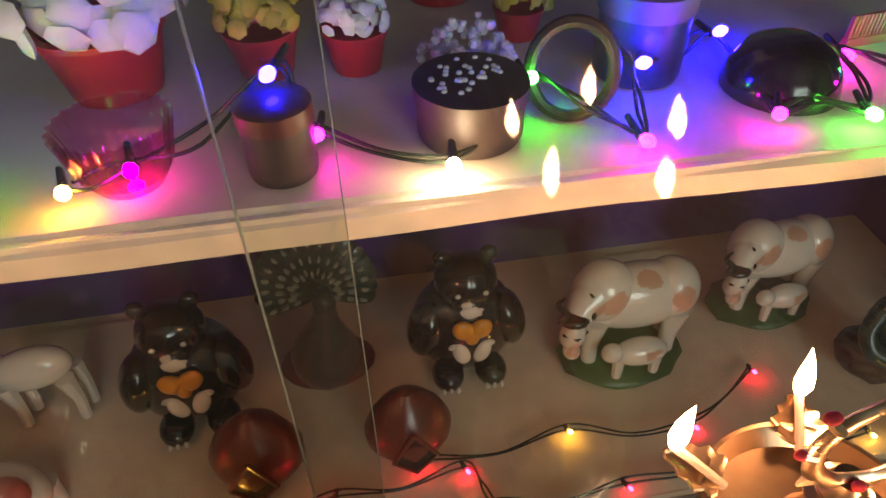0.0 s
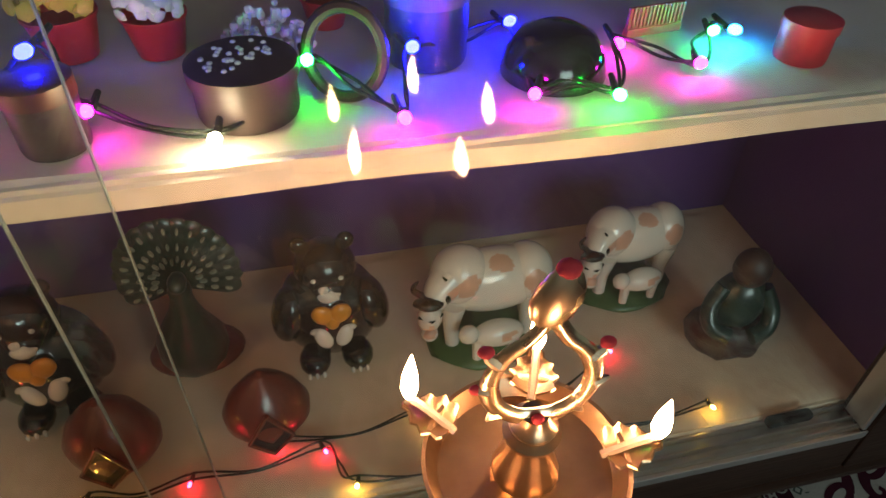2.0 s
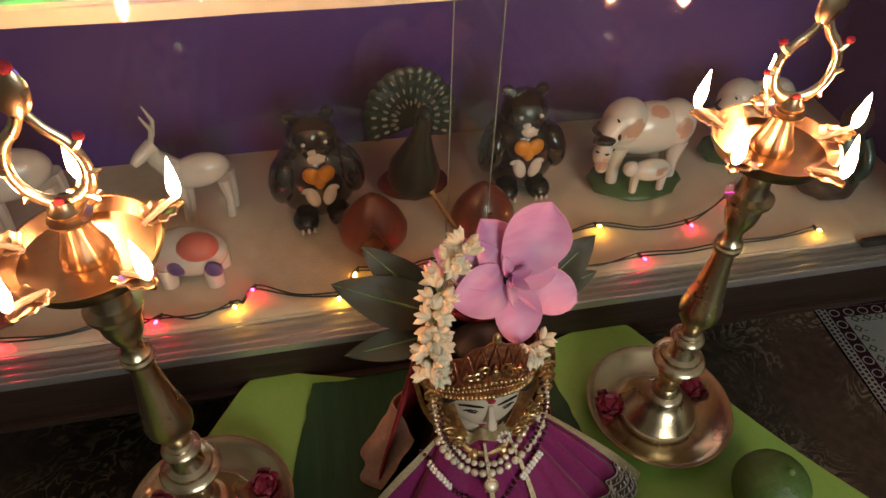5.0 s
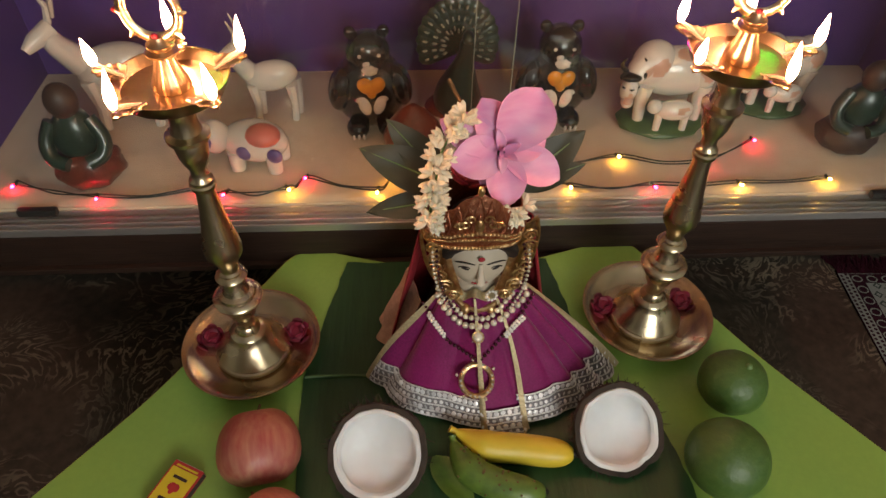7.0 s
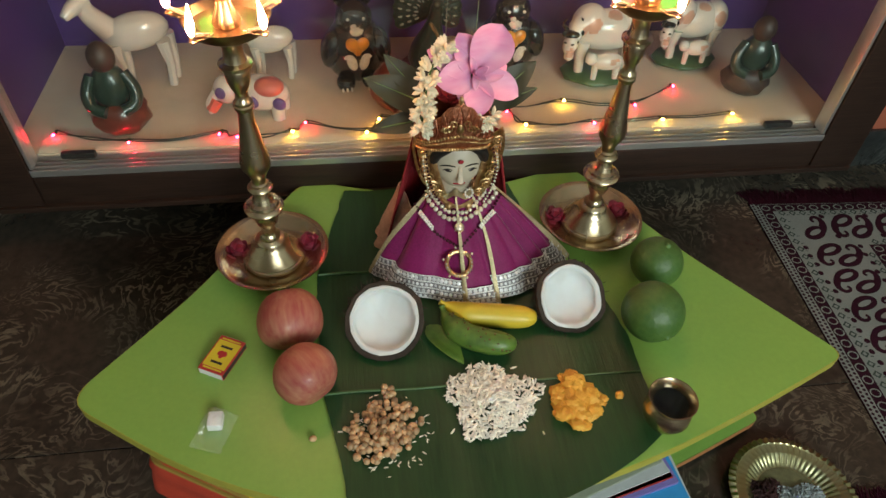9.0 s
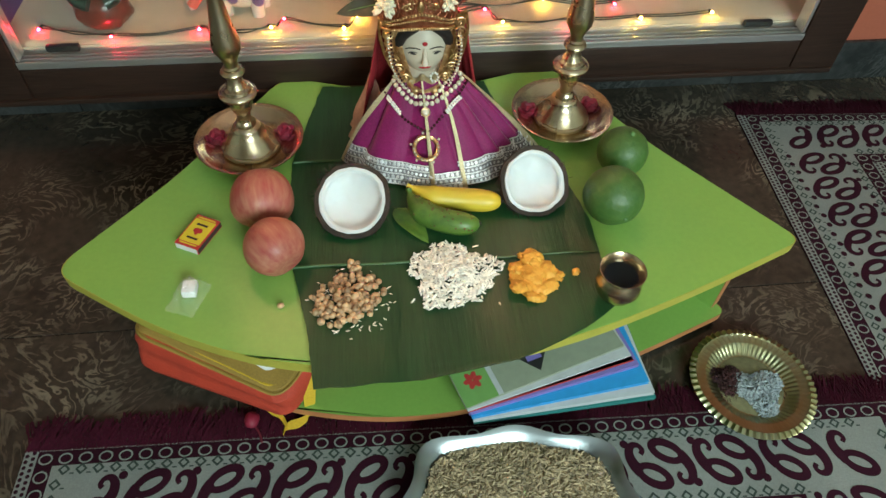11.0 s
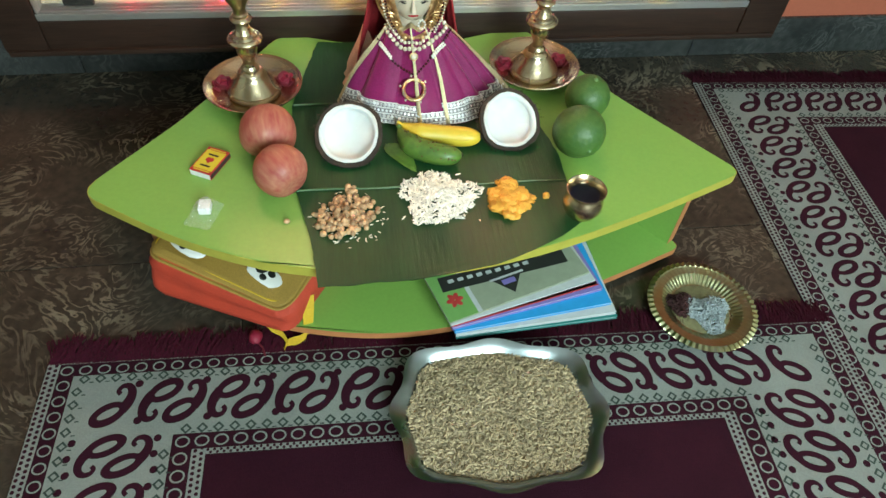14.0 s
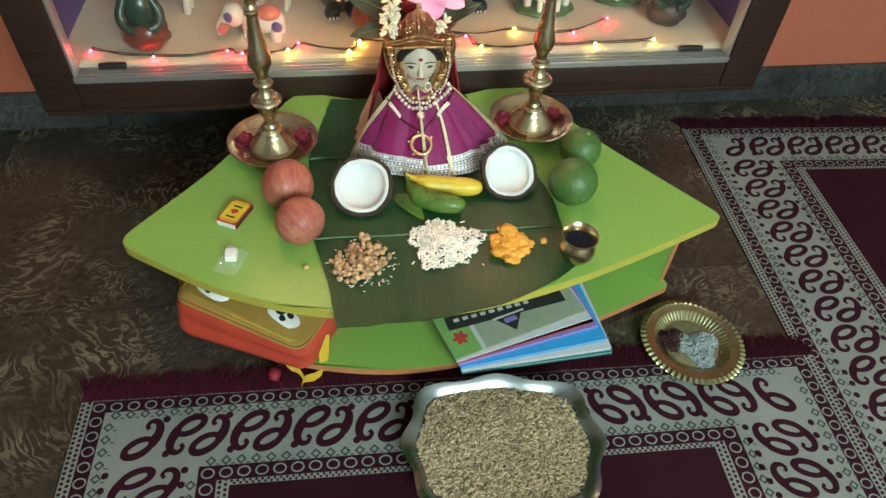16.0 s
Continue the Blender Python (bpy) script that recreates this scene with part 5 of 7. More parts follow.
bead_string("dark_bead_string", [lay(0.1, 0.11, 0.006), lay(0.163, 0.15), lay(0.325, 0.29), lay(0.388, 0.367), lay(0.456, 0.43)], 0.0021, M["dark_bead"], "dark bead string with gold pendant on the dress", 2.3)
bead_string("dark_bead_string", [lay(0.938, 0.083, 0.006), lay(0.762, 0.12), lay(0.562, 0.283), lay(0.475, 0.417), lay(0.462, 0.43)], 0.0021, M["dark_bead"], "dark bead string with gold pendant on the dress", 2.3)
for s in (-1, 1):
    bead_string("face_bead_string", [(IX - 0.002 + 0.046 * s, IY - 0.014, 0.47), (IX + 0.047 * s, IY - 0.032, 0.446), (IX + 0.042 * s, IY - 0.042, 0.42), (IX + 0.03 * s, IY - 0.05, 0.398)], 0.0017, M["stone_bead"], "gold and stone bead string beside the idol face", 2.2)
    bead_string("face_bead_string", [(IX - 0.002 + 0.042 * s, IY - 0.022, 0.468), (IX + 0.043 * s, IY - 0.038, 0.446), (IX + 0.037 * s, IY - 0.046, 0.42), (IX + 0.026 * s, IY - 0.052, 0.4)], 0.0017, M["dark_bead"], "dark bead string beside the idol face", 2.6)


def pendant(c, R, n, label):
    ob = thing("pendant", c, label, "pendant", "gold pendants on the dress")
    q = Vector((0.0, -0.6, 0.8)).to_track_quat("Z", "Y").to_matrix()
    bm = bmesh.new()
    p = [q @ Vector((R * 0.92 * math.cos(math.tau * i / 32), R * 0.92 * math.sin(math.tau * i / 32), 0)) for i in range(33)]
    add_tube(bm, p, R * 0.17, 8)
    part("ring", bm, M["gold"], ob)
    for i in range(n):
        a = math.tau * i / n
        out = 1.22 if i % 4 == 2 else 0.95
        part("bead", add_ball(bmesh.new(), q @ Vector((R * out * math.cos(a), R * out * math.sin(a), 0.0016)), R * 0.11, seg=6), M["stone_bead"], ob)
    if R < 0.01:
        part("centre_stone", add_ball(bmesh.new(), q @ Vector((0, 0, 0.001)), (R * 0.8, R * 0.8, 0.002), (37, 0, 0), 12), M["stone_bead"], ob)


pendant(lay(0.45, 0.585, 0.007), 0.0178, 22, "round gold pendant ring with small beads")
pendant(lay(0.472, 0.26, 0.007), 0.006, 10, "small gold pendant disc with clear stones")
bm = bmesh.new()
for dx, dz in ((0, 0.38), (0.013, 0.381), (-0.013, 0.382)):
    add_ball(bm, (IX + dx, IY - 0.036, dz), 0.0058, seg=12)
add_tube(bm, curve_pts([(IX - 0.03, IY - 0.02, 0.394), (IX - 0.016, IY - 0.034, 0.385), (IX, IY - 0.038, 0.382), (IX + 0.016, IY - 0.034, 0.385), (IX + 0.03, IY - 0.02, 0.394)], 6), 0.0032, 8)
solid("choker", bm, M["gold"], (0, 0, 0), "gold choker with round bosses under the chin", "necklace", "idol necklaces")
bm = bmesh.new()
for i in range(9):
    a = math.tau * i / 9
    add_ball(bm, (IX + 0.012 + 0.005 * math.cos(a), IY - 0.038, 0.404 + 0.007 * math.sin(a)), 0.0018, seg=6)
solid("nose_ring", bm, M["pearl"], (0, 0, 0), "pearl nose ring on the idol face", "ornament")


def backdrop_cloth():
    bm = bmesh.new()

    def place(u, v):
        a = math.pi * u
        r = 0.094 - 0.04 * v + 0.003 * math.sin(u * 40)
        return Vector((IX + r * math.cos(a), IY + 0.012 + r * 0.75 * math.sin(a), T + 0.004 + (0.225 - 0.02 * abs(math.cos(a))) * v))

    add_sheet(bm, 50, 14, place, 0.002)
    solid("red_cloth", bm, M["red_cloth"], (0, 0, 0), "draped dark red cloth behind the idol", "cloth")
    bm = bmesh.new()

    def fold(u, v):
        t = (u - 0.5) * 2
        w = noise.noise(Vector((u * 3, v * 3, 3))) * 0.005
        return Vector((-0.068 - 0.04 * v + 0.016 * t * t - 0.003 * math.sin(5 * t + 4 * v) + w, 0.272 + 0.03 * t, T + 0.004 + 0.1 * (1 - v) - 0.014 * t * t * (1 - v)))

    add_sheet(bm, 24, 20, fold, 0.002)
    solid("pink_towel", bm, M["towel"], (0, 0, 0), "draped pale pink towel behind the idol dress", "towel")
    # support under the crown
    part_bm = add_lathe(bmesh.new(), [(0, T + 0.0035), (0.03, T + 0.0035), (0.05, 0.3), (0.052, 0.33), (0.035, 0.36), (0.028, 0.375), (0, 0.375)], 32, (IX, IY + 0.012, 0))
    solid("water_pot", part_bm, M["brass"], (0, 0, 0), "round brass pot that carries the idol head", "pot")


backdrop_cloth()


def lotus():
    ob = thing("lotus_flower", (0.021, 0.252, 0.543), "open pink lotus flower on top of the crown", "flower")
    ax = Vector((0.12, -0.72, 0.62)).normalized()
    q = ax.to_track_quat("Z", "Y").to_matrix()

    def petal(az, open_, ln, w, off=0.0, sharp=2.6):
        """A cupped petal; open_ is its angle from the flower's axis."""
        bm = bmesh.new()
        c, s = math.cos(radians(az)), math.sin(radians(az))
        out, side, up = Vector((c, s, 0)), Vector((-s, c, 0)), Vector((0, 0, 1))

        def place(u, v):
            t = (u - 0.5) * 2
            ang = radians(open_) * (0.75 + 0.35 * v)
            wd = w * 0.5 * 1.18 * (0.03 + v) ** 0.75 * max(0.0, 1 - v ** sharp) ** 0.8
            p = out * (ln * v * math.sin(ang)) + up * (ln * v * math.cos(ang) + off)
            cup = (out * -math.cos(ang) + up * math.sin(ang)) * (0.32 * wd * t * t)
            return q @ (p + side * (t * wd) + cup)

        add_sheet(bm, 8, 12, place, 0.0007)
        part("petal", bm, M["petal"], ob)

    for az, o, ln, w, sh in ((55, 60, 0.068, 0.07, 4.0), (108, 68, 0.054, 0.064, 2.1), (148, 74, 0.066, 0.062, 2.0), (186, 66, 0.056, 0.066, 2.2), (228, 80, 0.036, 0.044, 2.0), (264, 74, 0.052, 0.066, 2.0), (328, 76, 0.06, 0.062, 1.9), (8, 70, 0.042, 0.052, 2.0)):
        petal(az, o, ln, w, 0.0, sh)
    for az, o, ln in ((20, 30, 0.024), (110, 44, 0.028), (205, 24, 0.022), (250, 48, 0.026), (310, 34, 0.022), (160, 14, 0.02)):
        petal(az, o, ln, ln * 0.62, 0.003, 1.7)
    part("calyx", add_ball(bmesh.new(), q @ Vector((0, 0, -0.003)), (0.011, 0.011, 0.008), seg=12), M["mango_leaf"], ob)
    bm = bmesh.new()
    add_tube(bm, curve_pts([(-0.004, 0.004, -0.008), (-0.02, 0.03, 0.0), (-0.045, 0.075, 0.03)], 6), 0.0022, 6)
    part("stalk", bm, M["stem"], ob)


lotus()


def jasmine_garland(ctrl, n, spread, label):
    ob = thing("jasmine_garland", (0, 0, 0), label, "garland", "jasmine strings")
    p = curve_pts(ctrl, 12)
    rnd = random.Random(n)
    bm = bmesh.new()
    for i in range(n):
        c = p[int((len(p) - 1) * i / (n - 1))]
        d = Vector((rnd.uniform(-1, 1), rnd.uniform(-1, 0.4), rnd.uniform(-0.6, 0.8))).normalized()
        for k in range(4):
            e = (d + 0.75 * Vector((rnd.uniform(-1, 1), rnd.uniform(-1, 1), rnd.uniform(-1, 1)))).normalized()
            a = c + d * spread * 0.7
            add_ball(bm, a + e * 0.0055, (0.0072, 0.0031, 0.0026), [math.degrees(v) for v in e.to_track_quat("X", "Z").to_euler()], 6)
    tagged(part("blossoms", bm, M["jasmine"], ob, "small cream jasmine blossoms"), kind="stuff")
    bm = bmesh.new()
    add_tube(bm, p, 0.0012, 5)
    part("thread", bm, M["leaf_rib"], ob)


jasmine_garland([(-0.012, 0.256, 0.58), (-0.034, 0.236, 0.56), (-0.042, 0.218, 0.53), (-0.046, 0.209, 0.512), (-0.045, 0.206, 0.5)], 72, 0.0075, "string of cream jasmine blossoms beside the crown")
jasmine_garland([(0.022, 0.21, 0.51), (0.03, 0.208, 0.508), (0.037, 0.212, 0.51)], 10, 0.006, "few jasmine blossoms tucked under the lotus")


def leaf_thing(base, tip, w, normal, sag=0.004):
    bm = bmesh.new()
    add_leaf(bm, base, tip, w, sag, normal, fold=0.2)
    ob = thing("mango_leaf", (0, 0, 0), "dark green mango leaf set round the crown", "leaf", "mango leaves round the crown")
    part("blade", bm, M["mango_leaf"], ob)
    b, t, n = Vector(base), Vector(tip), Vector(normal).normalized()
    bm = bmesh.new()
    add_tube(bm, [b.lerp(t, k / 8) + n * (sag * math.sin(math.pi * k / 8) + 0.0008) for k in range(9)], [0.0014 - 0.0012 * k / 8 for k in range(9)], 5)
    part("midrib", bm, M["leaf_rib"], ob)


for b_, t_, w in (((-0.03, 0.27, 0.49), (-0.112, 0.285, 0.525), 0.042), ((-0.03, 0.26, 0.478), (-0.108, 0.262, 0.462), 0.028), ((-0.03, 0.28, 0.485), (-0.085, 0.3, 0.548), 0.036), ((0.04, 0.27, 0.485), (0.108, 0.29, 0.538), 0.042), ((0.045, 0.275, 0.48), (0.112, 0.28, 0.505), 0.026)):
    leaf_thing(b_, t_, w, (0, -0.7, 0.7))
bm = bmesh.new()
for k in range(24):
    t = k * 2.4
    r = 0.002 + 0.0008 * k
    add_ball(bm, (-0.005 + r * math.cos(t), 0.248 + 0.6 * r * math.sin(t), 0.525 + 0.4 * r * math.sin(t)), (0.009, 0.003, 0.008), (40, 0, math.degrees(t) + 90), 8)
solid("red_flower", bm, M["red_cloth"], (0, 0, 0), "crumpled red flower under the lotus", "flower")

# ---- inside the showcase ----
LS, US = 0.3145, 0.7045
M["black_glaze"] = mat("black ceramic glaze", (0.008, 0.009, 0.012), 0.16, var=0.4, bump=0.03, coat=0.5)
M["white_glaze"] = mat("white ceramic glaze", (0.62, 0.6, 0.54), 0.2, var=0.1, bump=0.03, coat=0.5)
M["orange_glaze"] = mat("orange painted heart", (0.62, 0.26, 0.03), 0.3, var=0.3)
M["brown_spot"] = mat("brown painted patch", (0.55, 0.33, 0.24), 0.3, var=0.3)
M["green_glaze"] = mat("green painted base", (0.06, 0.13, 0.05), 0.35, var=0.4)
M["bud_wood"] = mat("polished red-brown wood", (0.15, 0.035, 0.022), 0.3, scale=30, var=0.5, coat=0.3, stretch=(6, 6, 1))
# near-black paint for the shade inside the buds
M["hollow_shade"] = mat("painted shade of a hollow", (0.02, 0.008, 0.006), 0.7)
M["peacock"] = mat("dark green enamel", (0.015, 0.04, 0.03), 0.3, var=0.5, coat=0.3)
M["peacock_dot"] = mat("pale enamel dot", (0.35, 0.38, 0.3), 0.3, var=0.4)
M["blue_glaze"] = mat("blue glaze", (0.02, 0.035, 0.11), 0.3, var=0.4)
M["pink_paint"] = mat("salmon paint", (0.62, 0.16, 0.12), 0.45, var=0.3)
M["violet_paint"] = mat("violet paint", (0.12, 0.08, 0.26), 0.45, var=0.3)
M["red_pot"] = mat("red plastic pot", (0.5, 0.02, 0.03), 0.4, var=0.2)
M["white_fluff"] = mat("white cloth petals", (0.74, 0.74, 0.7), 0.8, var=0.15, rand=0.1)
M["yellow_fluff"] = mat("yellow cloth petals", (0.6, 0.45, 0.06), 0.8, var=0.3, rand=0.2)
M["green_fluff"] = mat("green cloth leaves", (0.05, 0.15, 0.03), 0.7, var=0.3, rand=0.3)
M["clay"] = mat("brown clay", (0.11, 0.06, 0.04), 0.6, var=0.4)
M["dark_clay"] = mat("dark clay", (0.05, 0.03, 0.025), 0.5, var=0.5)
M["pink_glass"] = pane_glass("pressed pink glass", (0.95, 0.55, 0.75), 0.1, 1.5)
M["toy_yellow"] = mat("pale yellow toy vinyl", (0.6, 0.48, 0.2), 0.4, var=0.15)


def bear(x, y, rz, label):
    bm = bmesh.new()
    add_ball(bm, (0, 0.0, 0.066), (0.057, 0.046, 0.066), seg=28)
    add_ball(bm, (0, -0.006, 0.134), (0.033, 0.032, 0.035), seg=24)
    add_ball(bm, (0, -0.028, 0.124), (0.018, 0.014, 0.014), seg=16)
    for s in (-1, 1):
        add_ball(bm, (0.024 * s, 0.0, 0.163), (0.0095, 0.007, 0.0105), (0, 18 * s, 0), 12)
        add_ball(bm, (0.044 * s, -0.014, 0.078), (0.02, 0.026, 0.038), (0, -12 * s, 0), 18)
        add_ball(bm, (0.024 * s, -0.034, 0.016), (0.018, 0.022, 0.016), seg=14)
    n0 = len(bm.faces)
    add_ball(bm, (0, -0.039, 0.121), (0.0115, 0.006, 0.0085), seg=14, rough=0.2)
    add_ball(bm, (-0.004, -0.037, 0.129), (0.0065, 0.005, 0.006), seg=12, rough=0.2)
    for s in (-1, 1):
        add_ball(bm, (0.011 * s, -0.044, 0.062), (0.0095, 0.007, 0.017), (0, 16 * s, 0), 12)
        add_ball(bm, (0.019 * s, -0.042, 0.073), (0.007, 0.004, 0.004), (0, 30 * s, 0), 8)
        for k in range(3):
            add_ball(bm, (0.024 * s + 0.008 * (k - 1), -0.055, 0.012), (0.0025, 0.003, 0.005), seg=8)
        add_ball(bm, (0.014 * s, -0.037, 0.144), (0.003, 0.002, 0.003), seg=8)
    mark(bm, n0, 1)
    n0 = len(bm.faces)
    for s in (-1, 1):
        add_ball(bm, (0.0085 * s, -0.043, 0.097), (0.0118, 0.006, 0.0145), (0, 32 * s, 0), 14)
    add_ball(bm, (0, -0.044, 0.087), (0.008, 0.0055, 0.012), seg=12)
    mark(bm, n0, 2)
    for v in bm.verts:
        v.co = Vector((v.co.x * 0.94, v.co.y * 0.94, v.co.z * 0.91))
    solid("bear_figurine", bm, [M["black_glaze"], M["white_glaze"], M["orange_glaze"]], (x, y, LS + 0.002), label, "figurine", "pair of bear figurines", rz=rz)


bear(-0.118, 0.622, 6, "black glazed bear figurine holding an orange heart")
bear(0.156, 0.634, 0, "black glazed bear figurine holding an orange heart")


def cow(x, y, rz, s, label):
    bm = bmesh.new()
    add_ball(bm, (0.008, 0, 0.098), (0.066, 0.032, 0.04), seg=56)
    add_ball(bm, (-0.03, 0, 0.112), (0.034, 0.03, 0.036), seg=48)
    add_ball(bm, (0.046, 0, 0.103), (0.03, 0.031, 0.036), seg=48)
    for px, py in ((-0.04, -0.016), (-0.03, 0.016), (0.05, -0.016), (0.058, 0.014)):
        add_tube(bm, [(px, py, 0.085), (px - 0.002, py, 0.05), (px, py, 0.022)], [0.015, 0.010, 0.009], 10)
    add_tube(bm, [(-0.04, -0.006, 0.116), (-0.058, -0.016, 0.108), (-0.068, -0.026, 0.098)], [0.024, 0.018, 0.013], 12)
    add_ball(bm, (-0.071, -0.032, 0.086), (0.014, 0.013, 0.021), (14, 0, 0), 14)
    add_ball(bm, (-0.072, -0.038, 0.068), (0.0095, 0.0095, 0.010), seg=12)
    add_ball(bm, (0.005, -0.042, 0.055), (0.03, 0.015, 0.017), seg=16)
    for px in (-0.018, 0.024):
        add_tube(bm, [(px, -0.042, 0.05), (px, -0.044, 0.02)], [0.007, 0.0055], 8)
    add_ball(bm, (-0.03, -0.046, 0.064), (0.012, 0.010, 0.012), seg=10)
    patches = [(Vector(c), r) for c, r in (((-0.03, -0.026, 0.118), 0.0135), ((0.05, -0.027, 0.11), 0.0145), ((0.01, -0.016, 0.134), 0.0125), ((-0.072, -0.0455, 0.076), 0.008), ((0.012, -0.055, 0.06), 0.0085))]
    for f in bm.faces:
        c = f.calc_center_median()
        if any((c - p).length < r * (1 + 0.4 * noise.noise(c * 70)) for p, r in patches):
            f.material_index = 1
    n0 = len(bm.faces)
    for k in (-1, 1):
        add_tube(bm, curve_pts([(-0.068 + 0.009 * k, -0.024, 0.112), (-0.068 + 0.019 * k, -0.022, 0.122), (-0.068 + 0.013 * k, -0.022, 0.133)], 4), [0.004, 0.0038, 0.0036, 0.0034, 0.003, 0.0026, 0.002, 0.0015, 0.001], 6)
        add_ball(bm, (-0.068 + 0.015 * k, -0.03, 0.108), (0.006, 0.003, 0.007), seg=8)
    add_ball(bm, (-0.07, -0.03, 0.106), (0.0155, 0.012, 0.007), seg=12)
    add_tube(bm, [(-0.084, -0.037, 0.094), (-0.071, -0.0455, 0.093), (-0.058, -0.037, 0.094)], 0.0018, 6)
    mark(bm, n0, 2)
    n0 = len(bm.faces)
    add_ball(bm, (0.002, -0.006, 0.012), (0.072, 0.05, 0.013), seg=20, rough=0.12)
    mark(bm, n0, 3)
    for v in bm.verts:
        v.co *= s
    solid("cow_figurine", bm, [M["white_glaze"], M["brown_spot"], M["black_glaze"], M["green_glaze"]], (x, y, LS + 0.002), label, "figurine", "pair of cow figurines", rz=rz)


cow(0.318, 0.606, 0, 0.94, "white glazed cow figurine with brown patches and calf")
cow(0.502, 0.648, 4, 0.86, "white glazed cow figurine with calf, standing further back")


def lotus_bud(x, y, rz, s):
    bm = bmesh.new()
    N = 24
    rings = []
    for r, z in ((0.012, 0), (0.03, 0.006), (0.041, 0.025), (0.042, 0.042), (0.034, 0.062), (0.02, 0.08), (0.006, 0.092)):
        ring = []
        for i in range(N):
            a = math.tau * i / N
            k = 1 + 0.07 * abs(math.cos(2 * a))
            ring.append(bm.verts.new((r * k * math.cos(a) * s, r * k * math.sin(a) * s * 0.85, z * s)))
        rings.append(ring)
    for a, b in zip(rings, rings[1:]):
        for i in range(N):
            j = (i + 1) % N
            bm.faces.new((a[i], a[j], b[j], b[i]))
    bm.faces.new(rings[0])
    bm.faces.new(rings[-1][::-1])
    n0 = len(bm.faces)
    # flat dark face paints the shade of the bud's open front
    vs = [bm.verts.new((px * s, py * s, pz * s)) for px, py, pz in ((0, -0.0385, 0.012), (0.02, -0.0365, 0.032), (0, -0.034, 0.062), (-0.02, -0.0365, 0.032))]
    bm.faces.new(vs)
    mark(bm, n0, 1)
    for k in (-1, 1):
        add_tube(bm, [(0, -0.039 * s, 0.01 * s), (0.022 * k * s, -0.037 * s, 0.032 * s), (0, -0.033 * s, 0.066 * s)], 0.0022, 6)
    solid("bud_ornament", bm, [M["bud_wood"], M["hollow_shade"]], (x, y, LS + 0.002), "polished red-brown wooden bud ornament, its hollow front painted dark", "ornament", "pair of wooden buds", rz=rz)


lotus_bud(-0.056, 0.535, -4, 0.95)
lotus_bud(0.083, 0.537, 4, 0.92)


def peacock():
    bm = bmesh.new()
    add_tube(bm, curve_pts([(0, 0.0, 0.015), (0.0, -0.016, 0.05), (0.006, -0.026, 0.1), (0.01, -0.034, 0.14)], 5), [0.03, 0.034, 0.036, 0.036, 0.035, 0.033, 0.03, 0.026, 0.022, 0.018, 0.015, 0.0125, 0.011, 0.0105, 0.011, 0.009], 12)
    add_ball(bm, (0.01, -0.036, 0.145), (0.009, 0.013, 0.009), seg=12)
    for k in range(17):
        a = radians(-22 + 224 * k / 16)
        d = Vector((0.8 * math.cos(a), 0.15, math.sin(a)))
        for m_ in (0.15, 0.3, 0.45, 0.6, 0.75, 0.92):
            add_ball(bm, Vector((0, 0.014 - 0.004 * m_, 0.106)) + d * 0.062 * m_, (0.0135, 0.005, 0.0165), (0, 90 - math.degrees(a), 0), 8)
    n0 = len(bm.faces)
    for k in range(17):
        a = radians(-22 + 224 * k / 16)
        d = Vector((0.8 * math.cos(a), 0.15, math.sin(a)))
        for m_ in (0.42 + 0.06 * (k % 2), 0.7, 0.98):
            add_ball(bm, Vector((0, 0.004, 0.106)) + d * 0.062 * m_, (0.0016, 0.0035, 0.0042), (0, 90 - math.degrees(a), 0), 6)
    mark(bm, n0, 1)
    n0 = len(bm.faces)
    add_ball(bm, (0, 0, 0.012), (0.05, 0.036, 0.014), seg=18)
    mark(bm, n0, 2)
    solid("peacock_figurine", bm, [M["peacock"], M["peacock_dot"], M["bud_wood"]], (0.012, 0.645, LS + 0.002), "dark green peacock figurine with fanned tail", "figurine")


peacock()


def deer(x, y, rz, s, label):
    bm = bmesh.new()
    add_ball(bm, (0, 0, 0.075), (0.042, 0.02, 0.024), (0, -12, 0), 18)
    for px, py in ((-0.028, -0.01), (-0.024, 0.01), (0.03, -0.01), (0.034, 0.01)):
        add_tube(bm, [(px, py, 0.065), (px + 0.003, py, 0.03), (px, py, 0.001)], [0.010, 0.006, 0.006], 8)
    add_tube(bm, [(-0.03, 0, 0.08), (-0.046, -0.006, 0.105), (-0.05, -0.012, 0.122)], [0.016, 0.012, 0.010], 10)
    add_tube(bm, [(-0.045, -0.006, 0.124), (-0.06, -0.02, 0.118), (-0.069, -0.028, 0.112)], [0.011, 0.009, 0.005], 10)
    for k in (-1, 1):
        add_tube(bm, [(-0.045, 0.006 * k, 0.13), (-0.04, 0.01 * k, 0.15), (-0.048, 0.012 * k, 0.17)], [0.004, 0.003, 0.001], 6)
    for v in bm.verts:
        v.co *= s
    solid("deer_figurine", bm, M["white_glaze"], (x, y, LS + 0.002), label, "figurine", "white animal figurines", rz=rz)


deer(-0.262, 0.64, 0, 0.95, "white glazed standing deer figurine with horns")
deer(-0.475, 0.63, 8, 1.3, "tall white glazed deer figurine beside the violet side wall")


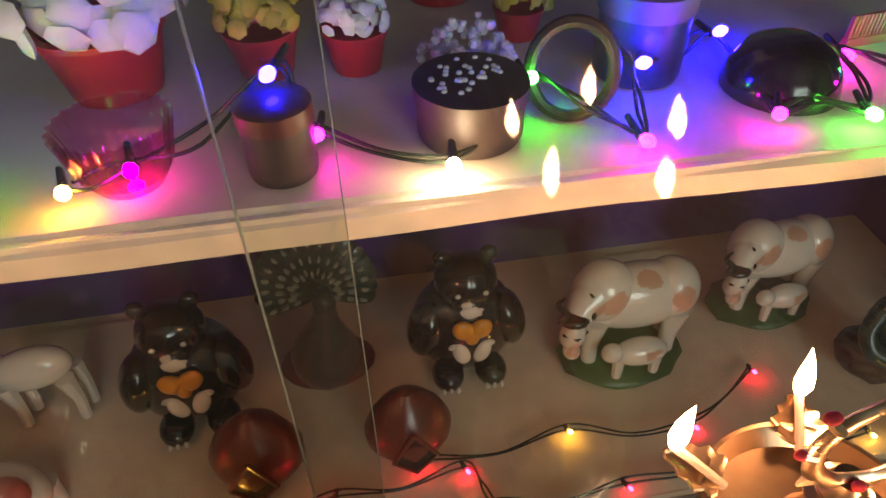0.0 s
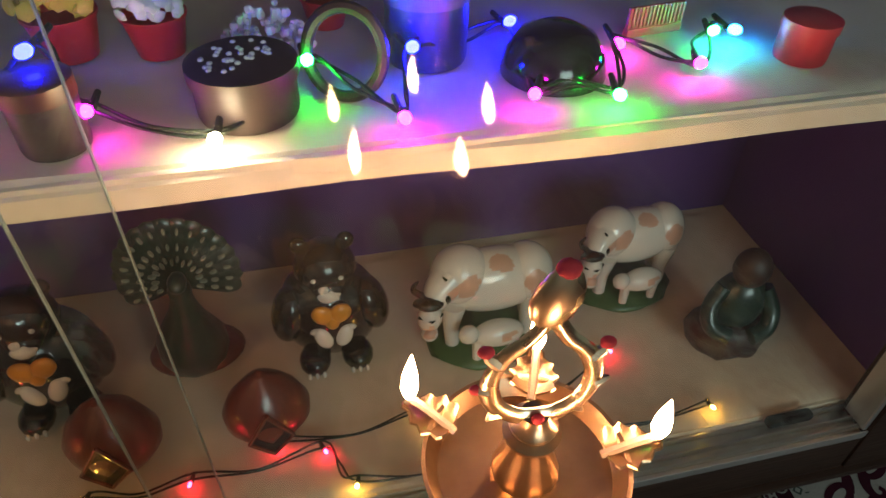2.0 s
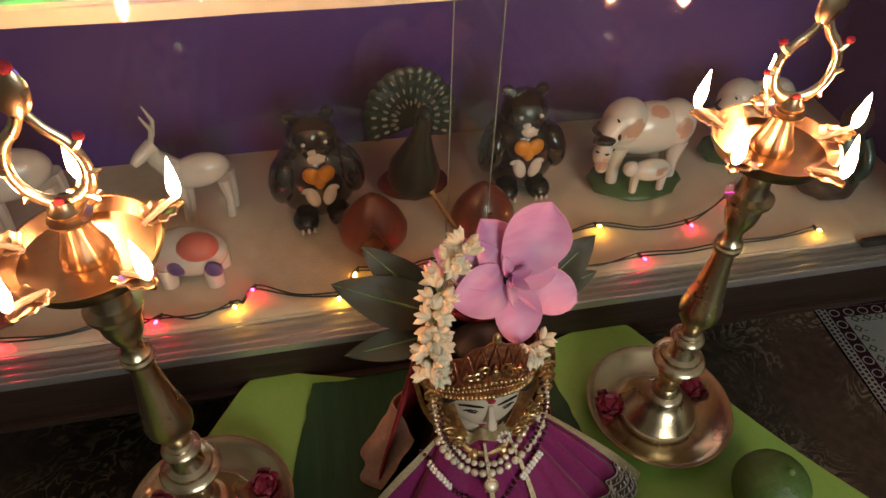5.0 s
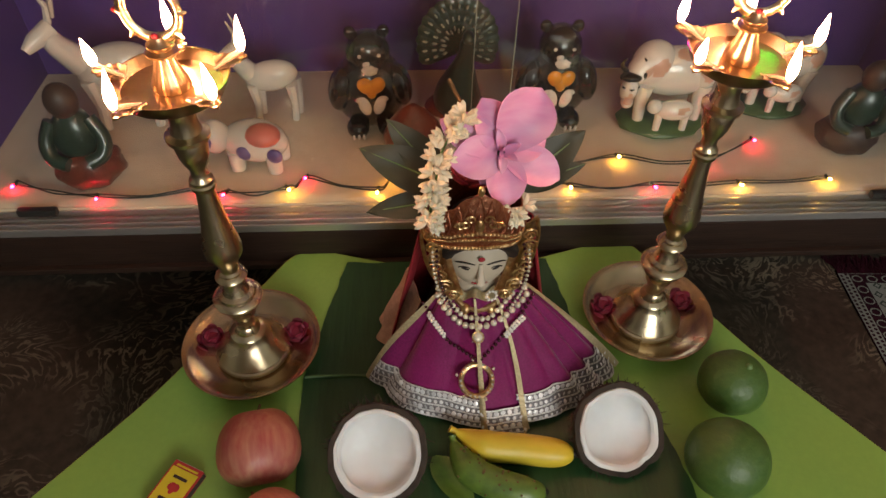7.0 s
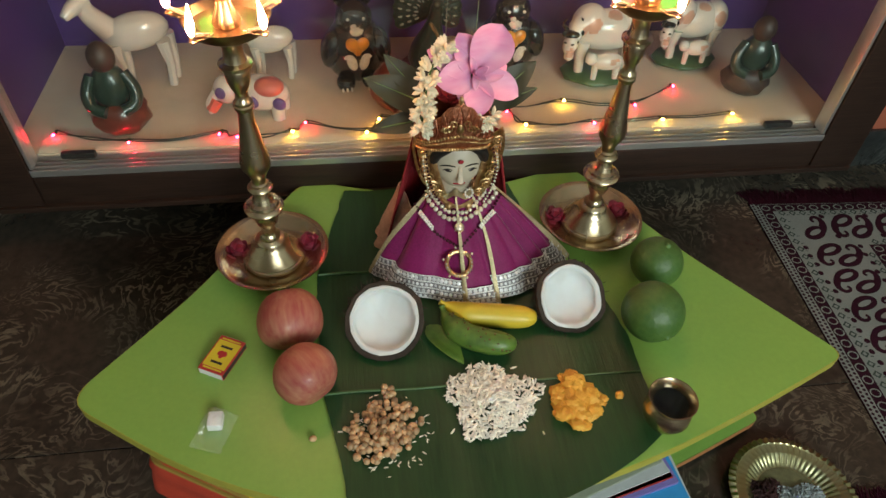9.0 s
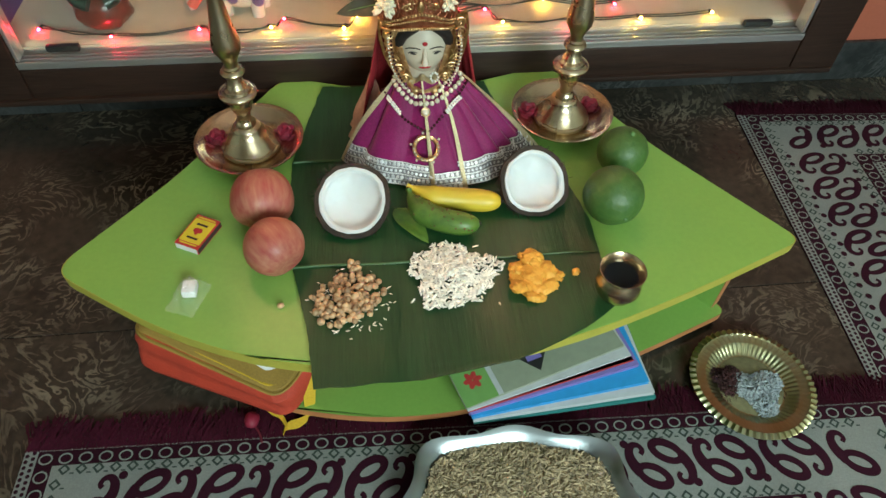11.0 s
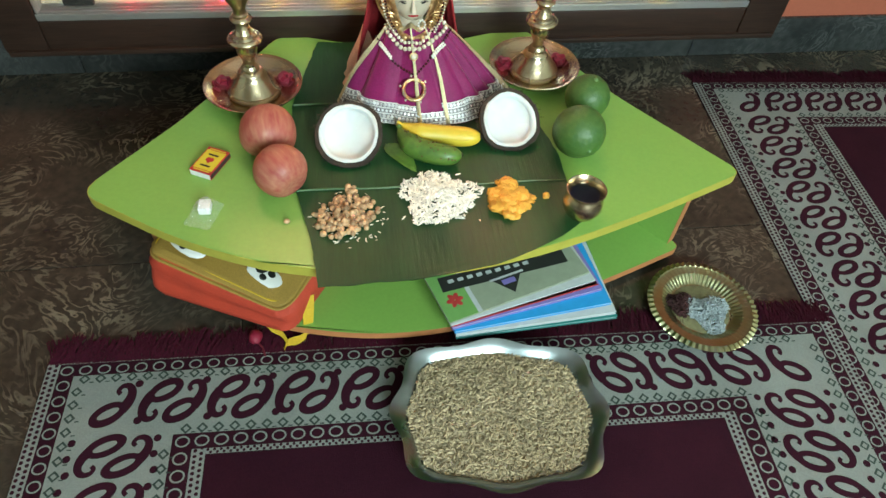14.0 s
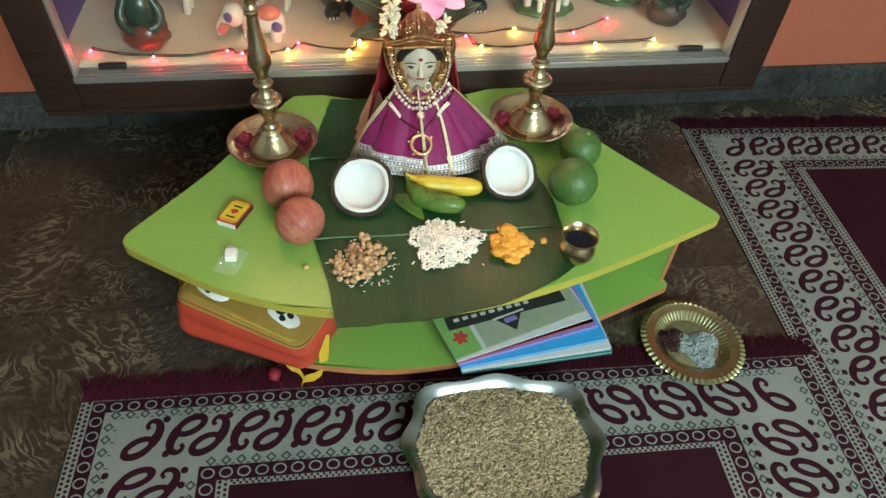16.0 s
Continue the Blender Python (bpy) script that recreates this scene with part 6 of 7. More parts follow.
def elephant():
    bm = bmesh.new()
    add_ball(bm, (0.01, 0, 0.038), (0.046, 0.03, 0.03), seg=20)
    add_ball(bm, (-0.042, -0.01, 0.048), (0.022, 0.022, 0.024), seg=16)
    for px, py in ((-0.015, -0.016), (-0.01, 0.016), (0.038, -0.016), (0.04, 0.016)):
        add_tube(bm, [(px, py, 0.03), (px, py, 0.0005)], [0.012, 0.011], 10)
    add_tube(bm, curve_pts([(-0.055, -0.018, 0.045), (-0.068, -0.026, 0.03), (-0.066, -0.03, 0.014)], 4), [0.011, 0.010, 0.009, 0.008, 0.008, 0.007, 0.006, 0.006, 0.005], 8)
    n0 = len(bm.faces)
    add_ball(bm, (0.028, -0.014, 0.058), (0.024, 0.02, 0.015), seg=16)
    add_tube(bm, [(-0.056, -0.024, 0.036), (-0.067, -0.031, 0.02)], [0.0105, 0.009], 8)
    mark(bm, n0, 1)
    n0 = len(bm.faces)
    for px, pz in ((-0.046, 0.05), (0.002, 0.036), (0.044, 0.034)):
        add_ball(bm, (px, -0.027, pz), (0.011, 0.006, 0.011), seg=12)
    mark(bm, n0, 2)
    solid("elephant_figurine", bm, [M["white_glaze"], M["pink_paint"], M["violet_paint"]], (-0.285, 0.53, LS + 0.002), "white elephant figurine painted with salmon and violet patches", "figurine", rz=-8)


elephant()


def seated_figure(x, y, mats, s, rz, label):
    """A plain seated shape in three colours."""
    bm = bmesh.new()
    add_ball(bm, (0, 0, 0.03), (0.045, 0.034, 0.031), seg=20, rough=0.15)
    n0 = len(bm.faces)
    add_ball(bm, (0, 0.002, 0.078), (0.03, 0.024, 0.04), seg=18, rough=0.1)
    for k in (-1, 1):
        add_tube(bm, curve_pts([(0.022 * k, 0, 0.102), (0.034 * k, -0.01, 0.078), (0.03 * k, -0.022, 0.06), (0.012 * k, -0.03, 0.054)], 4), 0.0095, 10)
    mark(bm, n0, 1)
    n0 = len(bm.faces)
    add_ball(bm, (0, 0, 0.13), (0.02, 0.019, 0.024), seg=16)
    mark(bm, n0, 2)
    for v in bm.verts:
        v.co *= s
    solid("seated_figurine", bm, mats, (x, y, LS + 0.002), label, "figurine", rz=rz)


seated_figure(-0.49, 0.492, [M["bud_wood"], M["peacock"], M["dark_clay"]], 1.0, 8, "dark seated clay figurine in maroon and green")
seated_figure(0.575, 0.535, [M["dark_clay"], M["peacock"], M["dark_clay"]], 0.95, -14, "dark seated clay figurine in brown and green")

# ---- upper shelf ----
shelf_paper(-0.612, 0.690, 0.4265, 0.757, US - 0.0025, 0.0185, "cream paper liner folded over the upper shelf edge")


def flower_pot(x, y, r, h, top, rt, n, label, seed):
    ob = thing("flower_pot", (x, y, US), label, "flower pot", "small pots with cloth flowers")
    part("pot", add_lathe(bmesh.new(), [(0, 0), (r * 0.75, 0), (r, h * 0.9), (r * 1.06, h * 0.92), (r * 1.06, h), (r * 0.92, h), (r * 0.85, h * 0.8), (0, h * 0.8)], 28), M["red_pot"], ob)
    rnd = random.Random(seed)
    bm = bmesh.new()
    for _ in range(n):
        d = Vector((rnd.uniform(-1, 1), rnd.uniform(-1, 1), rnd.uniform(-0.1, 1))).normalized()
        p = Vector((0, 0, h + rt * 0.25)) + Vector((d.x * rt, d.y * rt, d.z * rt * 0.8)) * rnd.uniform(0.6, 1)
        add_ball(bm, p, (rt * 0.22, rt * 0.2, rt * 0.07), [math.degrees(c) + rnd.uniform(-25, 25) for c in d.to_track_quat("Z", "Y").to_euler()], 6)
    tagged(part("blossom", bm, top, ob), kind="stuff")


flower_pot(-0.068, 0.565, 0.034, 0.04, M["white_fluff"], 0.052, 130, "large white cloth flower in a red pot", 1)
flower_pot(0.018, 0.568, 0.021, 0.028, M["yellow_fluff"], 0.028, 90, "yellow green cloth flower in a red pot", 2)
flower_pot(0.072, 0.562, 0.019, 0.026, M["white_fluff"], 0.022, 80, "small white cloth flower in a red pot", 3)
flower_pot(0.178, 0.585, 0.016, 0.02, M["yellow_fluff"], 0.021, 80, "yellow cloth flower in a red pot", 4)
flower_pot(0.14, 0.66, 0.03, 0.03, M["green_fluff"], 0.05, 140, "bushy green cloth plant in a red pot", 5)
flower_pot(0.03, 0.69, 0.03, 0.04, M["green_fluff"], 0.045, 120, "dark green cloth plant in a red pot at the back", 6)
flower_pot(0.40, 0.64, 0.03, 0.03, M["green_fluff"], 0.045, 120, "dark green cloth plant in a red pot near the side", 7)

bm = bmesh.new()
rnd = random.Random(6)
for _ in range(110):
    a, k = rnd.uniform(0, math.tau), rnd.random() ** 0.5
    add_ball(bm, (0.03 * k * math.cos(a), 0.017 * k * math.sin(a), 0.004 + 0.028 * (1 - k * k) * rnd.random()), rnd.uniform(0.0022, 0.0036), seg=6)
solid("tiny_flowers", bm, M["white_fluff"], (0.137, 0.555, US), "bunch of tiny pale dried flowers on the shelf", "flowers", kind="stuff", rz=-15)


def glass_holder():
    bm = bmesh.new()
    N = 48
    rings = []
    for r, z in ((0.004, 0.0), (0.016, 0.001), (0.022, 0.012), (0.025, 0.026), (0.027, 0.034), (0.0255, 0.034), (0.0225, 0.024), (0.018, 0.006), (0.004, 0.0045)):
        rings.append([bm.verts.new(((r + 0.0012 * math.cos(24 * math.tau * i / N) * (z > 0.01)) * math.cos(math.tau * i / N), (r + 0.0012 * math.cos(24 * math.tau * i / N) * (z > 0.01)) * math.sin(math.tau * i / N), z)) for i in range(N)])
    for a, b in zip(rings, rings[1:]):
        for i in range(N):
            bm.faces.new((a[i], a[(i + 1) % N], b[(i + 1) % N], b[i]))
    bm.faces.new(rings[0])
    bm.faces.new(rings[-1][::-1])
    o = solid("glass_candle_holder", bm, M["pink_glass"], (-0.046, 0.466, US), "scalloped pink pressed glass candle holder", "candle holder")
    o.visible_shadow = False


glass_holder()


def lidded_jar(x, y, r, h, body, lid, label, dots=False):
    ob = thing("lidded_jar", (x, y, US), label, "jar", "small round boxes and jars")
    part("body", add_lathe(bmesh.new(), [(0, 0), (r * 0.96, 0), (r, 0.003), (r, h * 0.72), (0, h * 0.72)], 28), body, ob)
    part("lid", add_lathe(bmesh.new(), [(0, h * 0.721), (r * 1.07, h * 0.721), (r * 1.07, h * 0.95), (r * 0.9, h), (0, h * 1.03)], 28), lid, ob)
    if dots:
        rnd = random.Random(9)
        bm = bmesh.new()
        for _ in range(34):
            a, k = rnd.uniform(0, math.tau), rnd.random() ** 0.5 * 0.75
            add_ball(bm, (r * k * math.cos(a), r * k * math.sin(a), h * (1.03 - 0.05 * k)), 0.0018, seg=6)
        tagged(part("studs", bm, M["pearl"], ob, "small white studs"), kind="stuff")


lidded_jar(0.027, 0.462, 0.0172, 0.040, M["dark_clay"], M["bud_wood"], "brown clay jar with a maroon lid")
lidded_jar(0.124, 0.478, 0.028, 0.032, M["dark_clay"], M["dark_clay"], "dark round box with white studs on its lid", True)
lidded_jar(0.235, 0.525, 0.026, 0.055, M["blue_glaze"], M["violet_paint"], "blue round jar under a toy duck")
lidded_jar(0.475, 0.478, 0.017, 0.028, M["red_pot"], M["red_pot"], "small red round box on the shelf")

bm = bmesh.new()
add_tube(bm, [(0.022 * math.cos(math.tau * i / 28), 0.006 * math.sin(math.tau * i / 28), 0.025 + 0.024 * math.sin(math.tau * i / 28)) for i in range(29)], 0.0036, 8)
solid("bracelet", bm, M["dark_clay"], (0.18, 0.486, US + 0.0005), "dark bracelet standing upright on the shelf", "bracelet", rz=-20)


def toy_duck():
    ob = thing("toy_duck", (0.238, 0.53, US + 0.057), "pale yellow toy duck with a flat orange bill", "toy")
    bm = bmesh.new()
    add_ball(bm, (0, 0, 0.02), (0.03, 0.022, 0.02), seg=20)
    add_ball(bm, (-0.006, -0.012, 0.046), (0.02, 0.018, 0.018), seg=18)
    part("body", bm, M["toy_yellow"], ob)
    part("bill", add_ball(bmesh.new(), (0.012, -0.03, 0.043), (0.022, 0.010, 0.0045), (0, 8, -30), 12), M["orange_glaze"], ob, "flat orange bill")
    for s in (-1, 1):
        part("eye", add_ball(bmesh.new(), (-0.006 + 0.009 * s, -0.027, 0.053), 0.003, seg=8), M["black_plastic"], ob)


toy_duck()
solid("upturned_bowl", add_lathe(bmesh.new(), [(0, 0.031), (0.012, 0.03), (0.024, 0.024), (0.031, 0.012), (0.033, 0.002), (0.033, 0), (0.031, 0), (0.029, 0.01), (0, 0.026)], 36), M["black_glaze"], (0.308, 0.49, US), "dark glossy bowl turned upside down", "bowl")
bm = bmesh.new()
add_box(bm, (-0.022, -0.003, 0), (0.022, 0.003, 0.006), 0.001)
for i in range(15):
    add_box(bm, (-0.0215 + 0.003 * i, -0.0015, 0.006), (-0.0195 + 0.003 * i, 0.0015, 0.02))
solid("hair_comb", bm, M["pink_paint"], (0.395, 0.53, US), "salmon plastic comb standing on its back", "comb", rz=8)

# ---- light strings ----
LED = {"red": glow("red led", (1.0, 0.012, 0.04), 150), "yellow": glow("yellow led", (1.0, 0.5, 0.07), 170), "blue": glow("blue led", (0.0, 0.0015, 1.0), 800), "green": glow("green led", (0.0, 1.0, 0.06), 230),
       "pink": glow("pink led", (1.0, 0.006, 0.75), 150), "white": glow("white led", (1.0, 0.78, 0.5), 420), "cyan": glow("cyan led", (0.0, 0.2, 1.0), 350)}


def light_string(name, bulbs, z, extra, label, r):
    """A dark wire that passes all its bulbs, each in a small holder."""
    ob = thing(name, (0, 0, 0), label, "light string")
    rnd = random.Random(len(bulbs))
    bulbs = [(*b, 0.0) if len(b) == 3 else b for b in bulbs]
    for off in (0.0, 0.006):
        ctrl = []
        for i, (x, y, c, up) in enumerate(bulbs):
            ctrl.append((x + off * 0.4, y + 0.006 + off, z + up - 0.004 + rnd.uniform(0, 0.002)))
            if i + 1 < len(bulbs):
                x2, y2, _, up2 = bulbs[i + 1]
                ctrl.append(((x + x2) / 2, (y + y2) / 2 + rnd.uniform(-0.006, extra), z + max(0, up + up2) * 0.3 - 0.005 + rnd.uniform(0, 0.006)))
        bm = bmesh.new()
        add_tube(bm, curve_pts(ctrl, 6), 0.0011, 6)
        part("wire", bm, M["wire"], ob, "thin dark twisted wire")
    for x, y, c, up in bulbs:
        d = Vector((rnd.uniform(-0.4, 0.4), -0.75, rnd.uniform(0.0, 0.6))).normalized()
        base = Vector((x, y + 0.006, z + up - 0.003))
        bm = bmesh.new()
        tail = 0.016 if r > 0.003 else 0.007
        add_tube(bm, [base - Vector((d.x * tail, d.y * tail, -0.2 * tail)), base, base + d * 0.003], [0.0017, 0.0024, 0.0024], 8)
        h = part("bulb_holder", bm, M["wire"], ob)
        bm = bmesh.new()
        add_ball(bm, base + d * 0.0065, (r, r, r * 1.5), [math.degrees(v) for v in d.to_track_quat("Z", "Y").to_euler()], 8)
        part("bulb", bm, LED[c], h, c + " glowing bulb")
    return ob


light_string("light_string", [(-0.595, 0.479, "red"), (-0.478, 0.449, "red"), (-0.34, 0.463, "red"), (-0.31, 0.453, "red"), (-0.229, 0.459, "yellow"), (-0.205, 0.481, "red"), (-0.107, 0.452, "yellow"), (-0.083, 0.488, "yellow"),
                              (0.009, 0.488, "red"), (0.13, 0.495, "red"), (0.158, 0.452, "yellow"), (0.272, 0.451, "red"), (0.394, 0.452, "yellow"), (0.524, 0.459, "yellow")], 0.3235, 0.008, "dark wire with lit red and yellow rice bulbs", 0.0021)
light_string("light_string", [(0.09, 0.51, "red"), (0.237, 0.516, "yellow"), (0.36, 0.5, "red"), (0.45, 0.55, "red")], 0.3235, 0.004, "dark wire with few lit bulbs before the figurines", 0.0021)
light_string("light_string", [(-0.072, 0.447, "yellow"), (-0.045, 0.462, "pink"), (0.03, 0.466, "blue", 0.0415), (0.046, 0.463, "pink", 0.006), (0.108, 0.436, "white"), (0.158, 0.488, "green", 0.011), (0.204, 0.438, "pink"), (0.216, 0.482, "blue", 0.016), (0.293, 0.54, "blue"),
                              (0.283, 0.446, "pink"), (0.329, 0.438, "green"), (0.356, 0.502, "pink"), (0.392, 0.46, "pink"), (0.424, 0.501, "green"), (0.44, 0.505, "cyan")], 0.7155, 0.02, "dark wire with lit coloured bulbs among the ornaments", 0.0037)
light_string("light_string", [(-0.5, 0.45, "yellow"), (-0.4, 0.47, "blue"), (-0.3, 0.445, "green"), (-0.21, 0.46, "blue"), (-0.14, 0.45, "green")], 0.7155, 0.02, "dark wire with lit coloured bulbs along the shelf", 0.0037)

# ---- small things on the table ----
M["match_yellow"] = mat("yellow printed card", (0.7, 0.55, 0.03), 0.6, var=0.15)
M["match_red"] = mat("red printed card", (0.5, 0.03, 0.03), 0.6, var=0.15)
M["match_dark"] = mat("striking strip", (0.05, 0.025, 0.02), 0.9, scale=300, var=0.5)
# the painted haze gives this clear wrapper a whitish sheen
M["cellophane"] = pane_glass("clear cellophane", (0.97, 0.98, 0.97), 0.12, 1.6, 0.12)
M["camphor"] = mat("white camphor cube", (0.82, 0.82, 0.84), 0.6, var=0.1)
M["bag_red"] = mat("red orange nylon", (0.55, 0.055, 0.025), 0.7, scale=400, big=12, var=0.3, bump=0.4)
M["bag_tan"] = mat("ochre nylon", (0.36, 0.22, 0.04), 0.7, scale=400, big=12, var=0.3, bump=0.4)
M["strap_yellow"] = mat("yellow webbing", (0.66, 0.42, 0.02), 0.75, scale=400, var=0.3, bump=0.5)
M["white_vinyl"] = mat("white vinyl patch", (0.7, 0.7, 0.68), 0.5, var=0.1)
M["paddy"] = mat("rice husk grain", (0.47, 0.37, 0.23), 0.7, col2=(0.3, 0.23, 0.13), scale=200, rand=0.5)
M["ash"] = mat("white ash flakes", (0.42, 0.48, 0.5), 0.95, var=0.3, rand=0.12, spec=0.1)
# matte colour of the disc that covers the reflection in the plate bottom
M["powder"] = mat("matte olive plate bottom", (0.2, 0.19, 0.09), 0.6, col2=(0.13, 0.12, 0.06), scale=120, big=30, bump=0.4)
M["burnt"] = mat("maroon burnt residue", (0.05, 0.012, 0.012), 0.9, var=0.5)


def matchbox():
    ob = thing("matchbox", (-0.31, 0.073, T), "yellow and red printed matchbox on the green table", "matchbox", rz=-27)
    L, W, H = 0.054, 0.035, 0.0105
    part("drawer", add_box(bmesh.new(), (-W / 2 + 0.0012, -L / 2 - 0.0006, 0.0008), (W / 2 - 0.0012, L / 2 + 0.0006, H - 0.0008)), M["white_vinyl"], ob, smooth=False)
    part("sleeve", add_box(bmesh.new(), (-W / 2, -L / 2, 0), (W / 2, L / 2, H), 0.0004), M["match_red"], ob, smooth=False)
    for s in (-1, 1):
        part("striking_strip", add_box(bmesh.new(), (s * W / 2 - 0.0003, -L / 2 + 0.0005, 0.0016), (s * W / 2 + 0.0003, L / 2 - 0.0005, H - 0.0016)), M["match_dark"], ob, smooth=False)
    part("label_field", add_box(bmesh.new(), (-W / 2 + 0.002, -L / 2 + 0.007, H), (W / 2 - 0.002, L / 2 - 0.0065, H + 0.0004)), M["match_yellow"], ob, smooth=False)
    bm = bmesh.new()
    for s in (-1, 1):
        add_ball(bm, (0.0028 * s, 0.0015, H + 0.0006), (0.0036, 0.0045, 0.0003), (0, 0, 35 * s), 10)
    add_ball(bm, (0, -0.002, H + 0.0006), (0.003, 0.0045, 0.0003), seg=10)
    part("emblem", bm, M["match_red"], ob, "red heart shape")
    for y in (-0.0125, 0.0115):
        part("text_bar", add_box(bmesh.new(), (-0.008, y - 0.0016, H + 0.0004), (0.008, y + 0.0016, H + 0.0007)), M["match_dark"], ob, smooth=False)
    for y in (-L / 2 + 0.0045, L / 2 - 0.004):
        part("text_bar", add_box(bmesh.new(), (-0.013, y - 0.001, H), (0.013, y + 0.001, H + 0.0003)), M["match_yellow"], ob, smooth=False)


matchbox()


def sachet():
    ob = thing("sachet", (-0.309, -0.028, T + 0.0005), "white camphor cube in a crumpled clear wrapper", "sachet", rz=-20)
    part("camphor_cube", add_box(bmesh.new(), (-0.011, -0.002, 0.001), (0.006, 0.018, 0.013), 0.002, 18), M["camphor"], ob)
    rnd = random.Random(7)

    def place(u, v):
        x, y = -0.019 + 0.038 * u, -0.028 + 0.052 * v
        bulge = 0.015 * max(0, 1 - ((x + 0.003) / 0.016) ** 2) * max(0, 1 - ((y - 0.008) / 0.02) ** 2)
        return Vector((x + 0.003 * noise.noise(Vector((u * 4, v * 9, 2))), y, 0.002 + bulge + 0.009 * abs(noise.noise(Vector((u * 9, v * 9, 0))))))

    bm = bmesh.new()
    add_sheet(bm, 18, 22, place)
    p = part("wrapper", bm, M["cellophane"], ob, "crumpled clear wrapper", smooth=False)
    p.visible_shadow = False


sachet()
bm = bmesh.new()
add_ball(bm, (0, 0, 0.003), (0.0045, 0.004, 0.0035), seg=8, rough=0.3)
solid("crumb", bm, M["chickpea"], (-0.196, -0.052, T), "single loose chickpea on the green tabletop", "crumb")

# ---- under the table ----


def school_bag():
    ob = thing("school_bag", (-0.285, 0.03, 0.0305), "red and ochre child school bag lying on the lower shelf", "bag", rz=-22)
    ob.matrix_basis = ob.matrix_basis @ Matrix.Diagonal((0.83, 1, 1, 1))

    def shell(z0, z1, sx, sy, puff):
        bm = bmesh.new()
        out = rounded([Vector(p) for p in ((-0.16 * sx, -0.075 * sy), (0.135 * sx, -0.085 * sy), (0.165 * sx, 0.06 * sy), (-0.15 * sx, 0.09 * sy))], 0.03, 6)
        n = len(out)
        rings = []
        for k in range(7):
            t = k / 6
            s = 1 + puff * math.sin(math.pi * t) - (0.09 if k in (0, 6) else 0)
            rings.append([bm.verts.new((p.x * s, p.y * s + 0.004 * math.sin(9 * t + p.x * 30), z0 + (z1 - z0) * t + 0.004 * noise.noise(Vector((p.x * 20, p.y * 20, t))))) for p in out])
        for a, b in zip(rings, rings[1:]):
            for i in range(n):
                bm.faces.new((a[i], a[(i + 1) % n], b[(i + 1) % n], b[i]))
        bm.faces.new(rings[0][::-1])
        bm.faces.new(rings[-1])
        return bm

    part("main_pocket", shell(0.0, 0.096, 1, 1, 0.05), M["bag_red"], ob, "red orange nylon pocket")
    top = part("front_pocket", shell(0.09, 0.112, 0.94, 0.92, 0.03), M["bag_tan"], ob, "ochre nylon front pocket")
    bm = bmesh.new()
    out = rounded([Vector(p) for p in ((-0.155, -0.073), (0.131, -0.083), (0.16, 0.058), (-0.146, 0.087))], 0.03, 6)
    add_tube(bm, [(p.x, p.y, 0.095) for p in out + out[:1]], 0.0032, 6)
    part("piping", bm, M["bag_tan"], ob)
    bm = bmesh.new()
    add_tube(bm, [(p.x * 0.93, p.y * 0.92, 0.109) for p in out + out[:1]], 0.0022, 6)
    part("zip", bm, M["strap_yellow"], top)
    for x in (-0.08, 0.075):
        eye = part("eye_patch", add_ball(bmesh.new(), (x, -0.045, 0.112), (0.04, 0.0145, 0.004), (0, 0, -6), 16), M["white_vinyl"], top, "white oval patch with dark dots")
        for dx, dy, r in ((-0.012, 0.008, 0.009), (0.008, 0.005, 0.006), (-0.004, -0.004, 0.0055)):
            part("eye_dot", add_ball(bmesh.new(), (x + dx, -0.046 + dy, 0.1155), (r * 1.3, r, 0.0008), seg=12), M["black_plastic"], top)
    # the bag sinks towards its near corner, and its cloth is wrinkled
    for child in ob.children_recursive:
        for v in child.data.vertices:
            k = max(0.0, min(1.0, (0.75 * v.co.x - 0.8 * v.co.y + 0.02) / 0.17))
            w = Vector((v.co.x * 16, v.co.y * 16, v.co.z * 9))
            v.co.z = v.co.z * (1 - 0.36 * k) + 0.007 * noise.noise(w) * min(1, v.co.z / 0.04)
            v.co.y += 0.006 * noise.noise(w * 1.4 + Vector((5, 2, 1))) * min(1, v.co.z / 0.04)
    back = ob.matrix_basis.inverted()
    for ctrl, wide in (([(-0.182, -0.05, 0.075), (-0.186, -0.068, 0.05), (-0.189, -0.075, 0.022), (-0.192, -0.082, 0.0125)], 0.017), ([(-0.192, -0.082, 0.0125), (-0.205, -0.09, 0.0115), (-0.222, -0.094, 0.0125), (-0.226, -0.102, 0.011)], 0.013),
                       ([(-0.262, -0.054, 0.034), (-0.248, -0.068, 0.018), (-0.232, -0.078, 0.0125), (-0.222, -0.096, 0.0118)], 0.009)):
        pts = curve_pts(ctrl, 6)
        side = (back @ Vector((1, 0.25, 0.1)) - back @ Vector((0, 0, 0))) if wide > 0.015 else (back @ Vector((0.25, 0.9, 0.25)) - back @ Vector((0, 0, 0)))

        def strap(u, v):
            f = v * (len(pts) - 1)
            i = min(len(pts) - 2, int(f))
            return back @ pts[i].lerp(pts[i + 1], f - i) + side.normalized() * ((u - 0.5) * wide * (1 + 0.2 * math.sin(5 * v)))

        part("strap", add_sheet(bmesh.new(), 2, 24, strap, 0.0015), M["strap_yellow"], ob, "loose yellow webbing strap")


school_bag()


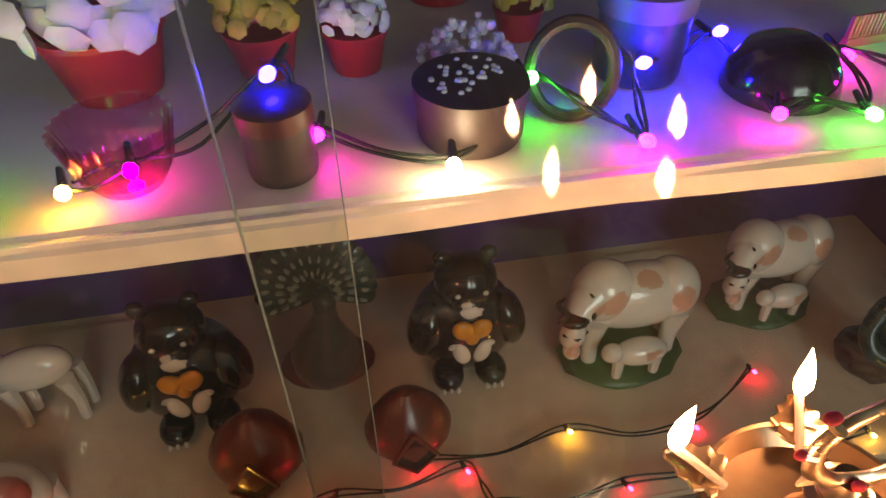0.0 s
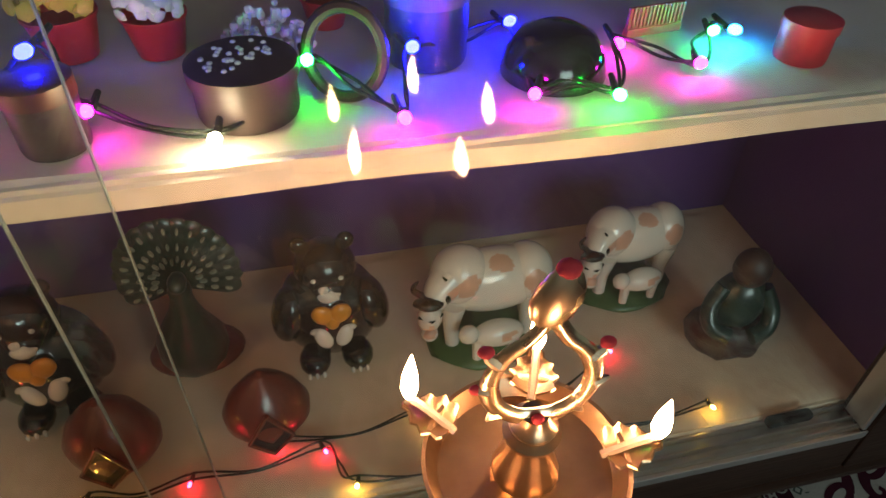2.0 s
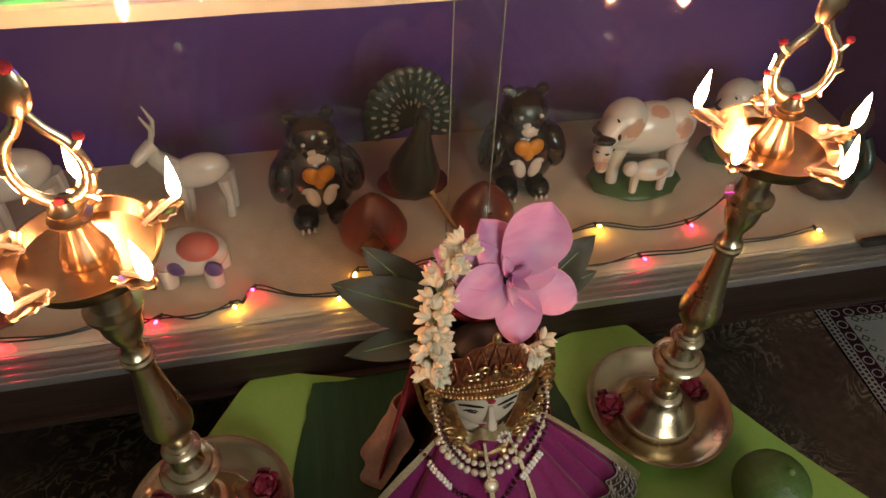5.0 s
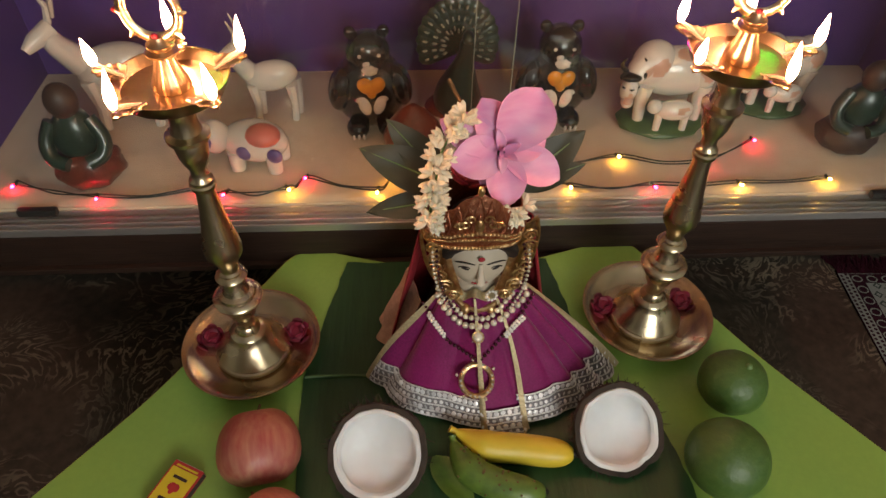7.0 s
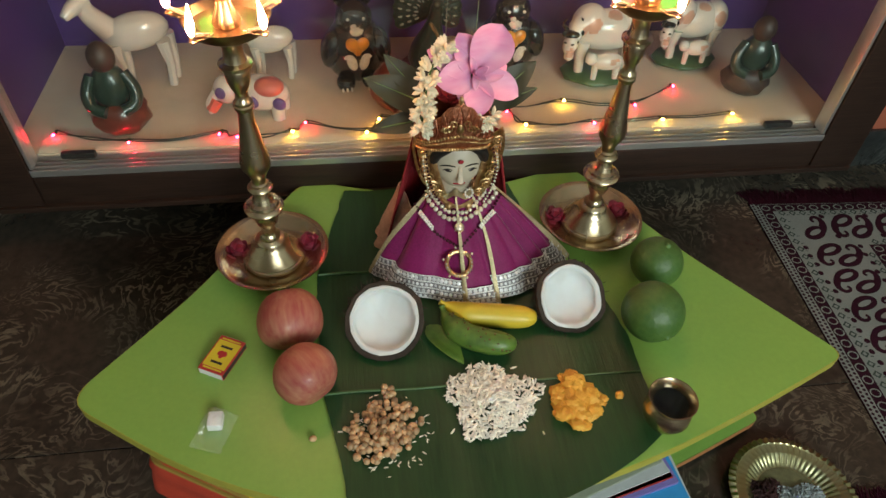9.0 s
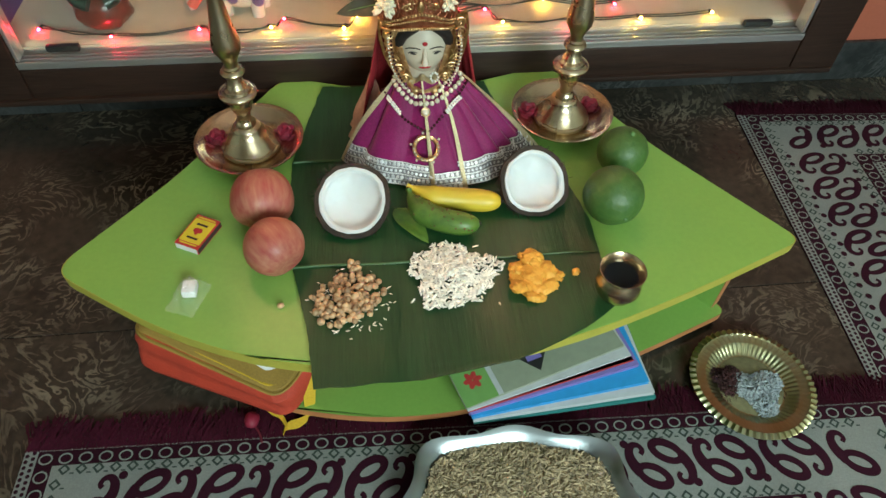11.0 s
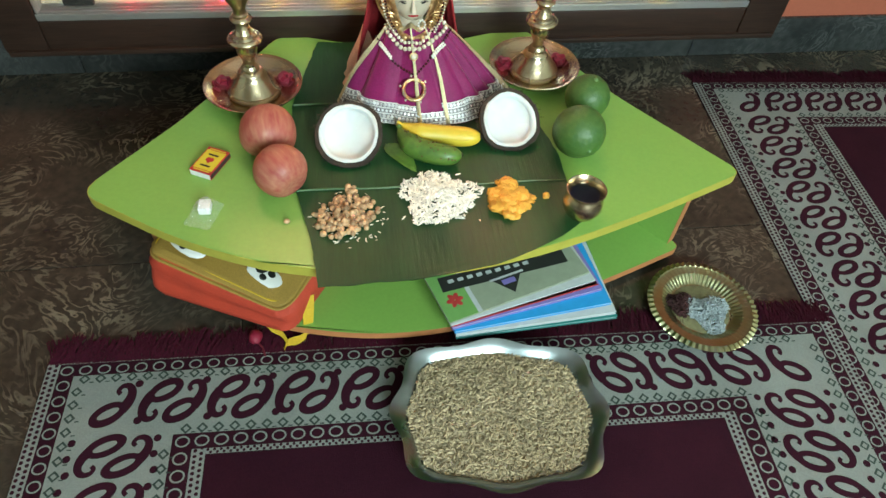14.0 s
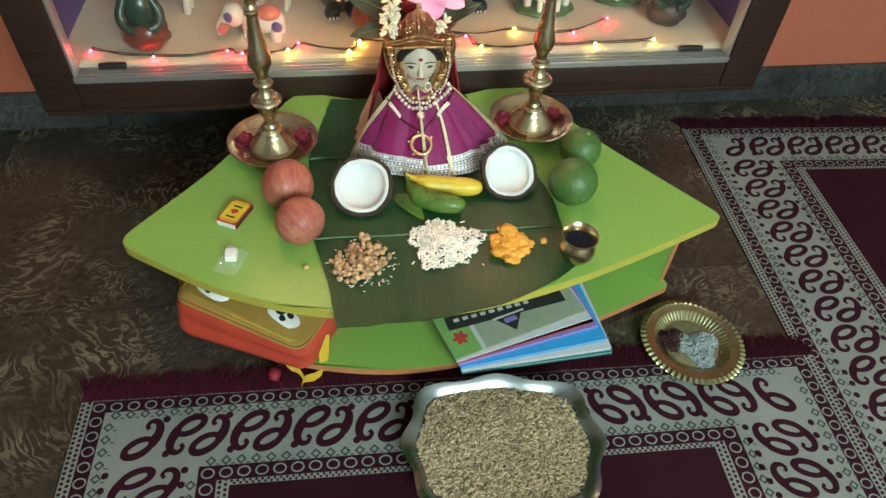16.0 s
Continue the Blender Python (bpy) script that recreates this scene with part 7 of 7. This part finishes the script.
def book(cx, cy, z, w, d, h, rz, cover, label, soft=0.0):
    ob = thing("notebook", (cx, cy, z), label, "book", "pile of school books", rz=rz)
    part("page_block", add_box(bmesh.new(), (-w / 2 + 0.002, -d / 2 + 0.002, 0.0012), (w / 2 - 0.0005, d / 2 - 0.002, h - 0.0012)), M["paper"], ob, smooth=False)
    for z0 in (0.0, h - 0.0011):
        part("cover", add_box(bmesh.new(), (-w / 2, -d / 2, z0), (w / 2, d / 2, z0 + 0.0011), 0.0004), cover, ob, smooth=False)
    part("spine", add_box(bmesh.new(), (-w / 2 - 0.0006, -d / 2 + 0.0002, 0.0), (-w / 2 + 0.0008, d / 2 - 0.0002, h)), cover, ob, smooth=False)
    return ob


for k, (col, rough) in {"teal": ((0.02, 0.2, 0.19), 0.45), "cyan": ((0.04, 0.34, 0.75), 0.35), "blue": ((0.03, 0.22, 0.62), 0.35), "lilac": ((0.24, 0.2, 0.56), 0.4), "grey": ((0.33, 0.37, 0.28), 0.4), "leafgreen": ((0.2, 0.4, 0.12), 0.4), "red": ((0.5, 0.05, 0.05), 0.4), "pale": ((0.55, 0.58, 0.6), 0.45), "ink": ((0.03, 0.03, 0.03), 0.4)}.items():
    M["cover_" + k] = mat(k + " book cover", col, rough, var=0.15, scale=80, big=7, bump=0.05)
zb = 0.0305
for w, d, h, rz, c, text in ((0.277, 0.2, 0.0065, 3.2, "teal", "teal covered school notebook at the bottom"), (0.276, 0.198, 0.0065, 4.2, "pale", "pale covered school book in the pile"), (0.274, 0.198, 0.0065, 7, "cyan", "bright blue school notebook in the pile"),
                             (0.272, 0.196, 0.0065, 12, "lilac", "lilac covered school notebook in the pile"), (0.268, 0.194, 0.0012, 13.5, "red", "thin red cardboard folder in the pile"), (0.268, 0.194, 0.003, 15, "pale", "thin pale school book under the top one"), (0.266, 0.194, 0.0045, 18, "grey", "grey green book with a dark shield emblem on top")):
    # the near corner of the spine is shared by the fanned pile
    cs, sn = math.cos(radians(rz)), math.sin(radians(rz))
    cx, cy = 0.052 - 0.0008 * rz + w / 2 * cs - d / 2 * sn, -0.125 + w / 2 * sn + d / 2 * cs + 0.0006 * max(0, rz - 4)
    b = book(cx, cy, zb, w, d, h, rz, M["cover_" + c], text)
    if c == "grey":
        part("cover_panel", add_box(bmesh.new(), (-w / 2, -d / 2, h), (-w / 2 + 0.052, d / 2, h + 0.0004)), M["cover_leafgreen"], b, "light green cover strip", smooth=False)
        part("cover_panel", add_box(bmesh.new(), (-w / 2 + 0.052, -d / 2 + 0.001, h), (-w / 2 + 0.06, d / 2 - 0.001, h + 0.0005)), M["cover_pale"], b, smooth=False)
        bm = bmesh.new()
        for k in range(6):
            a = math.tau * k / 6
            add_ball(bm, (-w / 2 + 0.027 + 0.008 * math.cos(a), -d / 2 + 0.037 + 0.008 * math.sin(a), h + 0.0006), (0.0075, 0.0045, 0.0005), (0, 0, math.degrees(a)), 8)
        part("flower_print", bm, M["cover_red"], b, "red printed flower")
        part("title_band", add_box(bmesh.new(), (-w / 2 + 0.016, -d / 2 + 0.046, h + 0.0004), (w / 2 - 0.02, -d / 2 + 0.076, h + 0.0008), 0.0, -6), M["cover_ink"], b, "black title band", smooth=False)
        bm = bmesh.new()
        add_slab(bm, [(-0.026, 0.006), (0.0, -0.03), (0.03, 0.006)], h + 0.0008, h + 0.0012)
        bmesh.ops.translate(bm, verts=bm.verts[:], vec=(-0.006, -d / 2 + 0.042, 0))
        part("emblem", bm, M["cover_ink"], b, "dark shield shape", smooth=False)
        part("emblem_bar", add_box(bmesh.new(), (-0.036, -d / 2 + 0.046, h + 0.0012), (0.028, -d / 2 + 0.05, h + 0.0015)), M["cover_pale"], b, smooth=False)
        part("emblem_field", add_box(bmesh.new(), (-0.017, -d / 2 + 0.032, h + 0.0012), (0.007, -d / 2 + 0.042, h + 0.0014)), M["cover_lilac"], b, smooth=False)
        for k in range(9):
            x = -w / 2 + 0.032 + 0.017 * k
            part("text_bar", add_box(bmesh.new(), (x, -d / 2 + 0.06 - 0.105 * x, h + 0.0008), (x + 0.01, -d / 2 + 0.067 - 0.105 * x, h + 0.001)), M["cover_pale"], b, smooth=False)
    zb += h + 0.0003

# ---- on the floor ----


def grain_tray():
    ob = thing("grain_tray", (0.096, -0.262, 0.008), "scalloped steel tray heaped with unhusked rice", "tray", rz=-5)
    N = 96

    def rim(a, k):
        c, s = math.cos(a), math.sin(a)
        r = 1 / ((abs(c) ** 2.8 + abs(s) ** 2.8) ** (1 / 2.8))
        r *= 1 + 0.034 * math.cos(8 * a) * k
        return Vector((0.148 * r * c, 0.112 * r * s))

    bm = bmesh.new()
    rings = []
    for f, z, k in ((0.0, 0.0, 0), (0.8, 0.0, 0.3), (0.86, 0.006, 0.5), (0.95, 0.03, 1), (1.06, 0.036, 1.4), (1.07, 0.0365, 1.4), (1.07, 0.035, 1.4), (0.945, 0.0285, 1), (0.85, 0.0045, 0.5)):
        if f == 0.0:
            continue
        rings.append([bm.verts.new((*(rim(math.tau * i / N, k) * f), z)) for i in range(N)])
    for a, b in zip(rings, rings[1:]):
        for i in range(N):
            bm.faces.new((a[i], a[(i + 1) % N], b[(i + 1) % N], b[i]))
    bm.faces.new(rings[0][::-1])
    part("tray", bm, M["steel"], ob, "stainless steel tray with a wavy rim")

    def height(x, y):
        return 0.0225 + 0.009 * (1 - (x / 0.14) ** 2) * (1 - (y / 0.1) ** 2) + 0.002 * noise.noise(Vector((x * 30, y * 30, 0)))

    bm = bmesh.new()
    rings = [[bm.verts.new((*(p := rim(math.tau * i / N, 0.8) * f), height(p.x, p.y) - 0.002)) for i in range(N)] for f in (0.91, 0.75, 0.55, 0.35, 0.15)]
    for a, b in zip(rings, rings[1:]):
        for i in range(N):
            bm.faces.new((a[i], a[(i + 1) % N], b[(i + 1) % N], b[i]))
    bm.faces.new(rings[-1])
    bed = part("grain_bed", bm, M["paddy"], ob)
    rnd = random.Random(21)
    verts, faces = [], []
    for _ in range(7000):
        a, f = rnd.uniform(0, math.tau), rnd.random() ** 0.5 * 0.915
        p = rim(a, 0.8) * f
        c = Vector((p.x, p.y, height(p.x, p.y) + rnd.uniform(-0.001, 0.0026)))
        rot = Euler((rnd.uniform(-0.4, 0.4), rnd.uniform(-0.45, 0.45), rnd.uniform(0, math.tau))).to_matrix()
        L, W = 0.0047 * rnd.uniform(0.8, 1.15), 0.0014
        n = len(verts)
        for q in ((-L, 0, 0), (-L * 0.3, W, 0), (-L * 0.3, 0, W * 0.9), (-L * 0.3, -W, 0), (L * 0.4, W * 0.9, 0), (L * 0.4, 0, W * 0.8), (L * 0.4, -W * 0.9, 0), (L, 0, 0)):
            verts.append(c + rot @ Vector(q))
        faces += [(n, n + 2, n + 1), (n, n + 3, n + 2), (n + 1, n + 2, n + 5, n + 4), (n + 2, n + 3, n + 6, n + 5), (n + 4, n + 5, n + 7), (n + 5, n + 6, n + 7)]
    me = bpy.data.meshes.new("paddy_heap")
    me.from_pydata(verts, [], faces)
    me.materials.append(M["paddy"])
    g = new("paddy_heap", me)
    g.parent = ob
    tagged(g, "unhusked straw-coloured rice grains", kind="stuff")


grain_tray()


def brass_plate():
    ob = thing("brass_plate", (0.492, -0.088, 0.0075), "fluted brass plate with ash and burnt residue", "plate")
    N = 280
    bm = bmesh.new()
    rings = []
    for r, z, k in ((0.052, 0.0, 0), (0.056, 0.0008, 0.3), (0.06, 0.004, 1), (0.067, 0.0085, 1), (0.07, 0.0105, 0.25), (0.073, 0.0115, 0), (0.085, 0.0122, 0), (0.0865, 0.0136, 0.5), (0.094, 0.0122, 1), (0.0955, 0.0112, 0.8)):
        rings.append([bm.verts.new(((r + 0.0009 * k * math.cos(56 * math.tau * i / N)) * math.cos(math.tau * i / N), (r + 0.0009 * k * math.cos(56 * math.tau * i / N)) * math.sin(math.tau * i / N), z + 0.0016 * k * math.cos(56 * math.tau * i / N))) for i in range(N)])
    for a, b in zip(rings, rings[1:]):
        for i in range(N):
            bm.faces.new((a[i], a[(i + 1) % N], b[(i + 1) % N], b[i]))
    bm.faces.new(rings[0][::-1])
    bmesh.ops.recalc_face_normals(bm, faces=bm.faces[:])
    bmesh.ops.solidify(bm, geom=bm.faces[:], thickness=-0.0007)
    part("plate", bm, M["gold_plate"], ob)
    # added matte disc, hides the orange wall's reflection in the plate bottom
    part("powder_film", add_lathe(bmesh.new(), [(0, 0.0012), (0.05, 0.0012), (0.0515, 0.0007)], 48), M["powder"], ob, "matte olive disc over the plate bottom")
    rnd = random.Random(31)
    for nm, mt, cx, cy, R, n, lab in (("ash", M["ash"], 0.009, -0.011, 0.037, 1500, "pale grey ash flakes"), ("residue", M["burnt"], -0.036, 0.013, 0.024, 520, "dark maroon burnt residue")):
        bm = bmesh.new()
        for _ in range(n):
            a, k = rnd.uniform(0, math.tau), rnd.random() ** 0.6
            rr = R * (1 + 0.25 * math.sin(3 * a))
            add_ball(bm, (cx + rr * k * math.cos(a), cy + rr * k * math.sin(a), 0.003 + 0.016 * (1 - k) * rnd.random()), (rnd.uniform(0.002, 0.006), 0.0016, 0.0008), (rnd.uniform(-60, 60), rnd.uniform(-60, 60), rnd.uniform(0, 180)), 5)
        tagged(part(nm, bm, mt, ob, lab), kind="stuff")


brass_plate()
bm = bmesh.new()
add_ball(bm, (0, 0, 0.009), (0.011, 0.013, 0.009), seg=12, rough=0.2)
add_tube(bm, curve_pts([(0.004, -0.008, 0.006), (0.012, -0.02, 0.005), (0.016, -0.034, 0.003)], 4), 0.0016, 6)
solid("fallen_bud", bm, M["rose"], (-0.274, -0.082, 0.008), "small fallen dark red flower bud on the rug", "flower")
